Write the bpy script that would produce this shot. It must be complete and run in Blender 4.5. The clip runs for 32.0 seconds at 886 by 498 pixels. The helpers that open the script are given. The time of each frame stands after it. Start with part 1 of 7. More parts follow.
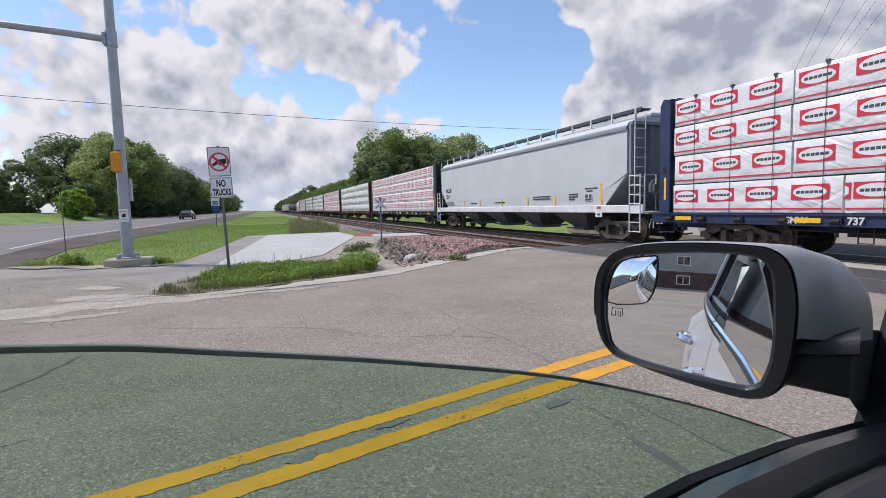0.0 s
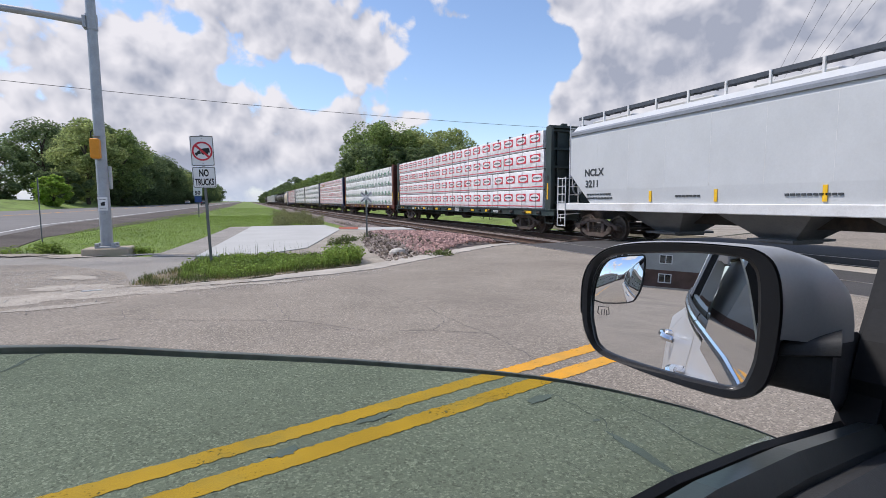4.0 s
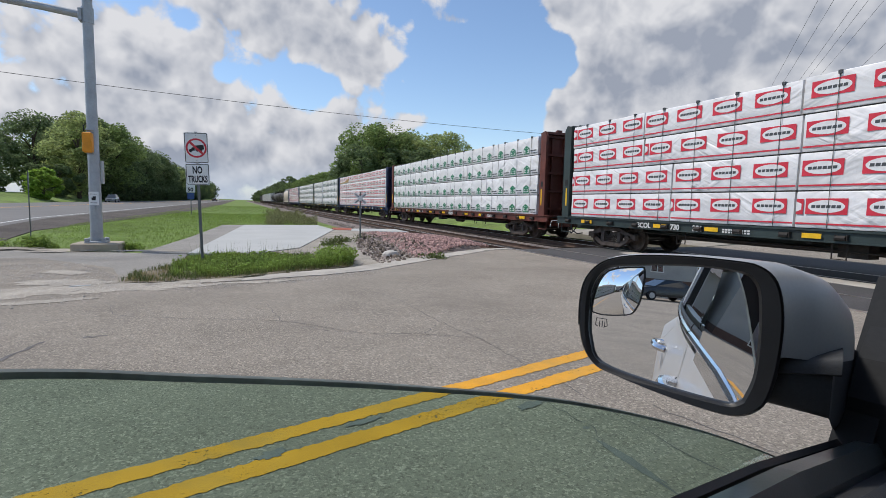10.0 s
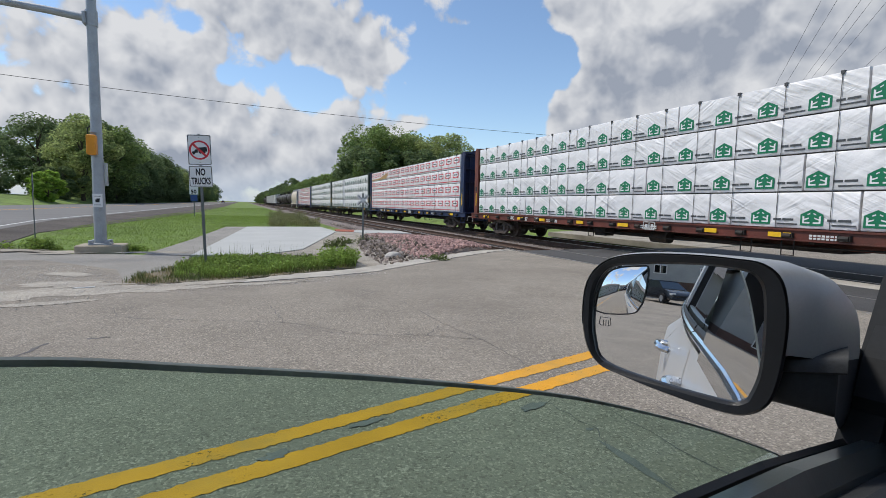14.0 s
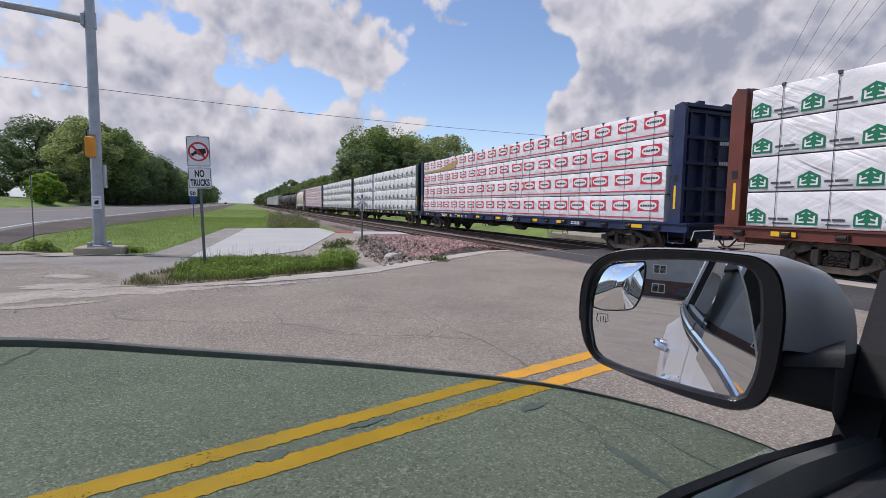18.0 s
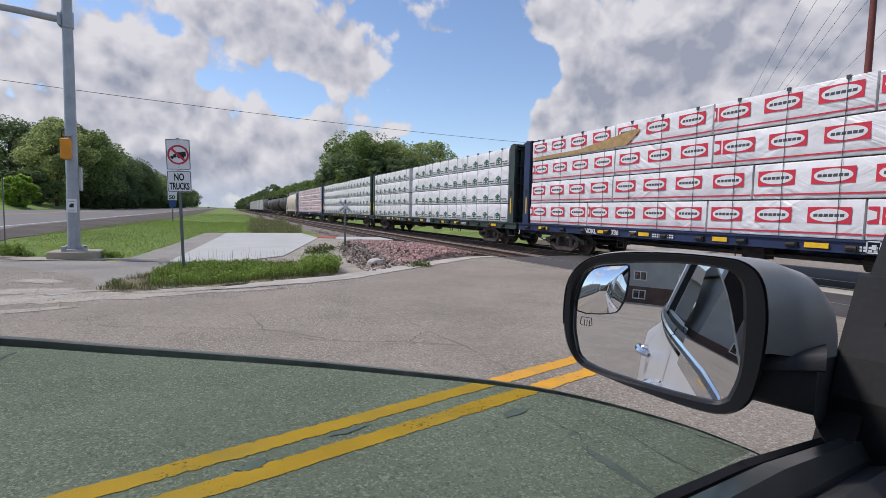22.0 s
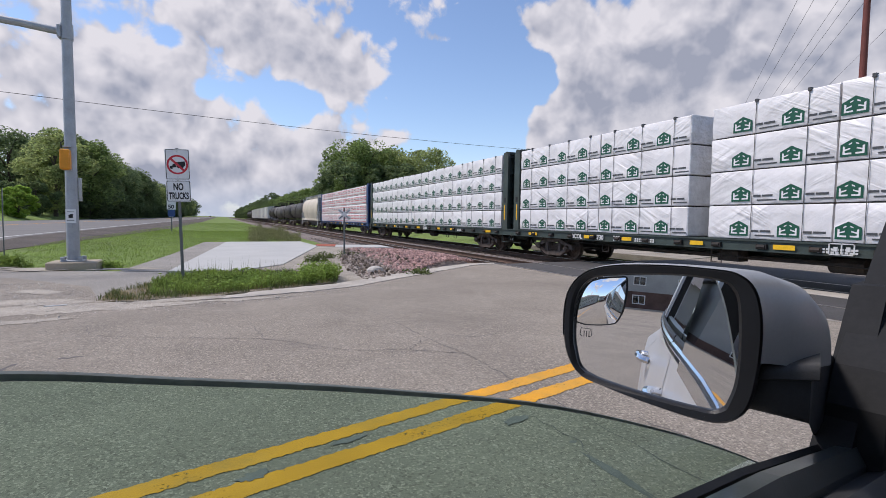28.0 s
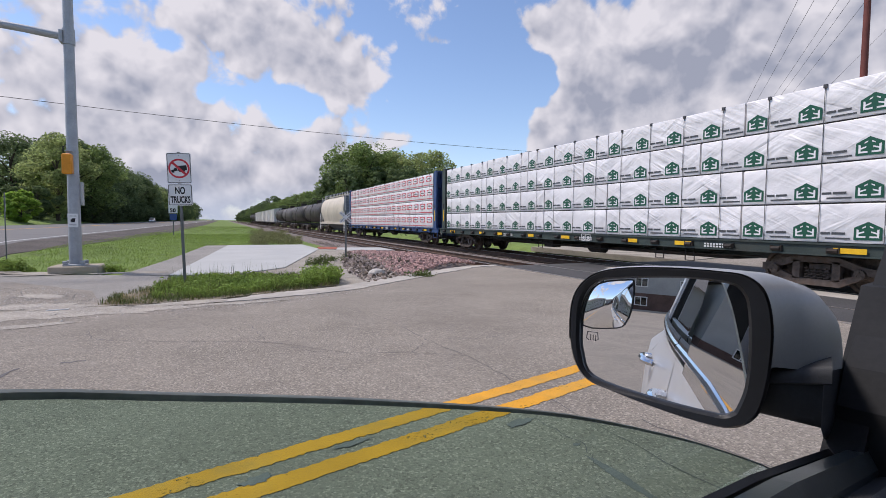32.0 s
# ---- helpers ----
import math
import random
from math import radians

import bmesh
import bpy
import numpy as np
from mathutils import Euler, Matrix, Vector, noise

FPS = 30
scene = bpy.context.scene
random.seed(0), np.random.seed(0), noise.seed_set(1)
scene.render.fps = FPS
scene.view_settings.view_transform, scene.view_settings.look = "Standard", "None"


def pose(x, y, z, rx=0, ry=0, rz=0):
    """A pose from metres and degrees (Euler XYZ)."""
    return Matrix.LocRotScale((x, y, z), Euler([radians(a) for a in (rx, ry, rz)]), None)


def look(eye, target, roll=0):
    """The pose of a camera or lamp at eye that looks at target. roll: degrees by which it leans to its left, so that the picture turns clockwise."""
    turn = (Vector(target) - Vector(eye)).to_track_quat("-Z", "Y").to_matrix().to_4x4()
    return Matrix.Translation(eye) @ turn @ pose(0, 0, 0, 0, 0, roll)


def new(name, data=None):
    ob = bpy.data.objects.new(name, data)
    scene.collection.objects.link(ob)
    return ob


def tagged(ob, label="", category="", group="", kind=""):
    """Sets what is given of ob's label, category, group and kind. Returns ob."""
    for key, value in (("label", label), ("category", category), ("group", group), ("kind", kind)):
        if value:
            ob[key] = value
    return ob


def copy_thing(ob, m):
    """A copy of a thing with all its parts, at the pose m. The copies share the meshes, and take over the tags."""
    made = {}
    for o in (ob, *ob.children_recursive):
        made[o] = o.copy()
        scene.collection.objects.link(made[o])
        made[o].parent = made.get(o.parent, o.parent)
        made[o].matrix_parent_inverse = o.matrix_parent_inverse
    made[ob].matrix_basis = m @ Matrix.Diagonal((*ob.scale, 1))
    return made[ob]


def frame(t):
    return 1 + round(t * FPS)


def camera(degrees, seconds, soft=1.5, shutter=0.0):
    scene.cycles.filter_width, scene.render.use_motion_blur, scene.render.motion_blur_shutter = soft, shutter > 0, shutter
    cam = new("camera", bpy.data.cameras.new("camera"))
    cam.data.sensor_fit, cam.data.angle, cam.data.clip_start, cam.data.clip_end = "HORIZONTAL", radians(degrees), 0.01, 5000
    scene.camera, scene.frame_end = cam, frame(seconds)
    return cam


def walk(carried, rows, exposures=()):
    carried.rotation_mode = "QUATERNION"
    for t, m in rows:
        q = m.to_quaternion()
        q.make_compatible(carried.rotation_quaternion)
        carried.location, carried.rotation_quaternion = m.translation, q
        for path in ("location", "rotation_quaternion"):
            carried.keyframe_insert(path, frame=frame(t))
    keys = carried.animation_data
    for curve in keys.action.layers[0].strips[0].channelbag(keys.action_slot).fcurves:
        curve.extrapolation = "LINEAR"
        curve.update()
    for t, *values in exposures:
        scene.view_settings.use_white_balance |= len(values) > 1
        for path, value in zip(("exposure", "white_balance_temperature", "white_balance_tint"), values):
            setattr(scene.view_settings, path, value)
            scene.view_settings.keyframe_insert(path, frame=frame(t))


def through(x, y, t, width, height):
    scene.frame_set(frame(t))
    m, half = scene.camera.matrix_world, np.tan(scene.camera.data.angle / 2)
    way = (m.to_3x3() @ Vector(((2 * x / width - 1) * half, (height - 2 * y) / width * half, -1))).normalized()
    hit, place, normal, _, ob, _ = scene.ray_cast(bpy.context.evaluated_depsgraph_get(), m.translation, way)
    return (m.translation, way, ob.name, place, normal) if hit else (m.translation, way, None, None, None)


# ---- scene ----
cam = camera(83.7, 32.0, 0.6)
PATH = [
    (0, (-0.036, 0.064, 1.522), (0.64, 1.938, 1.349), -1.4),
    (0.5, (-0.029, 0.071, 1.518), (0.653, 1.943, 1.343), -1.1),
    (1, (-0.032, 0.07, 1.514), (0.652, 1.941, 1.329), -1.0),
    (1.5, (-0.032, 0.069, 1.517), (0.663, 1.935, 1.33), -0.9),
    (2, (-0.032, 0.07, 1.519), (0.671, 1.932, 1.33), -0.9),
    (2.5, (-0.03, 0.073, 1.52), (0.681, 1.932, 1.329), -0.9),
    (3, (-0.033, 0.073, 1.518), (0.687, 1.929, 1.326), -0.7),
    (3.5, (-0.035, 0.071, 1.52), (0.691, 1.924, 1.327), -0.5),
    (5.5, (-0.035, 0.079, 1.527), (0.701, 1.928, 1.328), 0.5),
    (6, (-0.037, 0.075, 1.528), (0.701, 1.924, 1.335), 0.6),
    (6.5, (-0.037, 0.078, 1.527), (0.705, 1.926, 1.34), 0.8),
    (7, (-0.039, 0.076, 1.528), (0.707, 1.922, 1.346), 0.8),
    (7.5, (-0.036, 0.078, 1.527), (0.714, 1.923, 1.346), 0.9),
    (8, (-0.039, 0.076, 1.528), (0.716, 1.919, 1.347), 1.1),
    (8.5, (-0.033, 0.083, 1.525), (0.722, 1.926, 1.344), 1.1),
    (9, (-0.037, 0.081, 1.526), (0.722, 1.922, 1.346), 1.1),
    (9.5, (-0.036, 0.083, 1.528), (0.723, 1.925, 1.347), 1.1),
    (10, (-0.036, 0.084, 1.526), (0.721, 1.926, 1.344), 1.2),
    (10.5, (-0.039, 0.08, 1.526), (0.716, 1.924, 1.345), 1.2),
    (11, (-0.039, 0.08, 1.526), (0.711, 1.925, 1.345), 1.2),
    (11.5, (-0.037, 0.082, 1.527), (0.71, 1.929, 1.346), 1.1),
    (12, (-0.039, 0.08, 1.527), (0.707, 1.927, 1.349), 1.2),
    (12.5, (-0.038, 0.079, 1.527), (0.709, 1.926, 1.349), 1.1),
    (13, (-0.036, 0.082, 1.523), (0.711, 1.929, 1.347), 1.2),
    (13.5, (-0.038, 0.082, 1.523), (0.711, 1.928, 1.346), 1.1),
    (14, (-0.037, 0.084, 1.523), (0.711, 1.931, 1.347), 1.1),
    (14.5, (-0.036, 0.086, 1.521), (0.711, 1.933, 1.346), 1.0),
    (16.5, (-0.034, 0.082, 1.521), (0.713, 1.929, 1.348), 0.9),
    (17, (-0.036, 0.08, 1.523), (0.712, 1.927, 1.349), 0.8),
    (17.5, (-0.033, 0.083, 1.521), (0.714, 1.93, 1.346), 0.8),
    (18, (-0.034, 0.083, 1.518), (0.716, 1.929, 1.346), 0.9),
    (18.5, (-0.037, 0.088, 1.521), (0.722, 1.93, 1.352), 0.8),
    (19, (-0.039, 0.079, 1.522), (0.734, 1.916, 1.361), 0.8),
    (19.5, (-0.032, 0.087, 1.515), (0.751, 1.92, 1.36), 0.9),
    (20, (-0.032, 0.087, 1.516), (0.761, 1.917, 1.365), 1.0),
    (20.5, (-0.032, 0.088, 1.516), (0.768, 1.915, 1.367), 1.2),
    (21, (-0.033, 0.088, 1.516), (0.774, 1.912, 1.368), 1.3),
    (21.5, (-0.034, 0.086, 1.517), (0.778, 1.908, 1.37), 1.3),
    (22, (-0.029, 0.092, 1.513), (0.783, 1.914, 1.366), 1.3),
    (22.5, (-0.032, 0.087, 1.518), (0.779, 1.91, 1.372), 1.0),
    (23, (-0.035, 0.084, 1.519), (0.773, 1.908, 1.374), 0.6),
    (23.5, (-0.033, 0.088, 1.518), (0.774, 1.912, 1.374), 0.6),
    (24, (-0.035, 0.085, 1.519), (0.773, 1.909, 1.378), 0.6),
    (24.5, (-0.033, 0.086, 1.517), (0.776, 1.91, 1.381), 0.7),
    (25, (-0.032, 0.087, 1.518), (0.778, 1.91, 1.386), 0.7),
    (25.5, (-0.032, 0.087, 1.518), (0.778, 1.911, 1.389), 0.7),
    (27.5, (-0.037, 0.083, 1.522), (0.775, 1.906, 1.399), 0.6),
    (28, (-0.037, 0.082, 1.522), (0.778, 1.904, 1.403), 0.8),
    (28.5, (-0.035, 0.083, 1.521), (0.783, 1.905, 1.406), 1.0),
    (29, (-0.034, 0.085, 1.52), (0.786, 1.906, 1.407), 1.0),
    (29.5, (-0.035, 0.084, 1.52), (0.785, 1.905, 1.408), 0.8),
    (30, (-0.037, 0.082, 1.52), (0.782, 1.904, 1.408), 0.8),
    (30.5, (-0.036, 0.083, 1.52), (0.78, 1.905, 1.409), 0.8),
    (31, (-0.034, 0.084, 1.52), (0.78, 1.907, 1.408), 0.7),
    (31.5, (-0.034, 0.085, 1.52), (0.78, 1.909, 1.41), 0.6),
    (32, (-0.038, 0.089, 1.523), (0.772, 1.914, 1.413), 0.5),
]
walk(cam, [(t, look(eye, target, roll)) for t, eye, target, roll in PATH], [(0, 0.28, 6500, 15), (2, 0.30, 6500, 13), (6, 0.28, 6500, 17), (9.5, 0.1, 6500, 11), (14, 0.08, 6500, 9), (18, 0.06, 6500, 18), (24, 0.08, 6500, 14), (28, 0.14, 6500, 17), (32, 0.14, 6500, 18)])

# ---- light ----
SUN_AZ, SUN_EL = 302.0, 57.0      # degrees: azimuth from +y clockwise, elevation
sun = new("sun", bpy.data.lights.new("sun", "SUN"))
sun.data.energy, sun.data.angle, sun.data.color = 3.05, radians(9), (1.0, 0.95, 0.87)
a, e = radians(SUN_AZ), radians(SUN_EL)
sun.matrix_world = look((math.sin(a) * math.cos(e) * 50, math.cos(a) * math.cos(e) * 50, math.sin(e) * 50), (0, 0, 0))


# ---- sky ----
def build_world():
    w = bpy.data.worlds.new("world")
    w.use_nodes = True
    scene.world = w
    nt = w.node_tree
    nt.nodes.clear()
    N, L = nt.nodes.new, nt.links.new
    out, bg = N("ShaderNodeOutputWorld"), N("ShaderNodeBackground")
    sky = N("ShaderNodeTexSky")
    sky.sky_type, sky.sun_disc = "NISHITA", False
    sky.sun_elevation, sky.sun_rotation = radians(SUN_EL), radians(SUN_AZ)
    sky.dust_density, sky.ozone_density = 0.3, 3.0
    geo = N("ShaderNodeTexCoord")
    sep = N("ShaderNodeSeparateXYZ")
    L(geo.outputs["Generated"], sep.inputs[0])

    def m(op, a, b=None, c=None, clamp=False):
        n = N("ShaderNodeMath")
        n.operation, n.use_clamp = op, clamp
        for i, v in enumerate((a, b, c)):
            if v is None:
                continue
            if isinstance(v, (int, float)):
                n.inputs[i].default_value = v
            else:
                L(v, n.inputs[i])
        return n.outputs[0]

    # flat cloud deck: project the view direction onto a plane overhead
    zz = m("ADD", m("MAXIMUM", sep.outputs[2], 0.0), 0.10)
    px, py = m("DIVIDE", sep.outputs[0], zz), m("DIVIDE", sep.outputs[1], zz)
    comb = N("ShaderNodeCombineXYZ")
    L(px, comb.inputs[0]), L(py, comb.inputs[1])

    def noise_at(scale, detail, off, rough=0.55, dist=0.0, vec=None):
        mp = N("ShaderNodeMapping")
        mp.inputs["Location"].default_value = off
        L(vec or comb.outputs[0], mp.inputs[0])
        t = N("ShaderNodeTexNoise")
        t.inputs["Scale"].default_value, t.inputs["Detail"].default_value = scale, detail
        t.inputs["Roughness"].default_value, t.inputs["Distortion"].default_value = rough, dist
        L(mp.outputs[0], t.inputs["Vector"])
        return t.outputs[0]

    gen = geo.outputs["Generated"]

    def puff(off, det=8):
        """Cloud thickness seen a little way off from the line of sight, so that lit and shaded flanks can be told apart."""
        mp = N("ShaderNodeMapping")
        mp.inputs["Location"].default_value = off
        L(gen, mp.inputs[0])
        v = mp.outputs[0]
        base = m("ADD", m("MULTIPLY", noise_at(5.5, 3, (4.0, 1.0, 2.0), 0.5, 0.3, vec=v), 0.62), m("MULTIPLY", noise_at(15.0, det, (1.0, 2.0, 5.0), 0.58, 0.25, vec=v), 0.58))
        # rounded billows
        for sc, k in ((9.0, 0.26), (21.0, 0.20), (47.0, 0.10)):
            warp = N("ShaderNodeVectorMath")
            warp.operation = "MULTIPLY_ADD"
            nz = N("ShaderNodeTexNoise")
            nz.inputs["Scale"].default_value, nz.inputs["Detail"].default_value = sc * 0.8, 2
            L(v, nz.inputs["Vector"])
            warp.inputs[1].default_value = (0.9 / sc,) * 3
            L(nz.outputs["Color"], warp.inputs[0]), L(v, warp.inputs[2])
            vo = N("ShaderNodeTexVoronoi")
            vo.feature = "SMOOTH_F1"
            vo.inputs["Scale"].default_value, vo.inputs["Smoothness"].default_value = sc, 0.35
            L(warp.outputs[0], vo.inputs["Vector"])
            base = m("ADD", base, m("MULTIPLY", m("SUBTRACT", 0.48, vo.outputs["Distance"]), k))
        return base

    # banks of cumulus and the clear lanes between them, as (azimuth, elevation, width, height, strength)
    total = None
    az_n, el_n = m("ARCTAN2", sep.outputs[0], sep.outputs[1]), m("ARCSINE", sep.outputs[2])
    for az, el, wa, we, s in CLOUDS:
        da = m("DIVIDE", m("SUBTRACT", az_n, radians(az)), radians(wa))
        de = m("DIVIDE", m("SUBTRACT", el_n, radians(el)), radians(we))
        r2 = m("ADD", m("MULTIPLY", da, da), m("MULTIPLY", de, de))
        g = m("MULTIPLY", m("POWER", 2.718, m("MULTIPLY", r2, -1.0)), s)
        total = g if total is None else m("ADD", total, g)
    here = puff((0, 0, 0))
    dens = m("ADD", here, total)
    cover = N("ShaderNodeMapRange")
    cover.interpolation_type = "SMOOTHSTEP"
    cover.inputs[1].default_value, cover.inputs[2].default_value = 0.61, 0.725
    L(dens, cover.inputs[0])
    # bright where the thickness falls off upwards, grey in thick bodies and underneath
    relief = m("MULTIPLY", m("SUBTRACT", puff((0, 0, 0), 3), puff((-0.016, -0.005, 0.024), 3)), 3.0)
    broad = N("ShaderNodeMapRange")
    broad.interpolation_type = "SMOOTHSTEP"
    broad.inputs[1].default_value, broad.inputs[2].default_value = 0.34, 0.72
    L(noise_at(5.0, 3, (7.0, 3.0, 1.0), 0.5, 0.4, vec=gen), broad.inputs[0])
    body = N("ShaderNodeMapRange")
    body.interpolation_type = "SMOOTHSTEP"
    body.inputs[1].default_value, body.inputs[2].default_value = 0.74, 1.10
    L(dens, body.inputs[0])
    low = N("ShaderNodeMapRange")
    low.inputs[1].default_value, low.inputs[2].default_value = 0.02, 0.16
    low.inputs[3].default_value, low.inputs[4].default_value = 0.30, 0.0
    L(sep.outputs[2], low.inputs[0])
    shade = m("ADD", m("SUBTRACT", m("ADD", m("MULTIPLY", body.outputs[0], m("ADD", m("MULTIPLY", broad.outputs[0], 0.75), 0.28)), 0.24), relief), low.outputs[0], clamp=True)
    tone = N("ShaderNodeMix")
    tone.data_type = "RGBA"
    tone.inputs[6].default_value, tone.inputs[7].default_value = (0.67, 0.68, 0.71, 1), (0.305, 0.34, 0.415, 1)
    L(shade, tone.inputs[0])
    skyscale = N("ShaderNodeMix")
    skyscale.data_type, skyscale.blend_type = "RGBA", "MULTIPLY"
    skyscale.inputs[0].default_value = 1.0
    skyscale.inputs[7].default_value = (SKY_K, SKY_K, SKY_K, 1)
    L(sky.outputs[0], skyscale.inputs[6])
    mix = N("ShaderNodeMix")
    mix.data_type = "RGBA"
    L(cover.outputs[0], mix.inputs[0])
    L(skyscale.outputs[2], mix.inputs[6]), L(tone.outputs[2], mix.inputs[7])
    # pale haze close to the horizon
    haze = N("ShaderNodeMapRange")
    haze.inputs[1].default_value, haze.inputs[2].default_value = 0.0, 0.075
    haze.inputs[3].default_value, haze.inputs[4].default_value = 0.85, 0.0
    L(sep.outputs[2], haze.inputs[0])
    hz = N("ShaderNodeMix")
    hz.data_type = "RGBA"
    hz.inputs[7].default_value = (0.44, 0.52, 0.64, 1)
    L(haze.outputs[0], hz.inputs[0]), L(mix.outputs[2], hz.inputs[6])
    L(hz.outputs[2], bg.inputs[0])
    bg.inputs[1].default_value = 1.0
    L(bg.outputs[0], out.inputs[0])


SKY_K = 0.148
# azimuth is from +y towards +x
CLOUDS = [
    # clear lanes
    (29, 14.5, 5.5, 6.5, -0.55), (23.5, 13, 4.5, 2.6, -0.45), (7.6, 12.4, 3.0, 1.7, -0.42), (-4.5, 17.0, 1.7, 1.3, -0.34), (-1.5, 12.8, 1.3, 0.9, -0.28), (21, 17, 2.2, 2.2, -0.35), (31.0, 9.5, 1.8, 3, -0.3), (28.5, 19.5, 2.2, 2.5, -0.4),
    (33.8, 15.3, 2.4, 1.5, -0.5),
    # banks of cumulus
    (12.5, 16.5, 5.0, 4.2, 0.36), (19.5, 9.6, 2.6, 1.4, 0.26), (25.5, 8.7, 2.6, 1.6, 0.30), (24.0, 19.6, 2.6, 1.2, 0.30), (38, 11.5, 4.6, 4.5, 0.34), (34.8, 9.8, 2.2, 2.2, 0.26), (47, 17, 12, 8, 0.34), (-13, 11, 14, 8, 0.27), (2, 18, 7, 4, 0.24), (-9, 6.5, 8, 2.5, 0.16),
    (62, 15, 14, 9, 0.34), (36, 20.5, 4.0, 2.4, 0.40), (5, 5, 14, 4.5, 0.24), (13, 7.5, 4, 3, 0.16),
]
build_world()


# ---- materials ----
def mat(name, base, rough=0.8, metal=0.0, var=0.25, scale=6.0, fine=60.0, bump=0.15, dark=None, stain=0.0, spec=0.4, island=0.0, coat=0.0, bdist=0.01, speck=0.0):
    """A surface with two scales of tone, stains and fine relief."""
    mt = bpy.data.materials.new(name)
    mt.use_nodes = True
    nt = mt.node_tree
    N, L = nt.nodes.new, nt.links.new
    b = nt.nodes["Principled BSDF"]
    b.inputs["Roughness"].default_value, b.inputs["Metallic"].default_value = rough, metal
    b.inputs["Specular IOR Level"].default_value = spec
    b.inputs["Coat Weight"].default_value = coat
    tc = N("ShaderNodeTexCoord")
    pos = N("ShaderNodeNewGeometry")

    def nz(sc, det, ro=0.55):
        t = N("ShaderNodeTexNoise")
        t.inputs["Scale"].default_value, t.inputs["Detail"].default_value, t.inputs["Roughness"].default_value = sc, det, ro
        L(tc.outputs["Object"], t.inputs["Vector"])
        return t.outputs[0]

    def ramp(v, lo, hi, c0, c1):
        r = N("ShaderNodeMapRange")
        r.inputs[1].default_value, r.inputs[2].default_value = lo, hi
        r.inputs[3].default_value, r.inputs[4].default_value = c0, c1
        L(v, r.inputs[0])
        return r.outputs[0]

    def mul(a, bb):
        n = N("ShaderNodeMath")
        n.operation = "MULTIPLY"
        L(a, n.inputs[0])
        if isinstance(bb, float):
            n.inputs[1].default_value = bb
        else:
            L(bb, n.inputs[1])
        return n.outputs[0]

    big, small = nz(scale, 4), nz(fine, 3, 0.7)
    k = mul(ramp(big, 0.3, 0.7, 1 - var, 1 + var), ramp(small, 0.25, 0.75, 1 - var * 0.8, 1 + var * 0.8))
    if island:
        rnd = N("ShaderNodeObjectInfo").outputs["Random"] if island < 0 else pos.outputs["Random Per Island"]
        k = mul(k, ramp(rnd, 0, 1, 1 - abs(island), 1 + abs(island)))
    col = N("ShaderNodeMix")
    col.data_type, col.blend_type = "RGBA", "MULTIPLY"
    col.inputs[0].default_value = 1.0
    col.inputs[6].default_value = (*base, 1)
    cb = N("ShaderNodeCombineColor")
    for i in range(3):
        L(k, cb.inputs[i])
    L(cb.outputs[0], col.inputs[7])
    c = col.outputs[2]
    if speck:
        vo = N("ShaderNodeTexVoronoi")
        vo.inputs["Scale"].default_value = 72.0
        L(tc.outputs["Object"], vo.inputs["Vector"])
        bw = N("ShaderNodeSeparateColor")
        L(vo.outputs["Color"], bw.inputs[0])
        mx = N("ShaderNodeMix")
        mx.data_type = "RGBA"
        mx.inputs[7].default_value = (*[min(1, v * 2.0) for v in base], 1)
        L(ramp(bw.outputs[0], 0.62, 0.95, 0.0, speck), mx.inputs[0])
        L(c, mx.inputs[6])
        c = mx.outputs[2]
        mx = N("ShaderNodeMix")
        mx.data_type = "RGBA"
        mx.inputs[7].default_value = (*[v * 0.45 for v in base], 1)
        L(ramp(bw.outputs[1], 0.60, 0.95, 0.0, speck), mx.inputs[0])
        L(c, mx.inputs[6])
        c = mx.outputs[2]
    if stain:
        mx = N("ShaderNodeMix")
        mx.data_type = "RGBA"
        mx.inputs[7].default_value = (*(dark or [v * 0.4 for v in base]), 1)
        L(ramp(nz(scale * 0.45 + 0.05, 6, 0.62), 0.5, 0.72, 0.0, stain), mx.inputs[0])
        L(c, mx.inputs[6])
        c = mx.outputs[2]
    L(c, b.inputs["Base Color"])
    if bump:
        bp = N("ShaderNodeBump")
        bp.inputs["Strength"].default_value, bp.inputs["Distance"].default_value = bump, bdist
        L(small, bp.inputs["Height"])
        L(bp.outputs[0], b.inputs["Normal"])
    return mt


def leafy(name, base, through=0.35, **k):
    """Foliage: a varied surface that lets some light through."""
    mt = mat(name, base, **k)
    nt = mt.node_tree
    N, L = nt.nodes.new, nt.links.new
    b = nt.nodes["Principled BSDF"]
    src = b.inputs["Base Color"].links[0].from_socket
    tr, mx, out = N("ShaderNodeBsdfTranslucent"), N("ShaderNodeMixShader"), nt.nodes["Material Output"]
    mx.inputs[0].default_value = through
    L(src, tr.inputs[0]), L(b.outputs[0], mx.inputs[1]), L(tr.outputs[0], mx.inputs[2])
    L(mx.outputs[0], out.inputs[0])
    M[name] = mt
    return mt


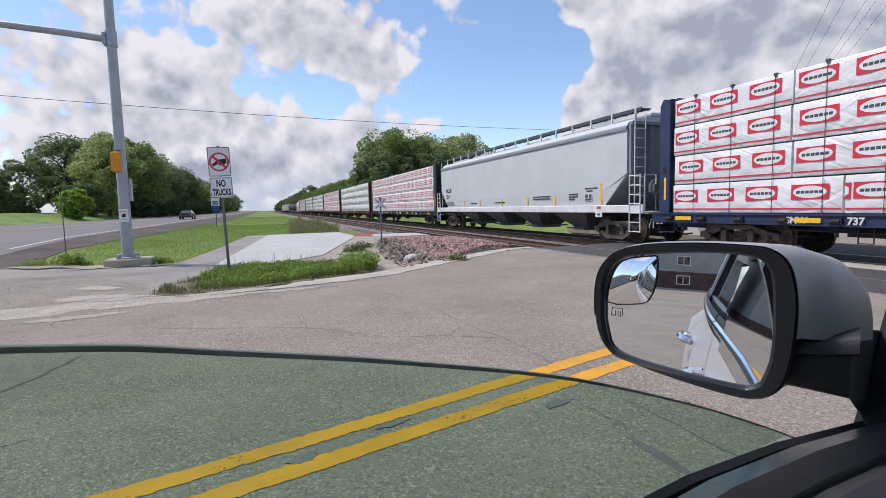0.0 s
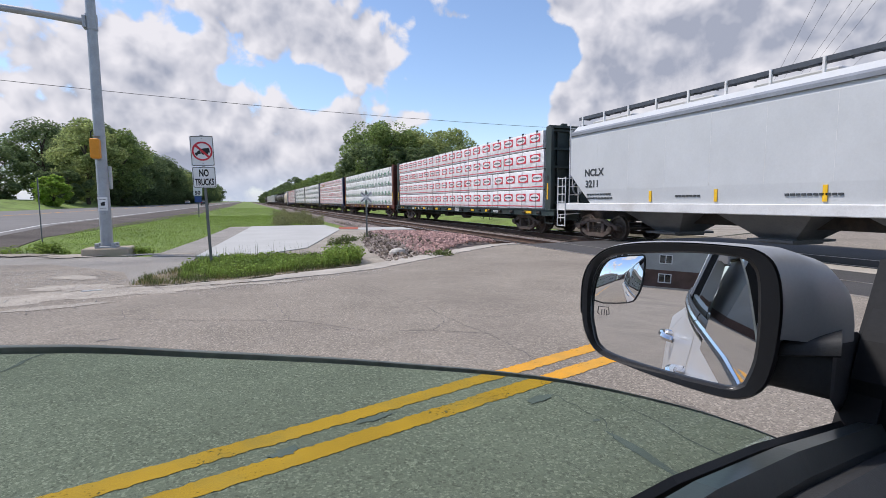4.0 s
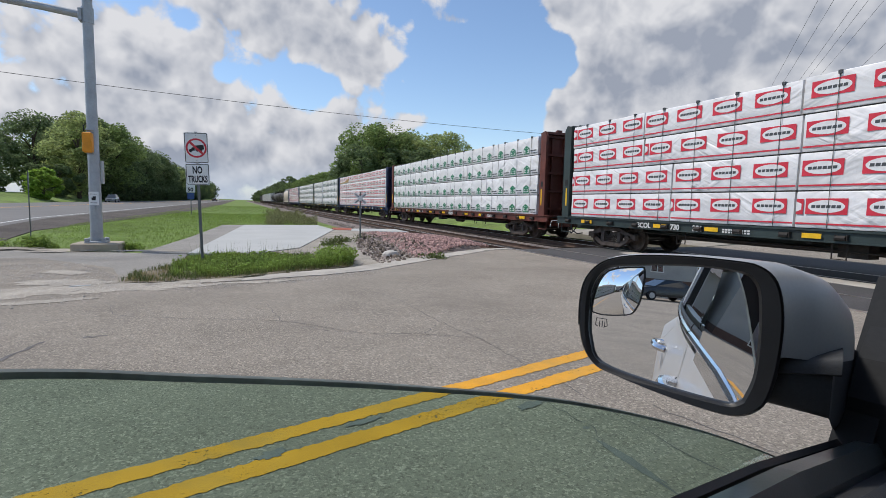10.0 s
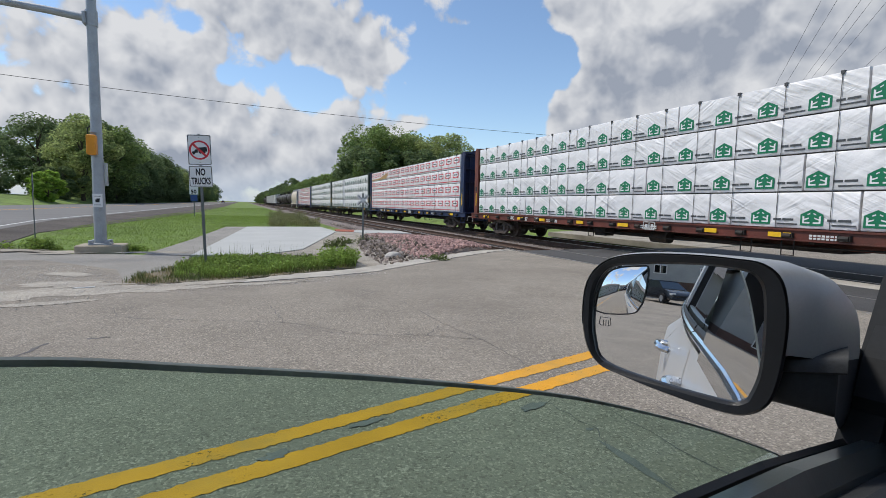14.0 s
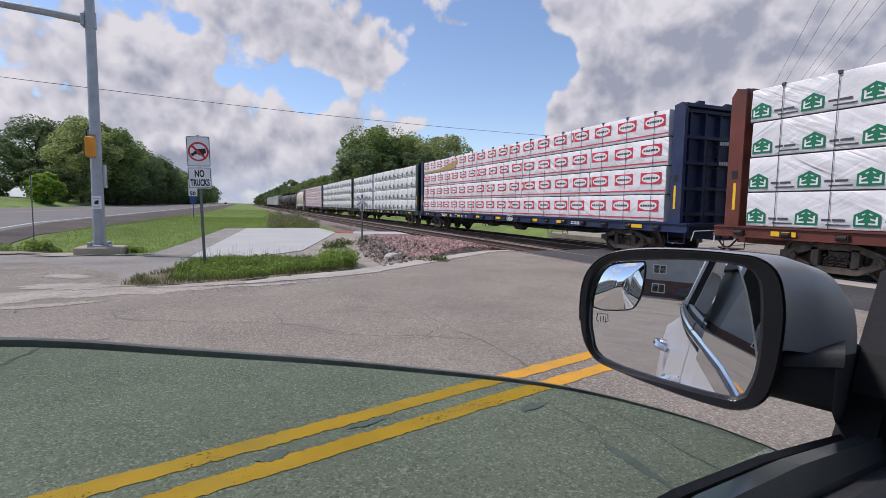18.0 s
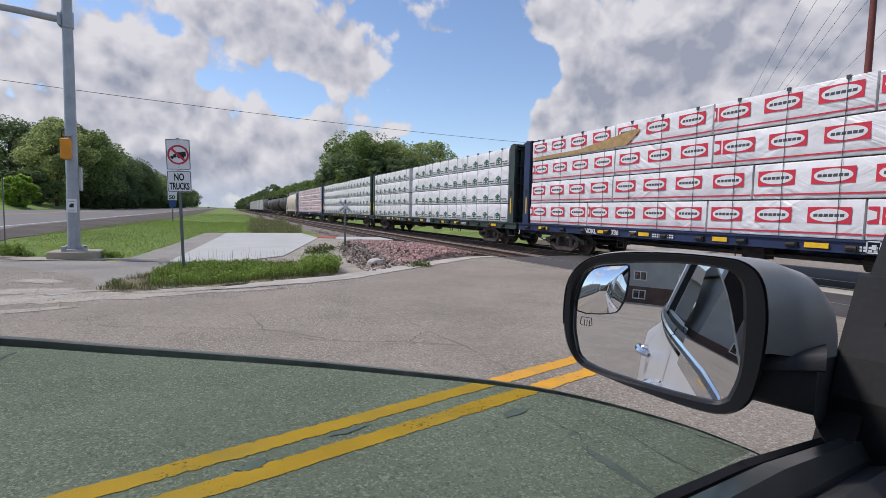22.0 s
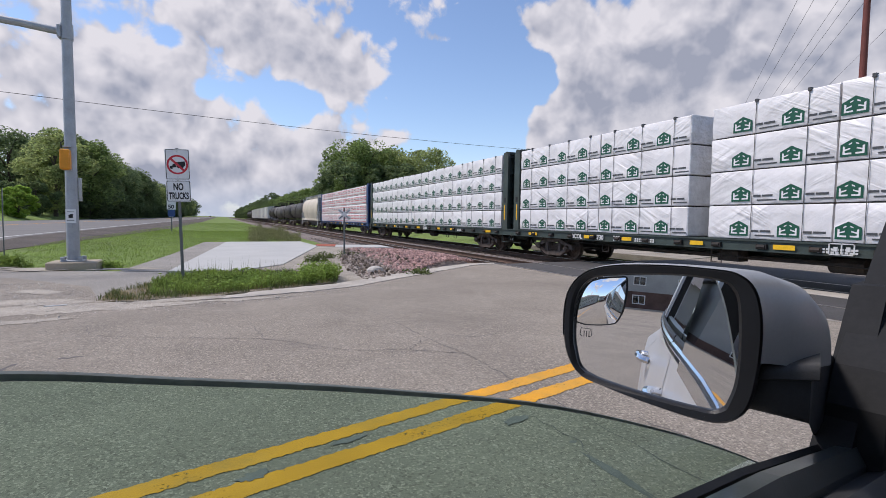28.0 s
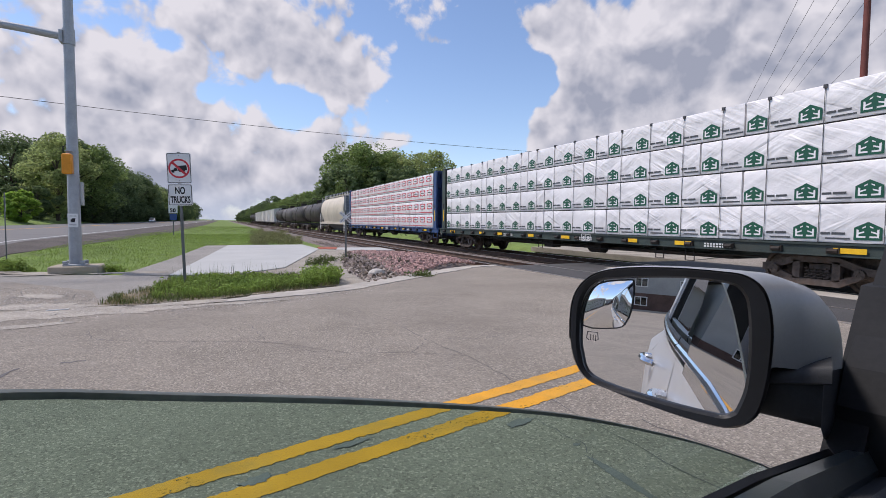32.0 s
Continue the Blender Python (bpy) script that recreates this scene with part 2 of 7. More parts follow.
def glassy(name, colour, rough=0.0, clear=0.9):
    """Thin tinted pane: mostly transparent, with a mirror-like surface gloss."""
    mt = bpy.data.materials.new(name)
    mt.use_nodes = True
    nt = mt.node_tree
    nt.nodes.clear()
    N, L = nt.nodes.new, nt.links.new
    out, mx, tr, gl, fr = N("ShaderNodeOutputMaterial"), N("ShaderNodeMixShader"), N("ShaderNodeBsdfTransparent"), N("ShaderNodeBsdfGlossy"), N("ShaderNodeFresnel")
    tr.inputs[0].default_value = (*colour, 1)
    gl.inputs["Roughness"].default_value = rough
    fr.inputs[0].default_value = 1.45
    L(fr.outputs[0], mx.inputs[0]), L(tr.outputs[0], mx.inputs[1]), L(gl.outputs[0], mx.inputs[2])
    L(mx.outputs[0], out.inputs[0])
    return mt


M = {}


def use(name, *a, **k):
    if name not in M:
        M[name] = mat(name, *a, **k)
    return M[name]


# ---- mesh tools ----
class Shape:
    """Collects vertices and faces for one mesh."""

    def __init__(self):
        self.v, self.f = [], []

    def add(self, verts, faces):
        o = len(self.v)
        self.v += [tuple(p) for p in verts]
        self.f += [tuple(i + o for i in q) for q in faces]
        return self

    def box(self, x0, x1, y0, y1, z0, z1):
        p = [(x, y, z) for z in (z0, z1) for y in (y0, y1) for x in (x0, x1)]
        return self.add(p, [(0, 2, 3, 1), (4, 5, 7, 6), (0, 1, 5, 4), (2, 6, 7, 3), (0, 4, 6, 2), (1, 3, 7, 5)])

    def cbox(self, x0, x1, y0, y1, z0, z1, c=0.01):
        """A box with all vertical and horizontal edges chamfered."""
        p, q = [], []
        for z, d in ((z0, c), (z0 + c, 0), (z1 - c, 0), (z1, c)):
            p += [(x0 + c + d, y0 + d, z), (x1 - c - d, y0 + d, z), (x1 - d, y0 + c + d, z), (x1 - d, y1 - c - d, z),
                  (x1 - c - d, y1 - d, z), (x0 + c + d, y1 - d, z), (x0 + d, y1 - c - d, z), (x0 + d, y0 + c + d, z)]
        for k in range(3):
            q += [(8 * k + i, 8 * k + (i + 1) % 8, 8 * k + 8 + (i + 1) % 8, 8 * k + 8 + i) for i in range(8)]
        return self.add(p, q + [tuple(range(7, -1, -1)), tuple(range(24, 32))])

    def tube(self, pts, radii, seg=8, caps=True):
        """A round tube along points."""
        pts = [Vector(p) for p in pts]
        if isinstance(radii, (int, float)):
            radii = [radii] * len(pts)
        o, ring = len(self.v), []
        for i, p in enumerate(pts):
            d = (pts[min(i + 1, len(pts) - 1)] - pts[max(i - 1, 0)]).normalized()
            a = d.orthogonal().normalized() if i == 0 else (a - d * a.dot(d)).normalized()
            b = d.cross(a)
            ring += [p + (a * math.cos(2 * math.pi * k / seg) + b * math.sin(2 * math.pi * k / seg)) * radii[i] for k in range(seg)]
        faces = [(i * seg + k, i * seg + (k + 1) % seg, (i + 1) * seg + (k + 1) % seg, (i + 1) * seg + k) for i in range(len(pts) - 1) for k in range(seg)]
        if caps:
            faces += [tuple(range(seg - 1, -1, -1)), tuple((len(pts) - 1) * seg + k for k in range(seg))]
        return self.add(ring, faces)

    def disc(self, c, axis, r, thick, seg=20, inner=0.0):
        """A wheel-like disc or ring."""
        c, ax = Vector(c), Vector(axis).normalized()
        a = ax.orthogonal().normalized()
        b = ax.cross(a)
        circ = lambda rad, t: [c + ax * t + (a * math.cos(2 * math.pi * k / seg) + b * math.sin(2 * math.pi * k / seg)) * rad for k in range(seg)]
        h = thick / 2
        if not inner:
            return self.add(circ(r, -h) + circ(r, h), [(k, (k + 1) % seg, seg + (k + 1) % seg, seg + k) for k in range(seg)] + [tuple(range(seg - 1, -1, -1)), tuple(range(seg, 2 * seg))])
        f = []
        for k in range(seg):
            n = (k + 1) % seg
            f += [(k, n, seg + n, seg + k), (2 * seg + k, 3 * seg + k, 3 * seg + n, 2 * seg + n), (seg + k, seg + n, 3 * seg + n, 3 * seg + k), (k, 2 * seg + k, 2 * seg + n, n)]
        return self.add(circ(r, -h) + circ(r, h) + circ(inner, -h) + circ(inner, h), f)

    def prism(self, poly, lo, hi, axis="z"):
        """A flat polygon drawn out along an axis; for x the polygon is (y, z), for y it is (x, z)."""
        n = len(poly)
        mk = {"z": lambda p, t: (p[0], p[1], t), "x": lambda p, t: (t, p[0], p[1]), "y": lambda p, t: (p[0], t, p[1])}[axis]
        return self.add([mk(p, lo) for p in poly] + [mk(p, hi) for p in poly],
                        [(k, (k + 1) % n, n + (k + 1) % n, n + k) for k in range(n)] + [tuple(range(n - 1, -1, -1)), tuple(range(n, 2 * n))])

    def loft(self, rings, close=True):
        n = len(rings[0])
        f = [(i * n + k, i * n + (k + 1) % n, (i + 1) * n + (k + 1) % n, (i + 1) * n + k) for i in range(len(rings) - 1) for k in range(n)]
        if close:
            f += [tuple(range(n - 1, -1, -1)), tuple((len(rings) - 1) * n + k for k in range(n))]
        return self.add([p for r in rings for p in r], f)

    def mesh(self, name, material, smooth=False):
        me = bpy.data.meshes.new(name)
        me.from_pydata(self.v, [], self.f)
        bm = bmesh.new()
        bm.from_mesh(me)
        bmesh.ops.recalc_face_normals(bm, faces=bm.faces)
        bm.to_mesh(me)
        bm.free()
        if smooth:
            me.shade_smooth()
            me.set_sharp_from_angle(angle=radians(38))
        if material:
            me.materials.append(material)
        me.update()
        return me


def part(name, shape, material, parent, label="", smooth=False):
    """Links a shape as one mesh object under a thing or a part."""
    me = shape if isinstance(shape, bpy.types.Mesh) else shape.mesh(name, material, smooth)
    ob = new(name, me)
    ob.parent = parent
    if label:
        ob["label"] = label
    return ob


def thing(name, label, category, group="", m=None, kind=""):
    ob = new(name)
    ob.empty_display_size = 0.2
    if m is not None:
        ob.matrix_world = m
    return tagged(ob, label, category, group, kind)


def solo(name, shape, material, label, category, group="", kind="", m=None, smooth=False):
    ob = new(name, shape if isinstance(shape, bpy.types.Mesh) else shape.mesh(name, material, smooth))
    if m is not None:
        ob.matrix_world = m
    return tagged(ob, label, category, group, kind)


def words(text, size, depth=0.003):
    """Raised lettering as a mesh, in the x-y plane, from the lower left corner."""
    cu = bpy.data.curves.new("lettering", "FONT")
    cu.body, cu.size, cu.extrude, cu.offset = text, size, depth, size * 0.034
    cu.resolution_u = 3
    ob = bpy.data.objects.new("lettering", cu)
    scene.collection.objects.link(ob)
    dg = bpy.context.evaluated_depsgraph_get()
    me = bpy.data.meshes.new_from_object(ob.evaluated_get(dg))
    bpy.data.objects.remove(ob)
    bpy.data.curves.remove(cu)
    return me


def put_words(text, size, m, material, parent, stretch=1.0, name="lettering"):
    me = words(text, size)
    me.transform(m @ Matrix.Diagonal((stretch, 1, 1, 1)))
    me.materials.clear()
    me.materials.append(material)
    return part(name, me, None, parent)


# ---- the train ----
TRACK_X = 13.58            # centre of the train's track
def run(t):
    """Metres that the train has gone since the start."""
    return 4.245 * t - 0.0125 * t * t + 0.00015 * t ** 3


def train_mats():
    use("wrap_white", (0.755, 0.74, 0.735), 0.42, var=0.05, scale=1.3, fine=5, bump=0.3, bdist=0.03, stain=0.2, dark=(0.55, 0.55, 0.57), spec=0.45)
    use("wrap_end", (0.62, 0.63, 0.65), 0.45, var=0.12, scale=3, fine=9, bump=0.7, bdist=0.05)
    use("logo_red", (0.62, 0.035, 0.06), 0.45, var=0.08, scale=4, fine=40, bump=0.05)
    use("logo_green", (0.009, 0.17, 0.08), 0.45, var=0.08, scale=4, fine=40, bump=0.05)
    use("logo_pine", (0.010, 0.085, 0.050), 0.45, var=0.08, scale=4, fine=40, bump=0.05)
    use("logo_ink", (0.07, 0.075, 0.08), 0.5, var=0.1, bump=0.05)
    use("logo_white", (0.755, 0.74, 0.735), 0.45, var=0.06, bump=0.05)
    use("strap", (0.07, 0.07, 0.073), 0.5, var=0.15, bump=0.05)
    use("plywood", (0.42, 0.27, 0.12), 0.8, var=0.2, scale=6, fine=40)
    for k, c in (("steel_green", (0.030, 0.045, 0.043)), ("steel_brown", (0.135, 0.038, 0.026)), ("steel_blue", (0.020, 0.032, 0.085)),
                 ("steel_dkgreen", (0.045, 0.062, 0.055)), ("steel_mblue", (0.035, 0.075, 0.19))):
        use(k, c, 0.55, var=0.25, scale=1.5, fine=25, bump=0.12, stain=0.55, dark=(0.05, 0.035, 0.025))
    use("steel_under", (0.028, 0.024, 0.021), 0.75, var=0.4, scale=5, fine=40, bump=0.3, stain=0.4, dark=(0.09, 0.05, 0.03))
    use("steel_truck", (0.105, 0.082, 0.068), 0.8, var=0.4, scale=6, fine=50, bump=0.3, stain=0.6, dark=(0.14, 0.075, 0.045))
    use("wheel_steel", (0.11, 0.085, 0.07), 0.5, metal=0.6, var=0.35, scale=8, fine=60, bump=0.1, stain=0.5, dark=(0.05, 0.03, 0.02))
    use("yellow_reflector", (0.85, 0.50, 0.02), 0.4, var=0.1, scale=8, fine=60, bump=0.05)
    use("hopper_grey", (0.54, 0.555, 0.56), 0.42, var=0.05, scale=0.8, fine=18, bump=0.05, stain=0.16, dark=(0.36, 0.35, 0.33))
    # darker, bluer copy of the hopper grey: shade put into the colour
    use("hopper_in_shade", (0.23, 0.25, 0.28), 0.5, var=0.12, scale=1.2, fine=20, bump=0.08, stain=0.3, dark=(0.15, 0.14, 0.13))
    # chute grey darkened to stand for the shade beneath the body
    use("chute_in_shade", (0.11, 0.115, 0.12), 0.6, var=0.2, scale=1.5, fine=20, bump=0.1, stain=0.4, dark=(0.05, 0.045, 0.04))
    use("hopper_white", (0.68, 0.68, 0.67), 0.5, var=0.1, scale=2, fine=30, bump=0.08, stain=0.35, dark=(0.35, 0.28, 0.22))
    use("grating", (0.06, 0.07, 0.085), 0.6, var=0.2)
    use("hopper_beige", (0.60, 0.53, 0.43), 0.55, var=0.12, scale=0.8, fine=12, stain=0.45, dark=(0.24, 0.19, 0.14))
    use("tank_black", (0.055, 0.048, 0.043), 0.5, var=0.25, scale=0.8, fine=14, stain=0.5, dark=(0.13, 0.115, 0.10))
    use("tank_grey", (0.13, 0.12, 0.115), 0.55, var=0.2, scale=0.8, fine=14, stain=0.5, dark=(0.07, 0.06, 0.055))
    use("box_white", (0.66, 0.65, 0.62), 0.6, var=0.1, scale=0.8, fine=14, stain=0.35, dark=(0.3, 0.27, 0.22))
    use("marks_dark", (0.05, 0.055, 0.06), 0.5, var=0.1, bump=0.0)
    use("marks_pale", (0.62, 0.62, 0.6), 0.5, var=0.1, bump=0.0)
    use("hose", (0.015, 0.015, 0.016), 0.6, var=0.2)



def creased(mt):
    """Slanting creases pulled through loose plastic wrap."""
    nt = mt.node_tree
    N, L = nt.nodes.new, nt.links.new
    b = nt.nodes["Principled BSDF"]
    tc = N("ShaderNodeTexCoord")
    last = b.inputs["Normal"].links[0].from_socket
    for rot, sc, off, dist in ((28, (1.0, 0.5, 4.0), 0.0, 0.10), (-30, (1.0, 0.5, 3.2), 7.0, 0.08)):
        mp, nz, msk, rp, mu, bp = N("ShaderNodeMapping"), N("ShaderNodeTexNoise"), N("ShaderNodeTexNoise"), N("ShaderNodeMapRange"), N("ShaderNodeMath"), N("ShaderNodeBump")
        mp.vector_type = "TEXTURE"
        mp.inputs["Rotation"].default_value, mp.inputs["Scale"].default_value, mp.inputs["Location"].default_value = (radians(rot), 0, 0), tuple(1 / v for v in sc), (off, 0, 0)
        nz.inputs["Scale"].default_value, nz.inputs["Detail"].default_value, nz.inputs["Distortion"].default_value = 1.1, 2, 0.8
        msk.inputs["Scale"].default_value, msk.inputs["Detail"].default_value = 0.55 + off * 0.02, 2
        rp.inputs[1].default_value, rp.inputs[2].default_value = 0.38, 0.62
        mu.operation = "MULTIPLY"
        bp.inputs["Strength"].default_value, bp.inputs["Distance"].default_value = 0.7, dist
        L(tc.outputs["Object"], mp.inputs[0]), L(mp.outputs[0], nz.inputs["Vector"]), L(tc.outputs["Object"], msk.inputs["Vector"]), L(msk.outputs[0], rp.inputs[0])
        L(nz.outputs[0], mu.inputs[0]), L(rp.outputs[0], mu.inputs[1]), L(mu.outputs[0], bp.inputs["Height"]), L(last, bp.inputs["Normal"])
        last = bp.outputs[0]
    L(last, b.inputs["Normal"])


train_mats()
creased(M["wrap_white"]), creased(M["wrap_end"])
MOVERS, AXLES = [], []     # (thing, place along the train) and turning wheel sets


def bogie(parent, y, detail=True):
    """A three-piece truck at y along the car: side frames, springs, bolster, and two wheel sets that turn."""
    tr = part("truck", Shape().box(-1.0, 1.0, y - 0.22, y + 0.22, 0.42, 0.62), M["steel_truck"], parent)
    for sx in (-1, 1):
        x0 = sx * 1.02
        # cast side frame with its two windows and drooping middle
        outer = [(-1.22, 0.36), (-1.22, 0.56), (-0.95, 0.60), (-0.45, 0.78), (0.45, 0.78), (0.95, 0.60), (1.22, 0.56), (1.22, 0.36), (0.98, 0.36), (0.48, 0.13), (-0.48, 0.13), (-0.98, 0.36)]
        fr = Shape()
        top = [(-1.22, 0.40), (-1.22, 0.58), (-0.95, 0.62), (-0.45, 0.80), (0.45, 0.80), (0.95, 0.62), (1.22, 0.58), (1.22, 0.40), (0.93, 0.47), (0.42, 0.66), (-0.42, 0.66), (-0.93, 0.47)]
        low = [(-1.05, 0.42), (-0.90, 0.47), (-0.42, 0.28), (0.42, 0.28), (0.90, 0.47), (1.05, 0.42), (0.48, 0.13), (-0.48, 0.13)]
        for poly in (top, low, [(-0.50, 0.26), (-0.34, 0.26), (-0.34, 0.70), (-0.50, 0.70)], [(0.34, 0.26), (0.50, 0.26), (0.50, 0.70), (0.34, 0.70)]):
            fr.prism([(y + p, q) for p, q in poly], min(x0, x0 + sx * 0.14), max(x0, x0 + sx * 0.14), "x")
        sf = part("side_frame", fr, M["steel_truck"], tr, "rust-brown cast steel side frame")
        if detail and sx < 0:
            sp = Shape()
            for k in (-0.2, -0.07, 0.07, 0.2):
                coil = [(x0 + sx * 0.07 + 0.06 * math.cos(a * 1.4), y + k + 0.055 * math.sin(a * 1.4), 0.28 + 0.016 * a) for a in range(0, 17)]
                sp.tube(coil, 0.016, 5)
            part("coil_spring", sp, M["steel_truck"], tr)
            for k in (-0.9, 0.9):
                bc = Shape().disc((x0 + sx * 0.17, y + k, 0.46), (1, 0, 0), 0.11, 0.1, 12)
                for j in range(3):
                    bc.disc((x0 + sx * 0.23, y + k + 0.06 * math.sin(j * 2.1), 0.46 + 0.06 * math.cos(j * 2.1)), (1, 0, 0), 0.018, 0.03, 6)
                part("bearing_cap", bc, M["wheel_steel"], tr, "greasy round bearing end cap")
    for k in (-0.9, 0.9):
        ws = part("wheel_set", wheel_mesh(), None, parent, "steel wheels with bright worn treads on an axle")
        ws.matrix_basis = pose(0, y + k, 0.46)
        AXLES.append((ws, y + k))
    return tr


WHEEL = []


def wheel_mesh():
    if not WHEEL:
        s = Shape()
        prof = [(0.10, -0.06), (0.16, -0.05), (0.20, -0.015), (0.36, -0.02), (0.39, -0.06), (0.46, -0.055), (0.462, 0.05), (0.485, 0.06), (0.485, 0.085), (0.40, 0.085), (0.36, 0.03), (0.20, 0.035), (0.16, 0.08), (0.10, 0.09)]
        for sx in (-1, 1):
            rings = [[(sx * (0.79 - w), r * math.cos(2 * math.pi * k / 28), r * math.sin(2 * math.pi * k / 28)) for k in range(28)] for r, w in prof]
            s.loft(rings, True)
        s.tube([(-0.98, 0, 0), (0.98, 0, 0)], 0.085, 10)
        WHEEL.append(s.mesh("wheel_set", M["wheel_steel"], True))
    return WHEEL[0]


def coupler(parent, y, d):
    """Knuckle coupler, cut lever and air hose at an end; d is the outward sign."""
    s = Shape().box(-0.11, 0.11, min(y, y + d * 0.55), max(y, y + d * 0.55), 0.74, 0.96)
    s.box(-0.2, 0.12, min(y + d * 0.5, y + d * 0.8), max(y + d * 0.5, y + d * 0.8), 0.70, 1.0)
    part("coupler", s, M["steel_truck"], parent, "rusty cast steel knuckle coupler")
    h = Shape().tube([(-0.35, y + d * 0.1, 0.72), (-0.36, y + d * 0.3, 0.5), (-0.3, y + d * 0.55, 0.38), (-0.22, y + d * 0.8, 0.42)], 0.026, 7)
    part("air_hose", h, M["hose"], parent, "black rubber air hose")
    c = Shape().tube([(-1.35, y + d * 0.05, 0.62), (-1.3, y + d * 0.1, 0.9), (-0.2, y + d * 0.25, 0.95)], 0.016, 6)
    part("cut_lever", c, M["marks_pale"], parent)


MARKS = {}


def mark_mesh(style):
    """One printed mark, in the plane x = 0, y from 0: three inks in one mesh."""
    if style in MARKS:
        return MARKS[style]
    v, f, ink = [], [], []

    def flat(poly, layer, m):
        o = len(v)
        v.extend((-0.003 * layer, y, z) for y, z in poly)
        f.append(tuple(range(o, o + len(poly))))
        ink.append(m)

    if style == "red":
        flat([(0, 0.31), (0.87, 0.31), (0.87, 0.67), (0, 0.67)], 1, 0)
        flat([(0.435 + 0.385 * math.cos(a * math.pi / 12), 0.49 + 0.145 * math.sin(a * math.pi / 12)) for a in range(24)], 2, 2)
        # a plain bar in six pieces stands for the name
        for k in range(6):
            y = 0.745 - k * 0.105
            flat([(y, 0.455), (y - 0.086, 0.455), (y - 0.092, 0.522), (y - 0.006, 0.522)], 3, 1)
    else:
        c = 0.93
        house = [(0.0, 0.60), (0.25, 0.44), (0.25, 0.12), (-0.25, 0.12), (-0.25, 0.44)]
        low = lambda q: 0.06 + (q - 0.12) * 0.80
        flat([(c + p, low(q)) for p, q in house], 1, 0)
        # white gaps that leave a tree with two tiers and a trunk standing in the house
        for gap in ([(0.200, 0.405), (0.200, 0.18), (0.160, 0.18), (0.160, 0.385)], [(0.160, 0.18), (0.035, 0.18), (0.035, 0.225), (0.160, 0.225)],
                    [(0.160, 0.315), (0.06, 0.355), (0.06, 0.315), (0.160, 0.275)], [(0.095, 0.455), (0.035, 0.490), (0.035, 0.455), (0.095, 0.420)]):
            for d in (-1, 1):
                flat([(c + d * p, low(q)) for p, q in gap], 2, 2)
        for y0, y1 in ((0.60, 0.41), (0.38, 0.12)):
            flat([(y0, 0.165), (y1, 0.165), (y1, 0.215), (y0, 0.215)], 1, 1)
        flat([(0.50, 0.065), (0.02, 0.065), (0.02, 0.100), (0.50, 0.100)], 1, 1)
    return stamp(style, style, v, f, ink)


def part_mark(style, width):
    """The near end of a red mark, cut off where one sheet of wrap covers another."""
    width = round(width / 0.04) * 0.04
    key = (style, width)
    if key not in MARKS:
        w = width
        quads = [((0, 0.31), (w, 0.31), (w, 0.67), (0, 0.67)), ((0.04, 0.42), (w, 0.37), (w, 0.61), (0.04, 0.56))]
        v = [(-0.003 * (i + 1), y, z) for i, q in enumerate(quads) for y, z in q]
        stamp(key, style, v, [(0, 1, 2, 3), (4, 5, 6, 7)], [0, 2])
    return MARKS[key]


def stamp(key, style, v, f, ink):
    me = bpy.data.meshes.new("printed_mark")
    me.from_pydata(v, [], f)
    for m in (M["logo_" + style], M["logo_ink"], M["logo_white"]):
        me.materials.append(m)
    for p, m in zip(me.polygons, ink):
        p.material_index = m
    MARKS[key] = me
    return me


def pack_shape(y0, y1, z0, z1, side, rng, slack=0.012):
    """One wrapped pack of boards: a block whose wrap sags and creases a little on every face."""
    xo, xi = side * 1.43, side * 0.10
    n = max(4, int((y1 - y0) / 0.3))
    ys = [y0 + (y1 - y0) * k / n for k in range(n + 1)]
    zs = [z0, z0 + 0.03, z0 + (z1 - z0) * 0.36, z0 + (z1 - z0) * 0.7, z1 - 0.03, z1]
    s = Shape()
    ids = {}
    for i, y in enumerate(ys):
        for j, z in enumerate(zs):
            edge = j in (0, 5)
            bulge = 0.0 if edge else rng.uniform(-0.3, 1.0) * slack
            x = xo - side * (0.02 if edge else 0.0) - side * bulge
            ids[i, j] = len(s.v)
            s.v.append((x, y, z))
    for i in range(n):
        for j in range(5):
            s.f.append((ids[i, j], ids[i + 1, j], ids[i + 1, j + 1], ids[i, j + 1]))
    a = len(s.v)
    for y in (y0, y1):
        s.v += [(xi, y, z0), (xi, y, z1)]
    top = [ids[i, 5] for i in range(n + 1)]
    bot = [ids[i, 0] for i in range(n + 1)]
    s.f += [tuple(top) + (a + 3, a + 1), tuple(bot) + (a + 2, a), tuple(ids[0, j] for j in range(6)) + (a + 1, a), tuple(ids[n, j] for j in range(6)) + (a + 3, a + 2), (a, a + 1, a + 3, a + 2)]
    return s


LOAD = 22.4


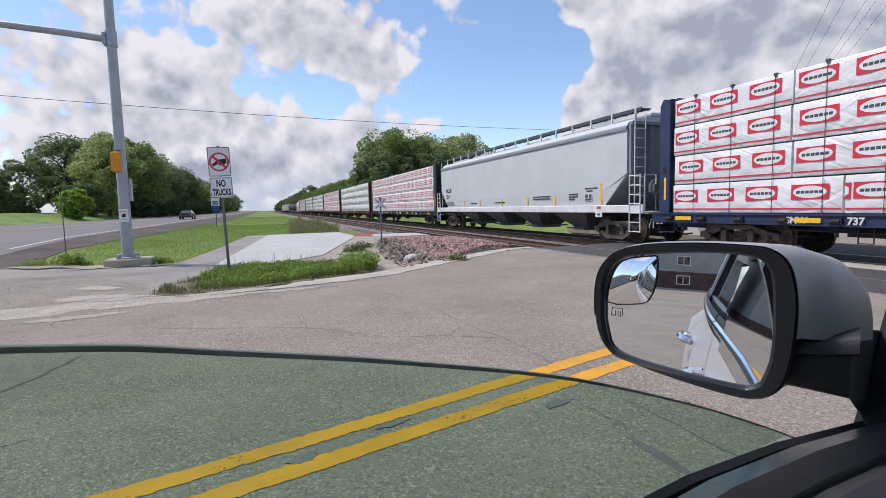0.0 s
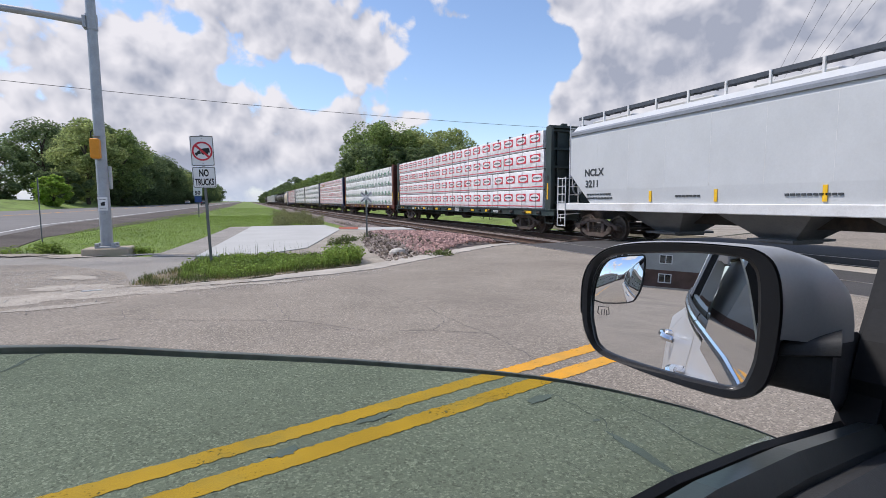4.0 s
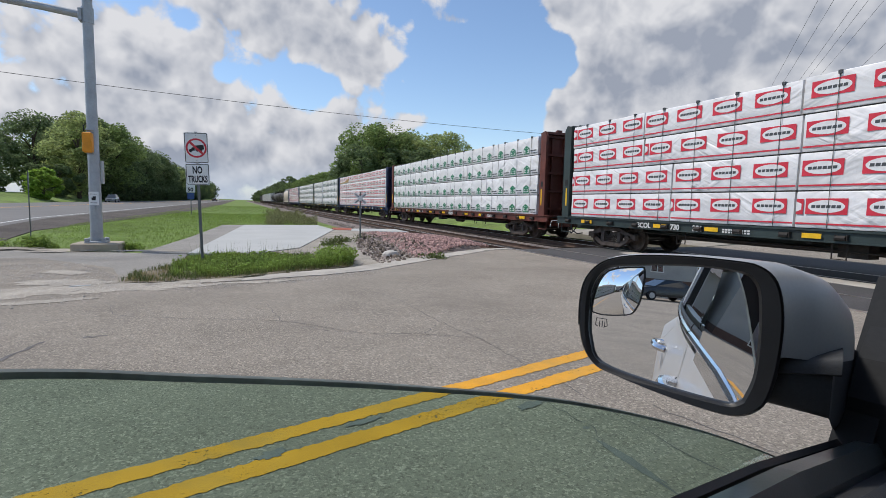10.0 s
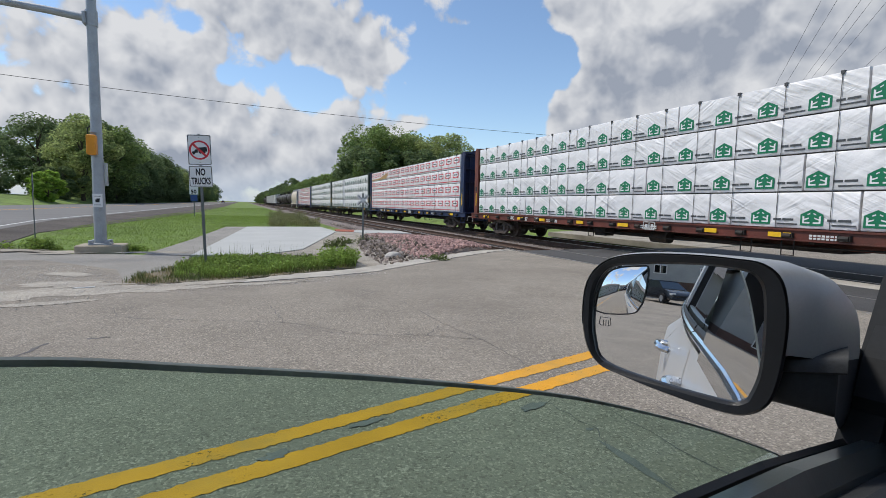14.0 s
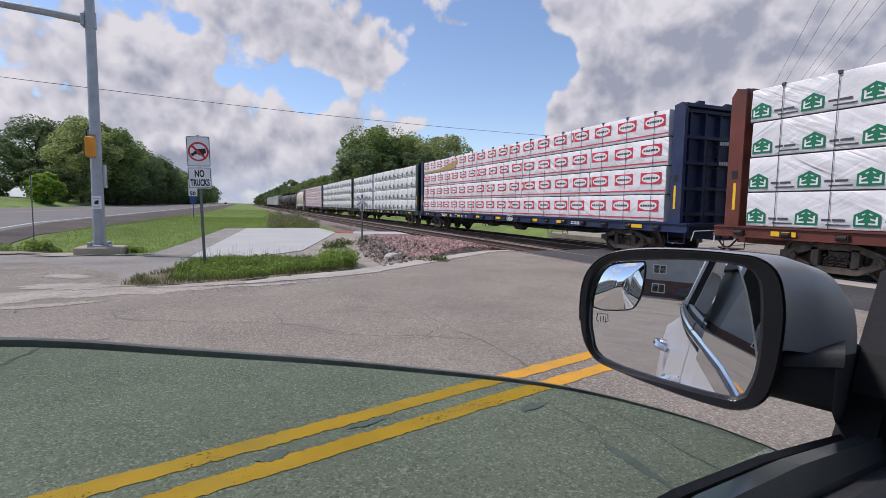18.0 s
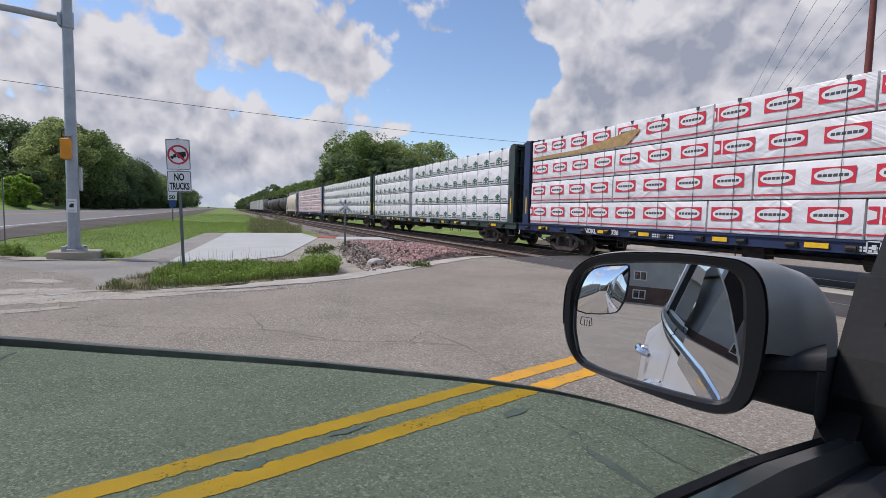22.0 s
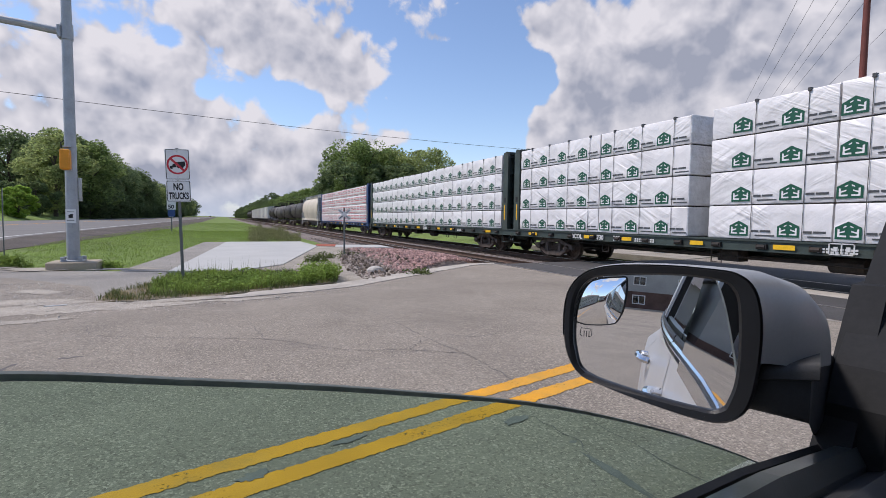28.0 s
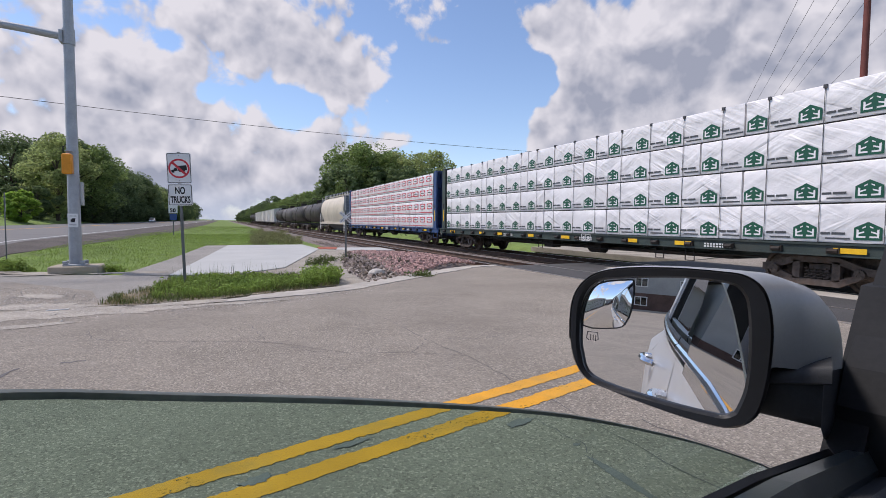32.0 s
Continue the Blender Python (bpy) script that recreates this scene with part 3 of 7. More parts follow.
def lumber_car(label, steel, style, y_front, seed, gap=None, torn=False, number="", reflectors=(), split=None, far=False):
    """A centre-beam flat car with two bulkheads and a wrapped four-tier load on each side. The car's space starts at its front load end."""
    rng = random.Random(seed)
    car = thing("lumber_car", label, "rail car", "cars of the freight train")
    st = M[steel]
    L = LOAD
    # frame: deck, side sills with pockets, centre sill
    d = Shape().box(-1.42, 1.42, -0.75, L + 0.75, 1.04, 1.13)
    d.box(-0.3, 0.3, -0.9, L + 0.9, 0.62, 1.04)
    part("deck", d, st, car)
    for sx in (-1, 1):
        s = Shape()
        x0, x1 = sorted((sx * 1.38, sx * 1.46))
        s.box(x0, x1, -0.72, L + 0.72, 0.86, 1.10)
        s.box(*sorted((sx * 1.38, sx * 1.50)), -0.72, L + 0.72, 1.085, 1.115)
        s.box(*sorted((sx * 1.38, sx * 1.50)), -0.72, L + 0.72, 0.84, 0.87)
        sill = part("side_sill", s, st, car)
        if sx < 0:
            for k in range(int(L / 1.22) + 1):
                yk = 0.4 + k * 1.22
                w = Shape().disc((-1.52, yk, 0.96), (0, 1, 0), 0.055, 0.2, 8)
                w.box(-1.54, -1.45, yk - 0.13, yk - 0.11, 0.9, 1.03)
                w.box(-1.54, -1.45, yk + 0.11, yk + 0.13, 0.9, 1.03)
                part("winch", w, M["steel_under"], sill, "black cable winch on the sill")
            for yy, ln in reflectors:
                part("reflector", Shape().box(-1.515, -1.505, yy, yy + ln, 0.915, 1.03), M["yellow_reflector"], sill, "yellow reflective strip")
            part("builder_plate", frame_plate(L * 0.42), M["marks_pale"], sill, "white stencilled frame")
            if number:
                for word, yw in zip(number.split(), (18.62, 17.25, 16.45)):
                    put_words(word, 0.225, Matrix.Translation((-1.507, yw, 0.895)) @ Matrix.Rotation(radians(90), 4, "X") @ Matrix.Rotation(radians(-90), 4, "Y"), M["marks_pale"], sill, 1.0)
            for k in range(3):
                b = Shape()
                for j in range(9):
                    for zb in (0.90, 0.965):
                        b.box(-1.508, -1.504, 4.0 + k * 5.35 + j * 0.09, 4.0 + k * 5.35 + j * 0.09 + 0.065, zb, zb + 0.045)
                tagged(part("stencil", b, M["marks_pale"], sill), kind="stuff")
    # fish-belly brake gear and rods underneath
    u = Shape().box(-0.55, 0.55, 4.6, L - 4.6, 0.55, 0.66)
    for k in range(7):
        yy = 4.8 + k * (L - 9.6) / 6
        u.box(-1.38, 1.38, yy - 0.06, yy + 0.06, 0.78, 1.04)
    u.disc((-0.75, L * 0.44, 0.62), (0, 1, 0), 0.2, 0.7, 12).box(-1.0, -0.6, L * 0.55, L * 0.55 + 0.6, 0.5, 0.8)
    u.tube([(-1.1, 3.4, 0.72), (-1.1, L * 0.4, 0.60), (-1.1, L - 3.4, 0.72)], 0.02, 5)
    part("brake_gear", u, M["steel_under"], car)
    for yy in (L * 0.28, L * 0.56, L * 0.75, 5.2):
        g = Shape().tube([(-1.36, yy, 0.86), (-1.36, yy, 0.48), (-1.36, yy + 0.3, 0.48), (-1.36, yy + 0.3, 0.86)], 0.017, 6)
        part("stirrup", g, M["steel_under"], car)
    for yy in (-0.35, L + 0.1):
        part("stirrup", Shape().tube([(-1.42, yy - 0.28, 0.84), (-1.42, yy - 0.26, 0.52), (-1.42, yy + 0.34, 0.52), (-1.42, yy + 0.36, 0.84)], 0.018, 6), st, car)
    # bulkheads
    for y, dd in ((0.0, -1), (L, 1)):
        b = Shape()
        ya, yb = sorted((y + dd * 0.03, y + dd * 0.10))
        b.box(-1.36, 1.36, ya, yb, 1.13, 4.66)
        bh = part("bulkhead", b, st, car, "ribbed steel end bulkhead")
        for sx in (-1, 1):
            s = Shape().prism([(y + dd * 0.03, 1.05), (y + dd * 0.44, 0.98), (y + dd * 0.44, 4.52), (y + dd * 0.30, 4.72), (y + dd * 0.03, 4.66)], *sorted((sx * 1.33, sx * 1.45)), "x")
            part("corner_post", s, st, bh)
            h = Shape().box(*sorted((sx * 1.449, sx * 1.456)), *sorted((y + dd * 0.14, y + dd * 0.30)), 2.36, 2.58)
            part("hand_hole", h, M["hose"], bh)
            if sx < 0 and reflectors:
                part("reflector", Shape().box(-1.456, -1.449, *sorted((y + dd * 0.16, y + dd * 0.24)), 1.55, 2.25), M["yellow_reflector"], bh, "yellow reflective strip")
        r = Shape()
        for k in range(5):
            z = 1.35 + k * 0.78
            r.box(-1.33, 1.33, *sorted((y + dd * 0.10, y + dd * 0.26)), z, z + 0.1)
        for k in range(4):
            x = -0.95 + k * 0.63
            r.box(x - 0.04, x + 0.04, *sorted((y + dd * 0.10, y + dd * 0.22)), 1.15, 4.6)
        part("rib", r, st, bh)
        r = Shape().box(-1.36, 1.36, *sorted((y + dd * 0.06, y + dd * 0.40)), 4.60, 4.70)
        r.prism([(y + dd * 0.1, 4.70), (y + dd * 0.36, 4.70), (y + dd * 0.36, 4.80), (y + dd * 0.3, 4.80)], -0.85, -0.6, "x")
        r.prism([(y + dd * 0.1, 4.70), (y + dd * 0.36, 4.70), (y + dd * 0.36, 4.80), (y + dd * 0.3, 4.80)], 0.3, 0.55, "x")
        part("top_rail", r, st, bh)
        s = Shape()
        for k in range(8):
            s.tube([(-0.55, y + dd * 0.5, 1.15 + k * 0.33), (-0.1, y + dd * 0.5, 1.15 + k * 0.33)], 0.014, 5)
        s.tube([(-0.55, y + dd * 0.5, 1.0), (-0.55, y + dd * 0.5, 3.6)], 0.016, 5).tube([(-0.1, y + dd * 0.5, 1.0), (-0.1, y + dd * 0.5, 3.6)], 0.016, 5)
        part("ladder", s, M["steel_under"], bh)
        for k in range(2):
            bb = Shape()
            for j in range(4):
                bb.box(0.25 + j * 0.1, 0.33 + j * 0.1, *sorted((y + dd * 0.265, y + dd * 0.27)), 3.55 - k * 0.62, 3.66 - k * 0.62)
            tagged(part("stencil", bb, M["marks_pale"], bh), kind="stuff")
        c = Shape().box(-1.2, 1.2, *sorted((y + dd * 0.44, y + dd * 0.78)), 1.02, 1.06)
        part("end_platform", c, M["steel_under"], car)
    # centre beam between the two rows of packs
    c = Shape().box(-0.12, 0.12, 0, L, 4.48, 4.64)
    for k in range(16):
        yk = 0.6 + k * (L - 1.2) / 15
        c.box(-0.07, 0.07, yk - 0.06, yk + 0.06, 1.13, 4.5)
    part("centre_beam", c, st, car)
    coupler(car, -0.75, -1), coupler(car, L + 0.75, 1)
    bogie(car, 2.15, not far), bogie(car, L - 2.15, not far)
    # the load: four tiers, four or five packs long
    tiers = [(1.145, 1.985), (2.02, 2.87), (2.905, 3.755), (3.79, 4.60)]
    ink1 = M["logo_" + style]
    for side in (-1, 1):
        for ti, (z0, z1) in enumerate(tiers):
            order = [4, 4, 4, 3, 3]
            rng.shuffle(order)
            cuts, y = [], 0.12 + rng.uniform(0, 0.1)
            for n in order:
                cuts.append((y, y + n * 1.22, n))
                y += n * 1.22 + 0.03
            if gap:
                cuts = [(0.1, 4.98, 4), (5.0, 9.88, 4), (9.9, gap[0], 2), (gap[1], gap[1] + 3.66, 3), (gap[1] + 3.68, L - 0.06, 4)]
            for a, b, n in cuts:
                p = part("lumber_pack", pack_shape(a + 0.012, b - 0.012, z0, z1 + (rng.uniform(-0.035, 0.015) if ti == 3 else 0.0), side, rng, 0.016), M["wrap_white"], car, "", True)
                if side < 0:
                    ph = (rng.uniform(0.05, 0.30) if style == "red" else rng.uniform(-0.02, 0.02))
                    for k in range(n):
                        mk = part("printed_mark", mark_mesh(style), None, p)
                        mk.location = (-1.434, a + ph + k * 1.22, z0 + 0.01)
                    spare = b - (a + ph + (n - 1) * 1.22 + 0.87)
                    if style == "red" and spare > 0.14 and rng.random() < 0.7:
                        mk = part("printed_mark", part_mark(style, min(0.4, spare - 0.06)), None, p)
                        mk.location = (-1.434, a + ph + (n - 1) * 1.22 + 0.92, z0 + 0.01 + rng.uniform(-0.02, 0.02))
                    if style != "red":
                        continue
                    h = z1 - z0
                    ln = Shape().add([(-1.436, a + 0.02, z0 + 0.10 * h), (-1.436, b - 0.02, z0 + 0.10 * h), (-1.436, b - 0.02, z0 + 0.145 * h), (-1.436, a + 0.02, z0 + 0.145 * h)], [(0, 1, 2, 3)])
                    part("printed_line", ln, M["logo_red"], p)
        # dunnage between the tiers and straps over the side
        for (z0, z1), (z2, z3) in zip(tiers, tiers[1:]):
            for ya, yb in ((0.1, gap[0] - 0.1), (gap[1] + 0.1, L - 0.1)) if gap else ((0.1, L - 0.1),):
                part("dunnage", Shape().box(*sorted((side * 0.3, side * 1.40)), ya, yb, z1 + 0.003, z2 - 0.003), M["steel_under"], car)
        if side < 0:
            for k in range(int(L / 1.22)):
                yk = 0.75 + k * 1.22
                if gap and gap[0] - 0.1 < yk < gap[1] + 0.1:
                    continue
                s = Shape().box(-1.449, -1.441, yk - 0.006, yk + 0.006, 1.1, 4.61)
                s.box(-1.45, -0.1, yk - 0.02, yk + 0.02, 4.605, 4.615).box(-1.458, -1.38, yk - 0.036, yk + 0.036, 4.545, 4.622)
                part("strap", s, M["strap"], car)
    if gap:
        for z0, z1 in tiers:
            for side in (-1, 1):
                part("wrap_end", Shape().cbox(*sorted((side * 0.12, side * 1.42)), gap[1] - 0.022, gap[1] + 0.020, z0 + 0.005, z1 - 0.008, 0.012), M["wrap_end"], car, "creased grey end of the wrapping")
    if torn:
        s = Shape().add([(-1.452, L - 5.6, 3.86), (-1.452, L - 0.4, 3.80), (-1.452, L - 0.4, 3.93), (-1.452, L - 3.2, 3.97), (-1.456, L - 5.9, 4.33), (-1.456, L - 6.2, 4.30)], [(0, 1, 2, 3), (0, 3, 4, 5)])
        part("torn_wrap", s, M["plywood"], car, "torn wrapping that bares raw boards")
    MOVERS.append((car, y_front))
    return car


def frame_plate(y):
    s = Shape()
    for a, b, c, d in ((0, 0.5, 0, 0.025), (0, 0.5, 0.235, 0.26), (0, 0.025, 0, 0.26), (0.235, 0.26, 0, 0.26), (0.475, 0.5, 0, 0.26), (0.08, 0.16, 0.08, 0.18), (0.32, 0.4, 0.08, 0.18)):
        s.box(-1.52, -1.505, y + a, y + b, 0.87 + c, 0.87 + d)
    return s


def hopper_car(label, body_mat, y_front, length=18.6, detailed=True, name="covered_hopper"):
    """A covered hopper with tall flat sides, slope sheets over both trucks and discharge chutes. Starts at the front end of its sill."""
    car = thing(name, label, "rail car", "cars of the freight train")
    L = length
    bm_ = M[body_mat]
    # body cross-section, from sill up to the roof
    sec = [(-1.50, 1.32), (-1.53, 1.9), (-1.53, 3.9), (-1.46, 4.18), (-1.22, 4.40), (-0.6, 4.50), (0.6, 4.50), (1.22, 4.40), (1.46, 4.18), (1.53, 3.9), (1.53, 1.9), (1.50, 1.32)]
    if not detailed:      # an older car with rounded sides
        sec = [(-1.40, 1.32), (-1.56, 2.0), (-1.62, 2.7), (-1.58, 3.3), (-1.42, 3.85), (-1.05, 4.28), (-0.5, 4.48), (0.5, 4.48), (1.05, 4.28), (1.42, 3.85), (1.58, 3.3), (1.62, 2.7), (1.56, 2.0), (1.40, 1.32)]
    s = Shape()
    # slope sheets: the lower ends of the body are cut back
    rings = []
    for y, cut in ((0.85, 1), (2.15, 0.0), (L - 2.15, 0.0), (L - 0.85, 1)):
        rings.append([(x, y, max(z, 2.52 if cut else 1.32)) for x, z in sec])
    s.loft(rings, True)
    body = part("body", s, bm_, car, "", not detailed)
    for sx in (-1, 1):
        x0, x1 = sorted((sx * 1.50, sx * 1.585))
        part("side_sill", Shape().cbox(x0, x1, 0.0, L, 1.12, 1.40, 0.02), M["hopper_white"] if detailed else bm_, car, "white side sill")
        if detailed:
            part("top_chord", Shape().prism([(sx * 1.50, 4.02), (sx * 1.575, 4.02), (sx * 1.575, 4.12), (sx * 1.47, 4.2)], 0.85, L - 0.85, "y"), M["hopper_in_shade"] if detailed else bm_, body)
    # end sheets and slopes, their shade painted in as a darker blue-grey
    for y, d in ((0.0, 1), (L, -1)):
        e = Shape().prism([(y + d * 0.85, 2.52), (y + d * 2.2, 1.35), (y + d * 2.2, 1.25), (y + d * 0.85, 2.44)], -1.47, 1.47, "x")
        part("slope_sheet", e, M["hopper_in_shade"], car, "sloping end sheet with shade in its colour")
        for x in (-1.42, -0.5, 0.5, 1.42):
            part("end_post", Shape().box(x - 0.05, x + 0.05, *sorted((y + d * 0.72, y + d * 0.845)), 2.5, 4.2), M["hopper_in_shade"], car)
        for z in (4.2, 2.42):
            part("end_beam", Shape().box(-1.45, 1.45, *sorted((y + d * 0.70, y + d * 0.845)), z, z + 0.10), M["hopper_in_shade"], car)
        part("end_sheet", Shape().box(-1.5, 1.5, *sorted((y + d * 0.840, y + d * 0.852)), 2.4, 4.25), M["hopper_in_shade"], car)
        for x in (-1.40, 1.40):
            part("end_rail", Shape().tube([(x, y + d * 0.12, 1.2), (x, y + d * 0.12, 2.42), (x * 0.65, y + d * 0.12, 2.42), (x * 0.65, y + d * 0.12, 2.1)], 0.022, 6), M["hopper_white"], car)
        part("end_platform", Shape().box(-1.45, 1.45, *sorted((y - d * 0.05, y + d * 0.75)), 1.1, 1.16), M["hopper_white"], car)
        lad = Shape()
        xs = -1.60
        for yy in (y + d * 0.10, y + d * 0.62):
            lad.tube([(xs, yy, 0.45 if d > 0 or True else 1.1), (xs, yy, 2.45)], 0.024, 6)
        for k in range(7):
            lad.tube([(xs, y + d * 0.10, 0.48 + k * 0.32), (xs, y + d * 0.62, 0.48 + k * 0.32)], 0.018, 6)
        part("side_ladder", lad, M["hopper_white"], car, "white tubular side ladder")
        lad = Shape()
        for x in (-1.40, -0.95):
            lad.tube([(x, y + d * 0.60, 1.2), (x, y + d * 0.60, 4.55)], 0.022, 6)
        for k in range(10):
            lad.tube([(-1.40, y + d * 0.60, 1.4 + k * 0.33), (-0.95, y + d * 0.60, 1.4 + k * 0.33)], 0.016, 6)
        part("end_ladder", lad, M["hopper_white"], car)
        coupler(car, y, -d)
        bk = Shape().disc((-0.75, y + d * 0.3, 2.0), (0, 1, 0), 0.27, 0.05, 16, 0.22).box(-0.8, -0.7, *sorted((y + d * 0.3, y + d * 0.6)), 1.85, 2.15)
        bk.tube([(-0.75, y + d * 0.3, 2.0), (-0.75, y + d * 0.3, 1.1)], 0.02, 6)
        part("brake_wheel", bk, M["hopper_in_shade"], car)
    # running board on the roof, on brackets
    g = Shape()
    for sx in (-1, 1):
        for k in range(9):
            g.box(*sorted((sx * (0.62 + k * 0.045), sx * (0.645 + k * 0.045))), 0.7, L - 0.7, 4.72, 4.76)
        for k in range(34):
            yk = 0.8 + k * (L - 1.6) / 33
            g.box(*sorted((sx * 0.6, sx * 1.04)), yk - 0.015, yk + 0.015, 4.70, 4.72)
        g.box(*sorted((sx * 1.03, sx * 1.06)), 0.7, L - 0.7, 4.68, 4.80)
    part("running_board", g, M["grating"], car, "dark open-grid roof walkway")
    for k in range(16):
        yk = 0.95 + k * (L - 1.9) / 15
        for sx in (-1, 1):
            part("walkway_bracket", Shape().box(*sorted((sx * 1.04, sx * 1.10)), yk - 0.03, yk + 0.03, 4.4, 4.80), M["hopper_white"], car)
    for k in range(6):
        yk = 1.9 + k * (L - 3.8) / 5
        part("roof_hatch", Shape().cbox(-0.5, 0.5, yk - 1.1, yk + 1.1, 4.5, 4.66, 0.04), bm_, car)
    # discharge chutes between the trucks, the shade under the sill painted into their colour
    for k in range(4):
        yk = 4.9 + k * (L - 9.8) / 3
        hop = Shape().loft([[(-1.44, yk - 1.5, 1.30), (1.44, yk - 1.5, 1.30), (1.44, yk + 1.5, 1.30), (-1.44, yk + 1.5, 1.30)],
                            [(-0.55, yk - 0.5, 0.48), (0.55, yk - 0.5, 0.48), (0.55, yk + 0.5, 0.48), (-0.55, yk + 0.5, 0.48)],
                            [(-0.55, yk - 0.5, 0.34), (0.55, yk - 0.5, 0.34), (0.55, yk + 0.5, 0.34), (-0.55, yk + 0.5, 0.34)]])
        hop.box(-0.85, 0.85, yk - 0.62, yk + 0.62, 0.40, 0.46)
        part("discharge_chute", hop, M["chute_in_shade"], car, "tapered discharge chute with shade in its colour")
    part("centre_sill", Shape().box(-0.3, 0.3, -0.2, L + 0.2, 0.75, 1.1), M["steel_under"], car)
    bogie(car, 1.95, detailed), bogie(car, L - 1.95, detailed)
    if detailed:
        # yellow conspicuity marks
        for y, z0, z1 in ((2.2, 1.46, 2.24), (5.35, 1.46, 1.84), (7.75, 1.46, 1.84), (10.55, 1.46, 1.84), (13.35, 1.46, 1.80), (15.75, 1.46, 1.80)):
            part("reflector", Shape().box(-1.541, -1.52, y, y + 0.10, z0, z1), M["yellow_reflector"], body, "yellow reflective strip")
        at = lambda y, z: Matrix.Translation((-1.539, y, z)) @ Matrix.Rotation(radians(90), 4, "X") @ Matrix.Rotation(radians(-90), 4, "Y")
        put_words("NCLX", 0.36, at(L - 1.75, 2.42), M["marks_dark"], body, 1.1)
        put_words("3211", 0.36, at(L - 1.80, 2.0), M["marks_dark"], body, 1.1)
        for y, z, n, w in ((L - 1.9, 1.70, 9, 0.15), (L - 1.9, 1.56, 9, 0.16), (L - 6.1, 1.60, 7, 0.13), (L - 9.4, 1.60, 10, 0.13), (7.3, 1.80, 14, 0.11), (7.3, 1.70, 14, 0.11), (4.35, 1.84, 8, 0.08), (4.35, 1.74, 8, 0.08), (4.35, 1.64, 5, 0.08), (3.25, 2.04, 9, 0.09), (3.15, 1.94, 5, 0.08)):
            b = Shape()
            for k in range(n):
                b.box(-1.541, -1.52, y - k * w - w * 0.75, y - k * w, z, z + 0.055)
            tagged(part("stencil", b, M["marks_dark"], body), kind="stuff")
        b = Shape().box(-1.542, -1.52, 2.80, 3.25, 1.58, 1.86)
        b2 = Shape().box(-1.544, -1.53, 2.82, 3.23, 1.60, 1.68).box(-1.544, -1.53, 2.82, 2.98, 1.70, 1.84).box(-1.544, -1.53, 3.04, 3.23, 1.70, 1.84)
        pl = part("data_panel", b, M["marks_pale"], body)
        part("data_box", b2, M["marks_dark"], pl)
        part("route_tag", Shape().box(-1.60, -1.585, 2.1, 2.5, 0.96, 1.16), M["hopper_white"], car)
        part("tag_bar", Shape().box(-1.604, -1.60, 2.22, 2.38, 1.02, 1.10), M["marks_dark"], car)
        part("red_tag", Shape().box(-1.592, -1.585, 2.2, 2.42, 1.27, 1.36), M["logo_red"], car)
        # panel seams on the side
        s = Shape()
        for k in range(1, 12):
            yk = 0.85 + k * (L - 1.7) / 12
            s.box(-1.5325, -1.525, yk - 0.004, yk + 0.004, 1.9, 3.9)
        part("weld_seam", s, M["hopper_white"], body)
    MOVERS.append((car, y_front))
    return car


def tank_car(label, m, y_front, L=15.2):
    car = thing("tank_car", label, "rail car", "cars of the freight train")
    s = Shape()
    rings = []
    for y, r in ((0.7, 0.5), (0.78, 1.0), (1.0, 1.3), (1.35, 1.45), (L - 1.35, 1.45), (L - 1.0, 1.3), (L - 0.78, 1.0), (L - 0.7, 0.5)):
        rings.append([(r * math.cos(2 * math.pi * k / 24), y, 2.75 + r * math.sin(2 * math.pi * k / 24)) for k in range(24)])
    s.loft(rings)
    part("tank", s, M[m], car, "", True)
    b = Shape()
    for y in (2.4, 5, 7.6, 10.2, L - 2.4):
        b.disc((0, y, 2.75), (0, 1, 0), 1.47, 0.1, 24)
    part("band", b, M[m], car)
    part("dome", Shape().disc((0, L / 2, 4.3), (0, 0, 1), 0.5, 0.7, 16).box(-0.7, 0.7, L / 2 - 1, L / 2 + 1, 4.15, 4.2), M["steel_under"], car)
    r = Shape().tube([(-1.0, L / 2 - 1.2, 4.9), (1.0, L / 2 - 1.2, 4.9), (1.0, L / 2 + 1.2, 4.9), (-1.0, L / 2 + 1.2, 4.9), (-1.0, L / 2 - 1.2, 4.9)], 0.025, 5)
    for x in (-1, 1):
        for y in (-1.2, 1.2):
            r.tube([(x, L / 2 + y, 4.0), (x, L / 2 + y, 4.9)], 0.025, 5)
    part("dome_rail", r, M["steel_under"], car)
    f = Shape().box(-0.3, 0.3, -0.2, L + 0.2, 0.8, 1.1).box(-1.4, 1.4, 0, 1.4, 1.05, 1.12).box(-1.4, 1.4, L - 1.4, L, 1.05, 1.12)
    part("frame", f, M["steel_under"], car)
    lad = Shape()
    for y in (L / 2 - 0.25, L / 2 + 0.25):
        lad.tube([(-1.5, y, 0.7), (-1.5, y, 2.9), (-1.0, y, 4.2)], 0.022, 5)
    for k in range(8):
        lad.tube([(-1.5, L / 2 - 0.25, 0.75 + k * 0.3), (-1.5, L / 2 + 0.25, 0.75 + k * 0.3)], 0.016, 5)
    part("ladder", lad, M["steel_under"], car)
    coupler(car, -0.2, -1), coupler(car, L + 0.2, 1)
    bogie(car, 1.9, False), bogie(car, L - 1.9, False)
    MOVERS.append((car, y_front))


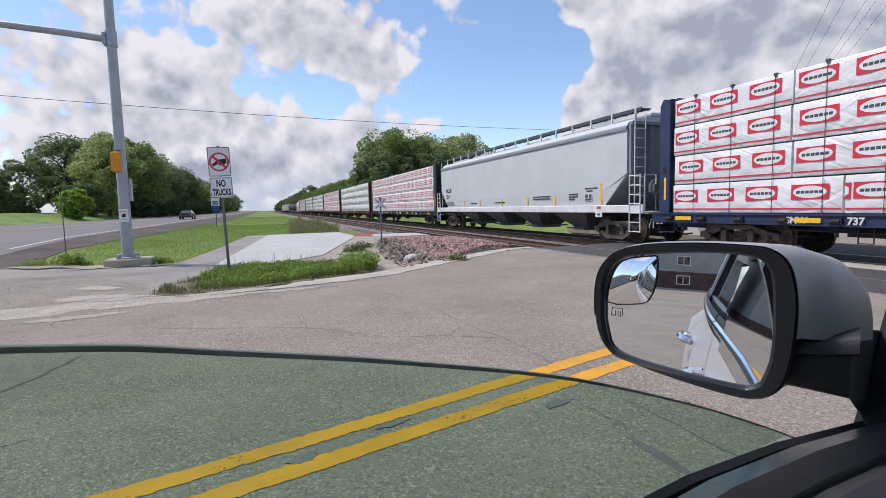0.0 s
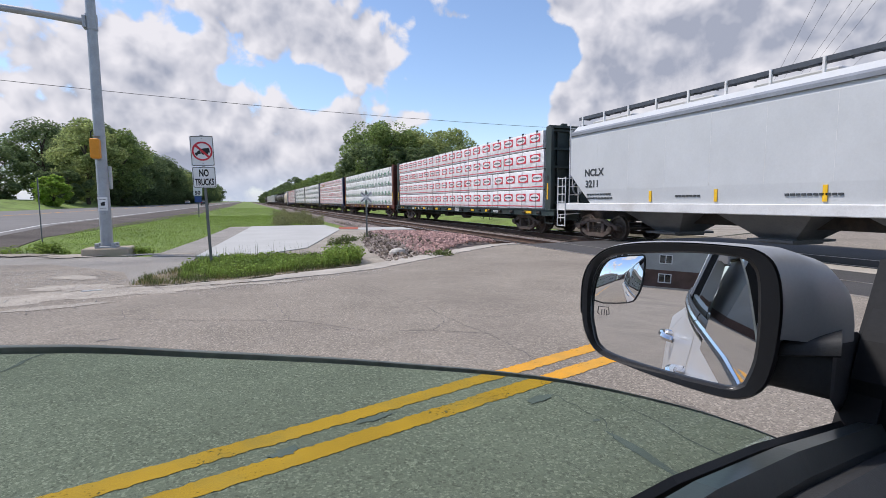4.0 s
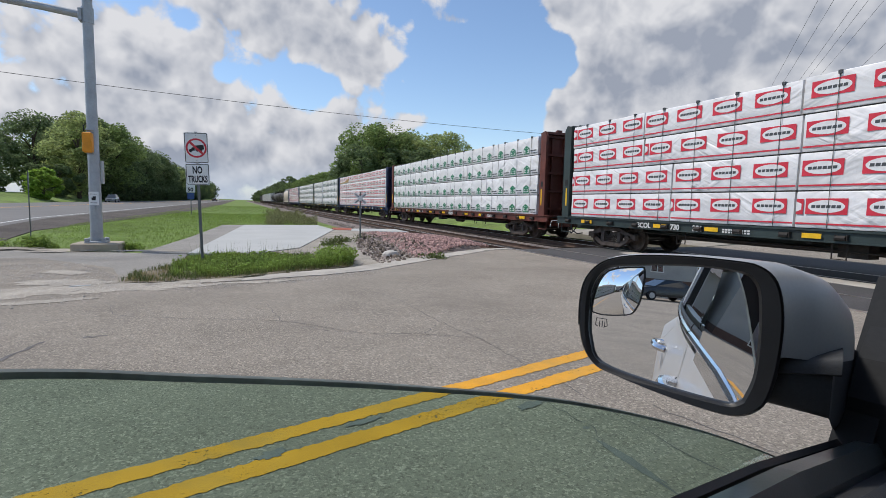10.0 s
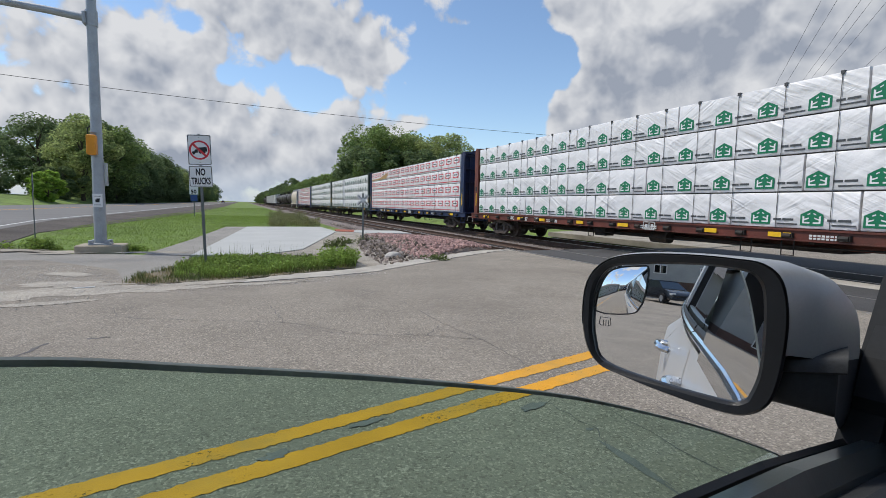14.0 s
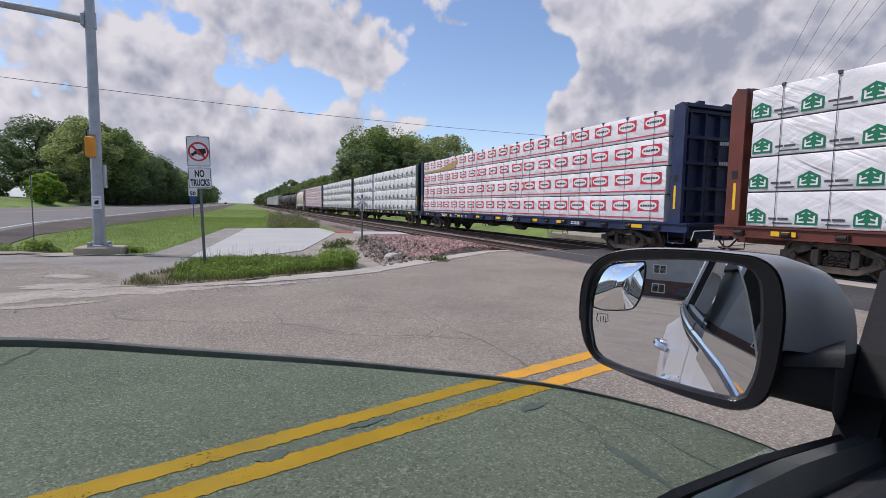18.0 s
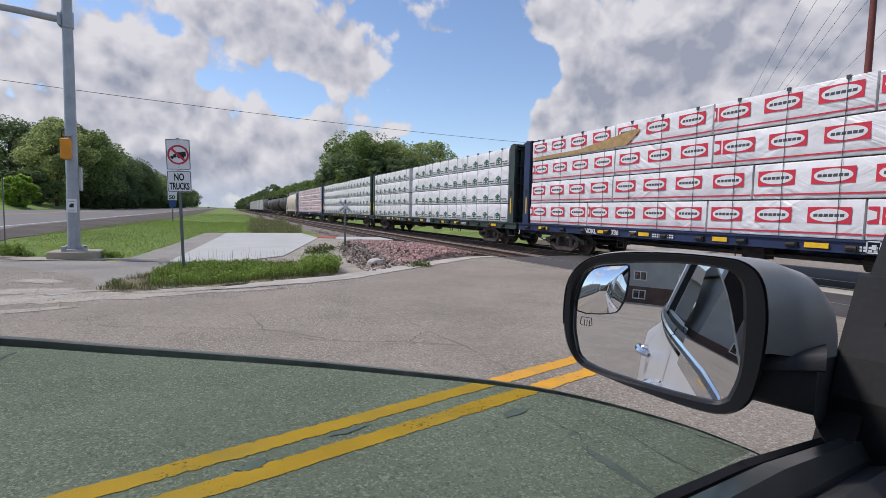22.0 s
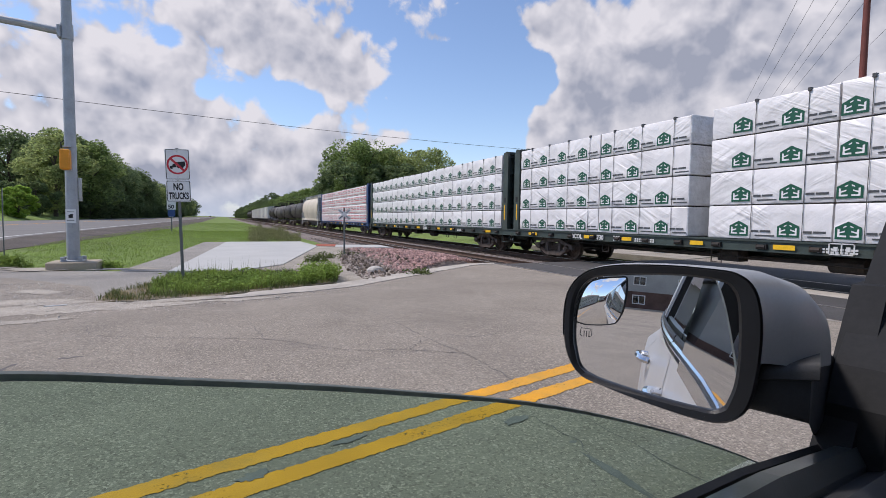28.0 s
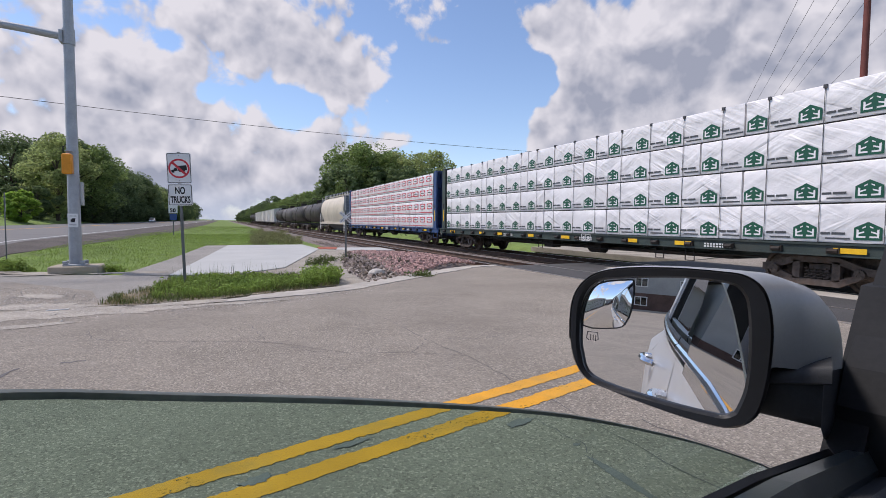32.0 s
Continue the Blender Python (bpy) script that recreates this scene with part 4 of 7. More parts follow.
def box_car(label, m, y_front, L=15.6, h=4.5):
    car = thing("box_car", label, "rail car", "cars of the freight train")
    part("body", Shape().cbox(-1.48, 1.48, 0.3, L - 0.3, 1.1, h, 0.05), M[m], car)
    r = Shape()
    for k in range(int(L / 1.1)):
        r.box(-1.52, -1.47, 0.5 + k * 1.1, 0.58 + k * 1.1, 1.12, h - 0.06)
    part("side_rib", r, M[m], car)
    part("door", Shape().box(-1.55, -1.47, L / 2 - 1.6, L / 2 + 1.6, 1.15, h - 0.3), M[m], car)
    part("roof", Shape().prism([(-1.52, h), (0, h + 0.22), (1.52, h)], 0.25, L - 0.25, "y"), M["marks_pale"], car)
    part("frame", Shape().box(-1.4, 1.4, -0.1, L + 0.1, 0.85, 1.1), M["steel_under"], car)
    coupler(car, -0.1, -1), coupler(car, L + 0.1, 1)
    bogie(car, 2.0, False), bogie(car, L - 2.0, False)
    MOVERS.append((car, y_front))


RB = "centre-beam rail car with "
SIDE = [(1.0, 0.62), (5.2, 0.55), (7.2, 0.42), (10.6, 0.5), (13.0, 0.42), (15.62, 0.42), (17.42, 0.5), (20.9, 0.6)]
lumber_car("blue " + RB + "white wrapped lumber printed in red", "steel_blue", "red", 12.45 - LOAD, 2, number="SMW 737", reflectors=[(LOAD - 0.9, 0.6), (LOAD - 4.6, 0.6), (12, 0.5)])
hopper_car("pale grey covered hopper car with black lettering", "hopper_grey", 13.5, 20.9)
lumber_car("dark green " + RB + "white wrapped lumber printed in red", "steel_green", "red", 35.5, 3, number="BCOL 730 331", reflectors=SIDE)
lumber_car("rust-brown " + RB + "white wrapped lumber printed in green", "steel_brown", "green", 60.1, 4, number="WC 37 333", reflectors=SIDE)
lumber_car("dark blue " + RB + "torn red-printed lumber wrap", "steel_blue", "red", 84.87, 5, torn=True, number="NOKL 736 752", reflectors=SIDE)
lumber_car("dark grey-green " + RB + "gapped green-printed lumber load", "steel_dkgreen", "pine", 108.95, 6, number="BCOL 730 338", gap=(12.93, 13.61), reflectors=SIDE)
lumber_car("grey-green " + RB + "green-printed wrapped lumber", "steel_dkgreen", "pine", 132.8, 7, reflectors=SIDE)
lumber_car("bright blue " + RB + "white wrapped lumber printed in red", "steel_mblue", "red", 157.0, 8, reflectors=SIDE, far=True)
yy = 157.0 + LOAD + 1.9
hopper_car("beige covered hopper car with a curved side", "hopper_beige", yy, 15.0, False)
yy += 16.4
for k in range(4):
    tank_car("black tank car with a weathered shell" if k != 2 else "grimy grey tank car", "tank_black" if k != 2 else "tank_grey", yy)
    yy += 16.6
for k in range(5):
    box_car("off-white box car with ribbed sides", "box_white", yy)
    yy += 16.8
for k in range(3):
    tank_car("black tank car with a weathered shell", "tank_black", yy)
    yy += 16.6


# ---- ground, roads, tracks ----
use("grass_soil", (0.150, 0.215, 0.048), 0.95, var=0.35, scale=0.5, fine=25, bump=0.6, bdist=0.05, stain=0.5, dark=(0.13, 0.14, 0.05))
use("pavement_old", (0.262, 0.229, 0.188), 0.9, var=0.2, scale=0.9, fine=120, bump=0.9, bdist=0.009, stain=0.75, dark=(0.165, 0.143, 0.119), speck=0.62)
use("asphalt_dark", (0.062, 0.060, 0.060), 0.85, var=0.18, scale=0.6, fine=70, bump=0.4, bdist=0.006, stain=0.4, dark=(0.10, 0.095, 0.09))
use("asphalt_hwy", (0.172, 0.162, 0.152), 0.9, var=0.12, scale=0.2, fine=40, bump=0.3)
use("shoulder_gravel", (0.100, 0.084, 0.072), 0.95, var=0.3, scale=0.4, fine=30, bump=0.8, bdist=0.03)
use("trail_asphalt", (0.255, 0.238, 0.212), 0.92, var=0.2, scale=0.5, fine=60, bump=0.6, speck=0.4, stain=0.4, dark=(0.36, 0.33, 0.29))
use("concrete_new", (0.43, 0.43, 0.41), 0.85, var=0.07, scale=0.6, fine=40, bump=0.15, stain=0.2, dark=(0.42, 0.41, 0.38))
use("concrete_edge", (0.42, 0.385, 0.335), 0.9, var=0.2, scale=1.2, fine=40, bump=0.6, stain=0.35, dark=(0.33, 0.29, 0.25))
use("dirt", (0.335, 0.30, 0.25), 0.95, var=0.25, scale=0.8, fine=30, bump=0.8, bdist=0.03, stain=0.5, dark=(0.17, 0.15, 0.12))
use("ballast", (0.21, 0.175, 0.16), 0.95, var=0.4, scale=1.0, fine=28, bump=1.0, bdist=0.05, stain=0.4, dark=(0.10, 0.08, 0.07))
use("tie_wood", (0.055, 0.042, 0.034), 0.9, var=0.3, scale=3, fine=40, bump=0.4)
use("rail_side", (0.085, 0.05, 0.035), 0.8, var=0.3, scale=3, fine=40, bump=0.2)
use("rail_head", (0.45, 0.42, 0.40), 0.35, metal=0.9, var=0.1, bump=0.0)
use("yellow_paint", (0.68, 0.315, 0.018), 0.7, var=0.12, scale=2.5, fine=70, bump=0.3, stain=0.6, dark=(0.36, 0.25, 0.08))
use("tactile_red", (0.33, 0.09, 0.05), 0.8, var=0.15, scale=3, fine=30)


def ss(a, b, v):
    t = max(0, min(1, (v - a) / (b - a)))
    return t * t * (3 - 2 * t)


def highway_z(y):
    """The highway climbs onto a low bank beyond the side road."""
    return -0.012 + 0.432 * ss(15, 30, y)


def ground_height(x, y):
    """The sheet lies just under the pavements, dips below the ballast and climbs to the highway."""
    dip = ss(5.4, 6.6, x) * (1 - ss(17.5, 19.5, x))
    return -0.09 - 0.40 * dip + highway_z(y) * ss(2.0, 9.2, -x) + 1.75 * ss(29.5, 38, -x) * ss(30, 70, y)


def build_ground():
    xs = [-3000, -800, -250, -90, -60, -52, -46, -40, -35, -30, -20, -12, -9.2, -8, -7, -6, -5, -4, -3, -2, 0, 3, 4.5, 5.0, 5.4, 5.8, 6.2, 6.6, 8, 12, 16, 17.5, 18, 18.5, 19, 19.5, 22, 30, 60, 150, 500, 3000]
    ys = [-3000, -500, -120, -50, -20, 0, 9, 12, 15, 18, 21, 24, 30, 40, 50, 60, 70, 120, 250, 600, 1200, 3000]
    s = Shape()
    n = len(xs)
    s.add([(x, y, ground_height(x, y)) for y in ys for x in xs], [(j * n + i, j * n + i + 1, (j + 1) * n + i + 1, (j + 1) * n + i) for j in range(len(ys) - 1) for i in range(n - 1)])
    solo("ground", s, M["grass_soil"], "mown green grass with bare patches", "ground", kind="structure", smooth=True)


build_ground()
U, NV = Vector((0.96675, 0.25571, 0)), Vector((-0.25571, 0.96675, 0))   # the road's way and its left side


def on_road(s, w):
    p = U * s + NV * w
    return (p.x, p.y)


# the pale road that the car waits on, with its flared corner
CORNER = [(-7.5, 15.6), (-4.6, 14.9), (-2.6, 12.6), (-2.0, 10.35), (-1.06, 10.05), (0.0, 10.02), (0.98, 10.25), (2.45, 10.75), (4.35, 12.2), (5.6, 13.2), (6.75, 14.05), (8.0, 14.95), (8.72, 15.05)]
road = CORNER + [(8.80, 9.0), (9.0, 3.0), (9.1, -3.2), (2.0, -5.0)] + [on_road(-30, -6.2), on_road(-60, -6.2), on_road(-60, 9.5), (-26, 15.2), (-12, 16.2)]
solo("road", Shape().prism(road, -0.25, 0.0), M["pavement_old"], "worn pale grey road surface", "road", kind="structure")
far_road = [(17.6, 14.6), (17.6, -1.0), (80, 15.5), (80, 31)]
solo("road_beyond", Shape().prism(far_road, -0.25, 0.0), M["pavement_old"], "grey road beyond the tracks", "road", kind="structure")
solo("gravel_lot", Shape().prism([(17.8, 14.9), (17.8, 26.5), (24, 29), (36, 36), (60, 52), (80, 60), (80, 31.4), (40, 22)], -0.3, -0.02), M["dirt"], "pale gravel lot beyond the tracks", "ground", kind="structure")
cross = [(8.72, 15.0), (8.80, 9.0), (9.0, 3.0), (9.1, -3.2), (17.6, -1.0), (17.6, 14.6), (12.0, 15.2)]
solo("crossing_pavement", Shape().prism(cross, -0.30, -0.004), M["asphalt_dark"], "dark asphalt between the rails of the crossing", "road", kind="structure")
for x in (12.2,):
    solo("crossing_panel", Shape().prism([(x - 0.42, 13.2), (x - 0.42, -2.3), (x + 0.38, -2.1), (x + 0.38, 13.4)], -0.2, 0.004), M["concrete_edge"], "pale concrete strip across the road", "road", kind="structure")
# pale broken concrete edge round the corner
inner = CORNER[5:]
outer = [(0.05, 10.35), (0.95, 10.95), (2.35, 11.45), (4.05, 12.75), (5.3, 13.75), (6.45, 14.55), (7.75, 15.4), (8.72, 15.4)]
def frayed(poly, amp, n=10, seed=0):
    """An outline broken up by small irregular steps."""
    out = []
    for i, p in enumerate(poly):
        q = poly[(i + 1) % len(poly)]
        for k in range(n):
            x, y = p[0] + (q[0] - p[0]) * k / n, p[1] + (q[1] - p[1]) * k / n
            out.append((x + amp * noise.noise((x * 5, y * 5, seed)) + amp * 0.5 * noise.noise((x * 17, y * 17, seed)), y + amp * noise.noise((x * 5, y * 5, seed + 9)) + amp * 0.5 * noise.noise((x * 17, y * 17, seed + 5))))
    return out


solo("gutter", Shape().prism(frayed(inner + outer[::-1], 0.10), -0.2, 0.014), M["concrete_edge"], "broken pale concrete gutter along the road edge", "kerb", kind="structure")
# highway along the tracks, and its shoulder
hw = Shape()
rows_y = [-60, 0, 9, 12, 15, 18, 21, 24, 30, 60, 150, 400, 900]
hw.loft([[(-29, y, highway_z(y)), (-8.8, y, highway_z(y)), (-8.8, y, highway_z(y) - 0.5), (-29, y, highway_z(y) - 0.5)] for y in rows_y])
solo("highway", hw, M["asphalt_hwy"], "grey two-way highway on a low bank", "road", kind="structure")
for x, c in ((-9.4, "sign_line_white"), (-18.8, "yellow_paint"), (-19.15, "yellow_paint")):
    if c not in M:
        use(c, (0.6, 0.6, 0.58), 0.8, var=0.15)
    s = Shape()
    s.loft([[(x - 0.06, y, highway_z(y) + 0.004), (x + 0.06, y, highway_z(y) + 0.004), (x + 0.06, y, highway_z(y) + 0.001), (x - 0.06, y, highway_z(y) + 0.001)] for y in rows_y if y >= 24])
    solo("lane_line", s, M[c], "painted line along the highway", "road marking", "highway lines", kind="structure")
sh = Shape()
ed = ((17.2, -5.4), (18.5, -6.4), (21, -7.3), (24, -7.5), (30, -6.5), (60, -5.3), (150, -4.6), (400, -5.2), (900, -6.5))
sh.loft([[(-8.8, y, highway_z(y) - 0.005), (x, y, ground_height(x, y) + 0.02), (x, y, ground_height(x, y) - 0.3), (-8.8, y, highway_z(y) - 0.4)] for y, x in ed])
solo("shoulder", sh, M["shoulder_gravel"], "dark gravel shoulder beside the highway", "shoulder", kind="structure")
solo("apron", Shape().prism([(-8.8, 12.0), (-2.6, 12.6), (-2.0, 10.4), (-1.3, 11.5), (-1.4, 15.4), (-2.6, 16.0), (-4.4, 16.6), (-5.4, 17.6), (-7.5, 18.6), (-8.8, 18.6)], -0.2, -0.015), M["trail_asphalt"], "cracked asphalt apron with loose grit", "pavement", kind="structure")
solo("trail", Shape().prism([(-2.6, 16.0), (-1.4, 15.4), (0.2, 32.4), (-1.0, 32.4), (-1.9, 22)], -0.2, 0.0), M["trail_asphalt"], "grey asphalt trail", "pavement", kind="structure")
solo("trail_slab", Shape().prism([(-1.4, 15.4), (0.1, 14.9), (1.75, 16.7), (4.65, 27.1), (4.5, 32.3), (0.2, 32.4)], -0.2, 0.012), M["concrete_new"], "smooth pale concrete trail slab", "pavement", kind="structure")
solo("trail_ramp", Shape().prism([(4.65, 27.1), (6.2, 25.7), (8.3, 25.2), (8.3, 27.9), (5.4, 28.5)], -0.4, 0.0), M["concrete_new"], "pale concrete walk to the tracks", "pavement", kind="structure")
solo("tactile_strip", Shape().prism([(4.65, 27.15), (5.45, 26.5), (5.9, 28.4), (4.9, 29.1)], -0.1, 0.022), M["tactile_red"], "brick-red tactile warning strip", "pavement", kind="structure")
solo("dirt_patch", Shape().prism([(0.2, 14.9), (2.6, 11.4), (4.4, 12.7), (6.6, 15.0), (7.3, 24.5), (5.6, 26.3), (4.65, 27.1), (1.75, 16.7)], -0.2, -0.012), M["dirt"], "bare grey dirt", "soil", kind="structure")


def track(name, x, y0=-300.0, y1=900.0):
    """Ballast bed, ties and two rails."""
    solo("ballast_bed", Shape().prism([(x - 2.6, -0.48), (x - 1.5, -0.21), (x + 1.5, -0.21), (x + 2.6, -0.48)], y0, y1, "y"), M["ballast"], "rust-stained crushed stone track bed", "track bed", kind="structure")
    t = thing(name, "steel railway track on dark wooden ties", "railway track", "railway tracks", kind="structure")
    tie = Shape().cbox(-1.3, 1.3, -0.115, 0.115, -0.36, -0.165, 0.015).mesh("tie", M["tie_wood"])
    k = 0
    y = 14.0
    while y < 120:
        if k < 160:
            o = part("tie", tie, None, t)
            o.location = (x + random.uniform(-0.05, 0.05), y, 0)
            k += 1
        y += 0.55
    s = Shape()
    while y < 420:
        s.cbox(x - 1.3, x + 1.3, y - 0.115, y + 0.115, -0.36, -0.165, 0.015)
        y += 0.55
    tagged(part("tie_row", s, M["tie_wood"], t), kind="stuff")
    for sx in (-1, 1):
        cx = x + sx * 0.753
        prof = [(-0.07, -0.172), (0.07, -0.172), (0.07, -0.16), (0.012, -0.13), (0.010, -0.05), (0.036, -0.035), (0.036, -0.003), (-0.036, -0.003), (-0.036, -0.035), (-0.010, -0.05), (-0.012, -0.13), (-0.07, -0.16)]
        r = part("rail", Shape().prism([(cx + a, b) for a, b in prof], y0, y1, "y"), M["rail_side"], t)
        part("rail_head", Shape().box(cx - 0.034, cx + 0.034, y0, y1, -0.003, 0.002), M["rail_head"], r, "polished running surface")


track("main_track", TRACK_X)
track("siding_track", 9.6)

def worn_through(mt, scale, lo, hi):
    """Paint that has come off in flecks, so that the ground shows."""
    nt = mt.node_tree
    N, L = nt.nodes.new, nt.links.new
    tc, nz, big, ad, rp, tr, mx = N("ShaderNodeTexCoord"), N("ShaderNodeTexNoise"), N("ShaderNodeTexNoise"), N("ShaderNodeMath"), N("ShaderNodeMapRange"), N("ShaderNodeBsdfTransparent"), N("ShaderNodeMixShader")
    nz.inputs["Scale"].default_value, nz.inputs["Detail"].default_value, nz.inputs["Roughness"].default_value = scale, 4, 0.7
    big.inputs["Scale"].default_value, big.inputs["Detail"].default_value = 2.2, 3
    ad.operation = "ADD"
    rp.inputs[1].default_value, rp.inputs[2].default_value = lo, hi
    L(tc.outputs["Object"], nz.inputs["Vector"]), L(tc.outputs["Object"], big.inputs["Vector"])
    L(nz.outputs[0], ad.inputs[0]), L(big.outputs[0], ad.inputs[1]), L(ad.outputs[0], rp.inputs[0])
    L(rp.outputs[0], mx.inputs[0]), L(nt.nodes["Principled BSDF"].outputs[0], mx.inputs[1]), L(tr.outputs[0], mx.inputs[2])
    L(mx.outputs[0], nt.nodes["Material Output"].inputs[0])


worn_through(M["yellow_paint"], 34, 1.17, 1.32)
# double yellow centre line
rag = random.Random(31)
for w0 in (2.86, 3.19):
    lo, hi, at_s = [], [], -14.0
    while at_s < 8.6:
        near = abs(at_s - 3) < 6
        wear = 0.02 * noise.noise((at_s * 1.7, w0 * 9, 0)) + 0.006 * noise.noise((at_s * 9, w0 * 3, 4))
        lo.append(on_road(at_s, w0 - 0.083 + wear + rag.uniform(-0.010, 0.010)))
        hi.append(on_road(at_s, w0 + 0.083 + 0.010 * noise.noise((at_s * 2.1, w0, 7)) + rag.uniform(-0.010, 0.010)))
        at_s += 0.03 if near else 0.5
    s = Shape()
    k = len(lo)
    s.add([(x, y, 0.004) for x, y in lo + hi], [(i, i + 1, k + i + 1, k + i) for i in range(k - 1)])
    solo("centre_line", s, M["yellow_paint"], "worn yellow centre line painted on the road", "road marking", "double centre line", kind="structure")


# ---- the car that the camera sits in ----
CAR = Matrix.Rotation(radians(14.8155), 4, "Z")      # its space: x ahead, y to its left
use("car_silver", (0.66, 0.67, 0.68), 0.34, metal=0.25, var=0.03, scale=2, fine=200, bump=0.0, coat=0.3)
use("car_grey", (0.40, 0.41, 0.41), 0.42, metal=0.35, var=0.05, scale=3, fine=300, bump=0.0, coat=0.35)
use("trim_black", (0.008, 0.0082, 0.009), 0.45, spec=0.4, var=0.15, scale=8, fine=120, bump=0.12, bdist=0.001)
use("trim_soft", (0.036, 0.038, 0.041), 0.55, var=0.2, scale=10, fine=300, bump=0.4, bdist=0.001)
use("chrome", (0.75, 0.76, 0.78), 0.12, metal=1.0, var=0.03, bump=0.0)
use("mirror_glass", (0.86, 0.87, 0.88), 0.0, metal=1.0, var=0.0, bump=0.0)
use("pillar_black", (0.022, 0.023, 0.0245), 0.8, var=0.15, scale=8, fine=120, bump=0.12, bdist=0.001, spec=0.2)
use("seal", (0.045, 0.055, 0.056), 0.3, var=0.1, scale=20, fine=200, bump=0.1, bdist=0.001)
leafy("pane_rim", (0.27, 0.30, 0.29), 0.6, rough=0.5, var=0.2, scale=20, fine=200, bump=0.1, bdist=0.001)
M["pane"] = glassy("pane", (0.515, 0.69, 0.595))
M["dark_pane"] = mat("dark_pane", (0.008, 0.012, 0.011), 0.02, var=0.0, bump=0.0, spec=1.0)


def curve_pts(pts, n=6):
    """Catmull-Rom through points."""
    out = []
    P = [pts[0], *pts, pts[-1]]
    for i in range(1, len(P) - 2):
        for k in range(n):
            t = k / n
            out.append(tuple(0.5 * (2 * b + (c - a) * t + (2 * a - 5 * b + 4 * c - d) * t * t + (3 * b - a - 3 * c + d) * t ** 3) for a, b, c, d in zip(P[i - 1], P[i], P[i + 1], P[i + 2])))
    return out + [tuple(pts[-1])]


def closed_pts(pts, n=4):
    N = len(pts)
    out = []
    for i in range(N):
        q = [pts[(i + j - 1) % N] for j in range(4)]
        for k in range(n):
            t = k / n
            out.append(tuple(0.5 * (2 * b + (c - a) * t + (2 * a - 5 * b + 4 * c - d) * t * t + (3 * b - a - 3 * c + d) * t ** 3) for a, b, c, d in zip(*q)))
    return out


def belt(s):
    """Height of the window sill along the car."""
    if s > 0.5:
        return 1.272 - 0.19 * (s - 0.5)
    if s > 0.25:
        return 1.272 + 0.03 * (0.5 - s) + 0.04 * (1 - math.exp((s - 0.5) / 0.25))
    return 1.3048 + 0.008 * (0.25 - s)


def tuck(s, z=1.3):
    """How far the body draws in towards the tail, the cabin more than the doors."""
    return 0.036 * max(0, -0.42 - s) ** 1.6 if z > 1.22 else 0.03 * max(0, -1.2 - s) ** 1.5


def side_w(z, s=0.0):
    """How far out the body side stands at a height."""
    b = belt(s) - 0.012
    if z > b:
        return 0.262 - (z - b) * 0.36 - tuck(s)
    return 0.262 + 0.058 * math.sin(min(1, (b - z) / 0.5) * math.pi / 2) - max(0, 0.55 - z) * 0.15


LEAN = 0.20      # how far the side glass leans in over its height


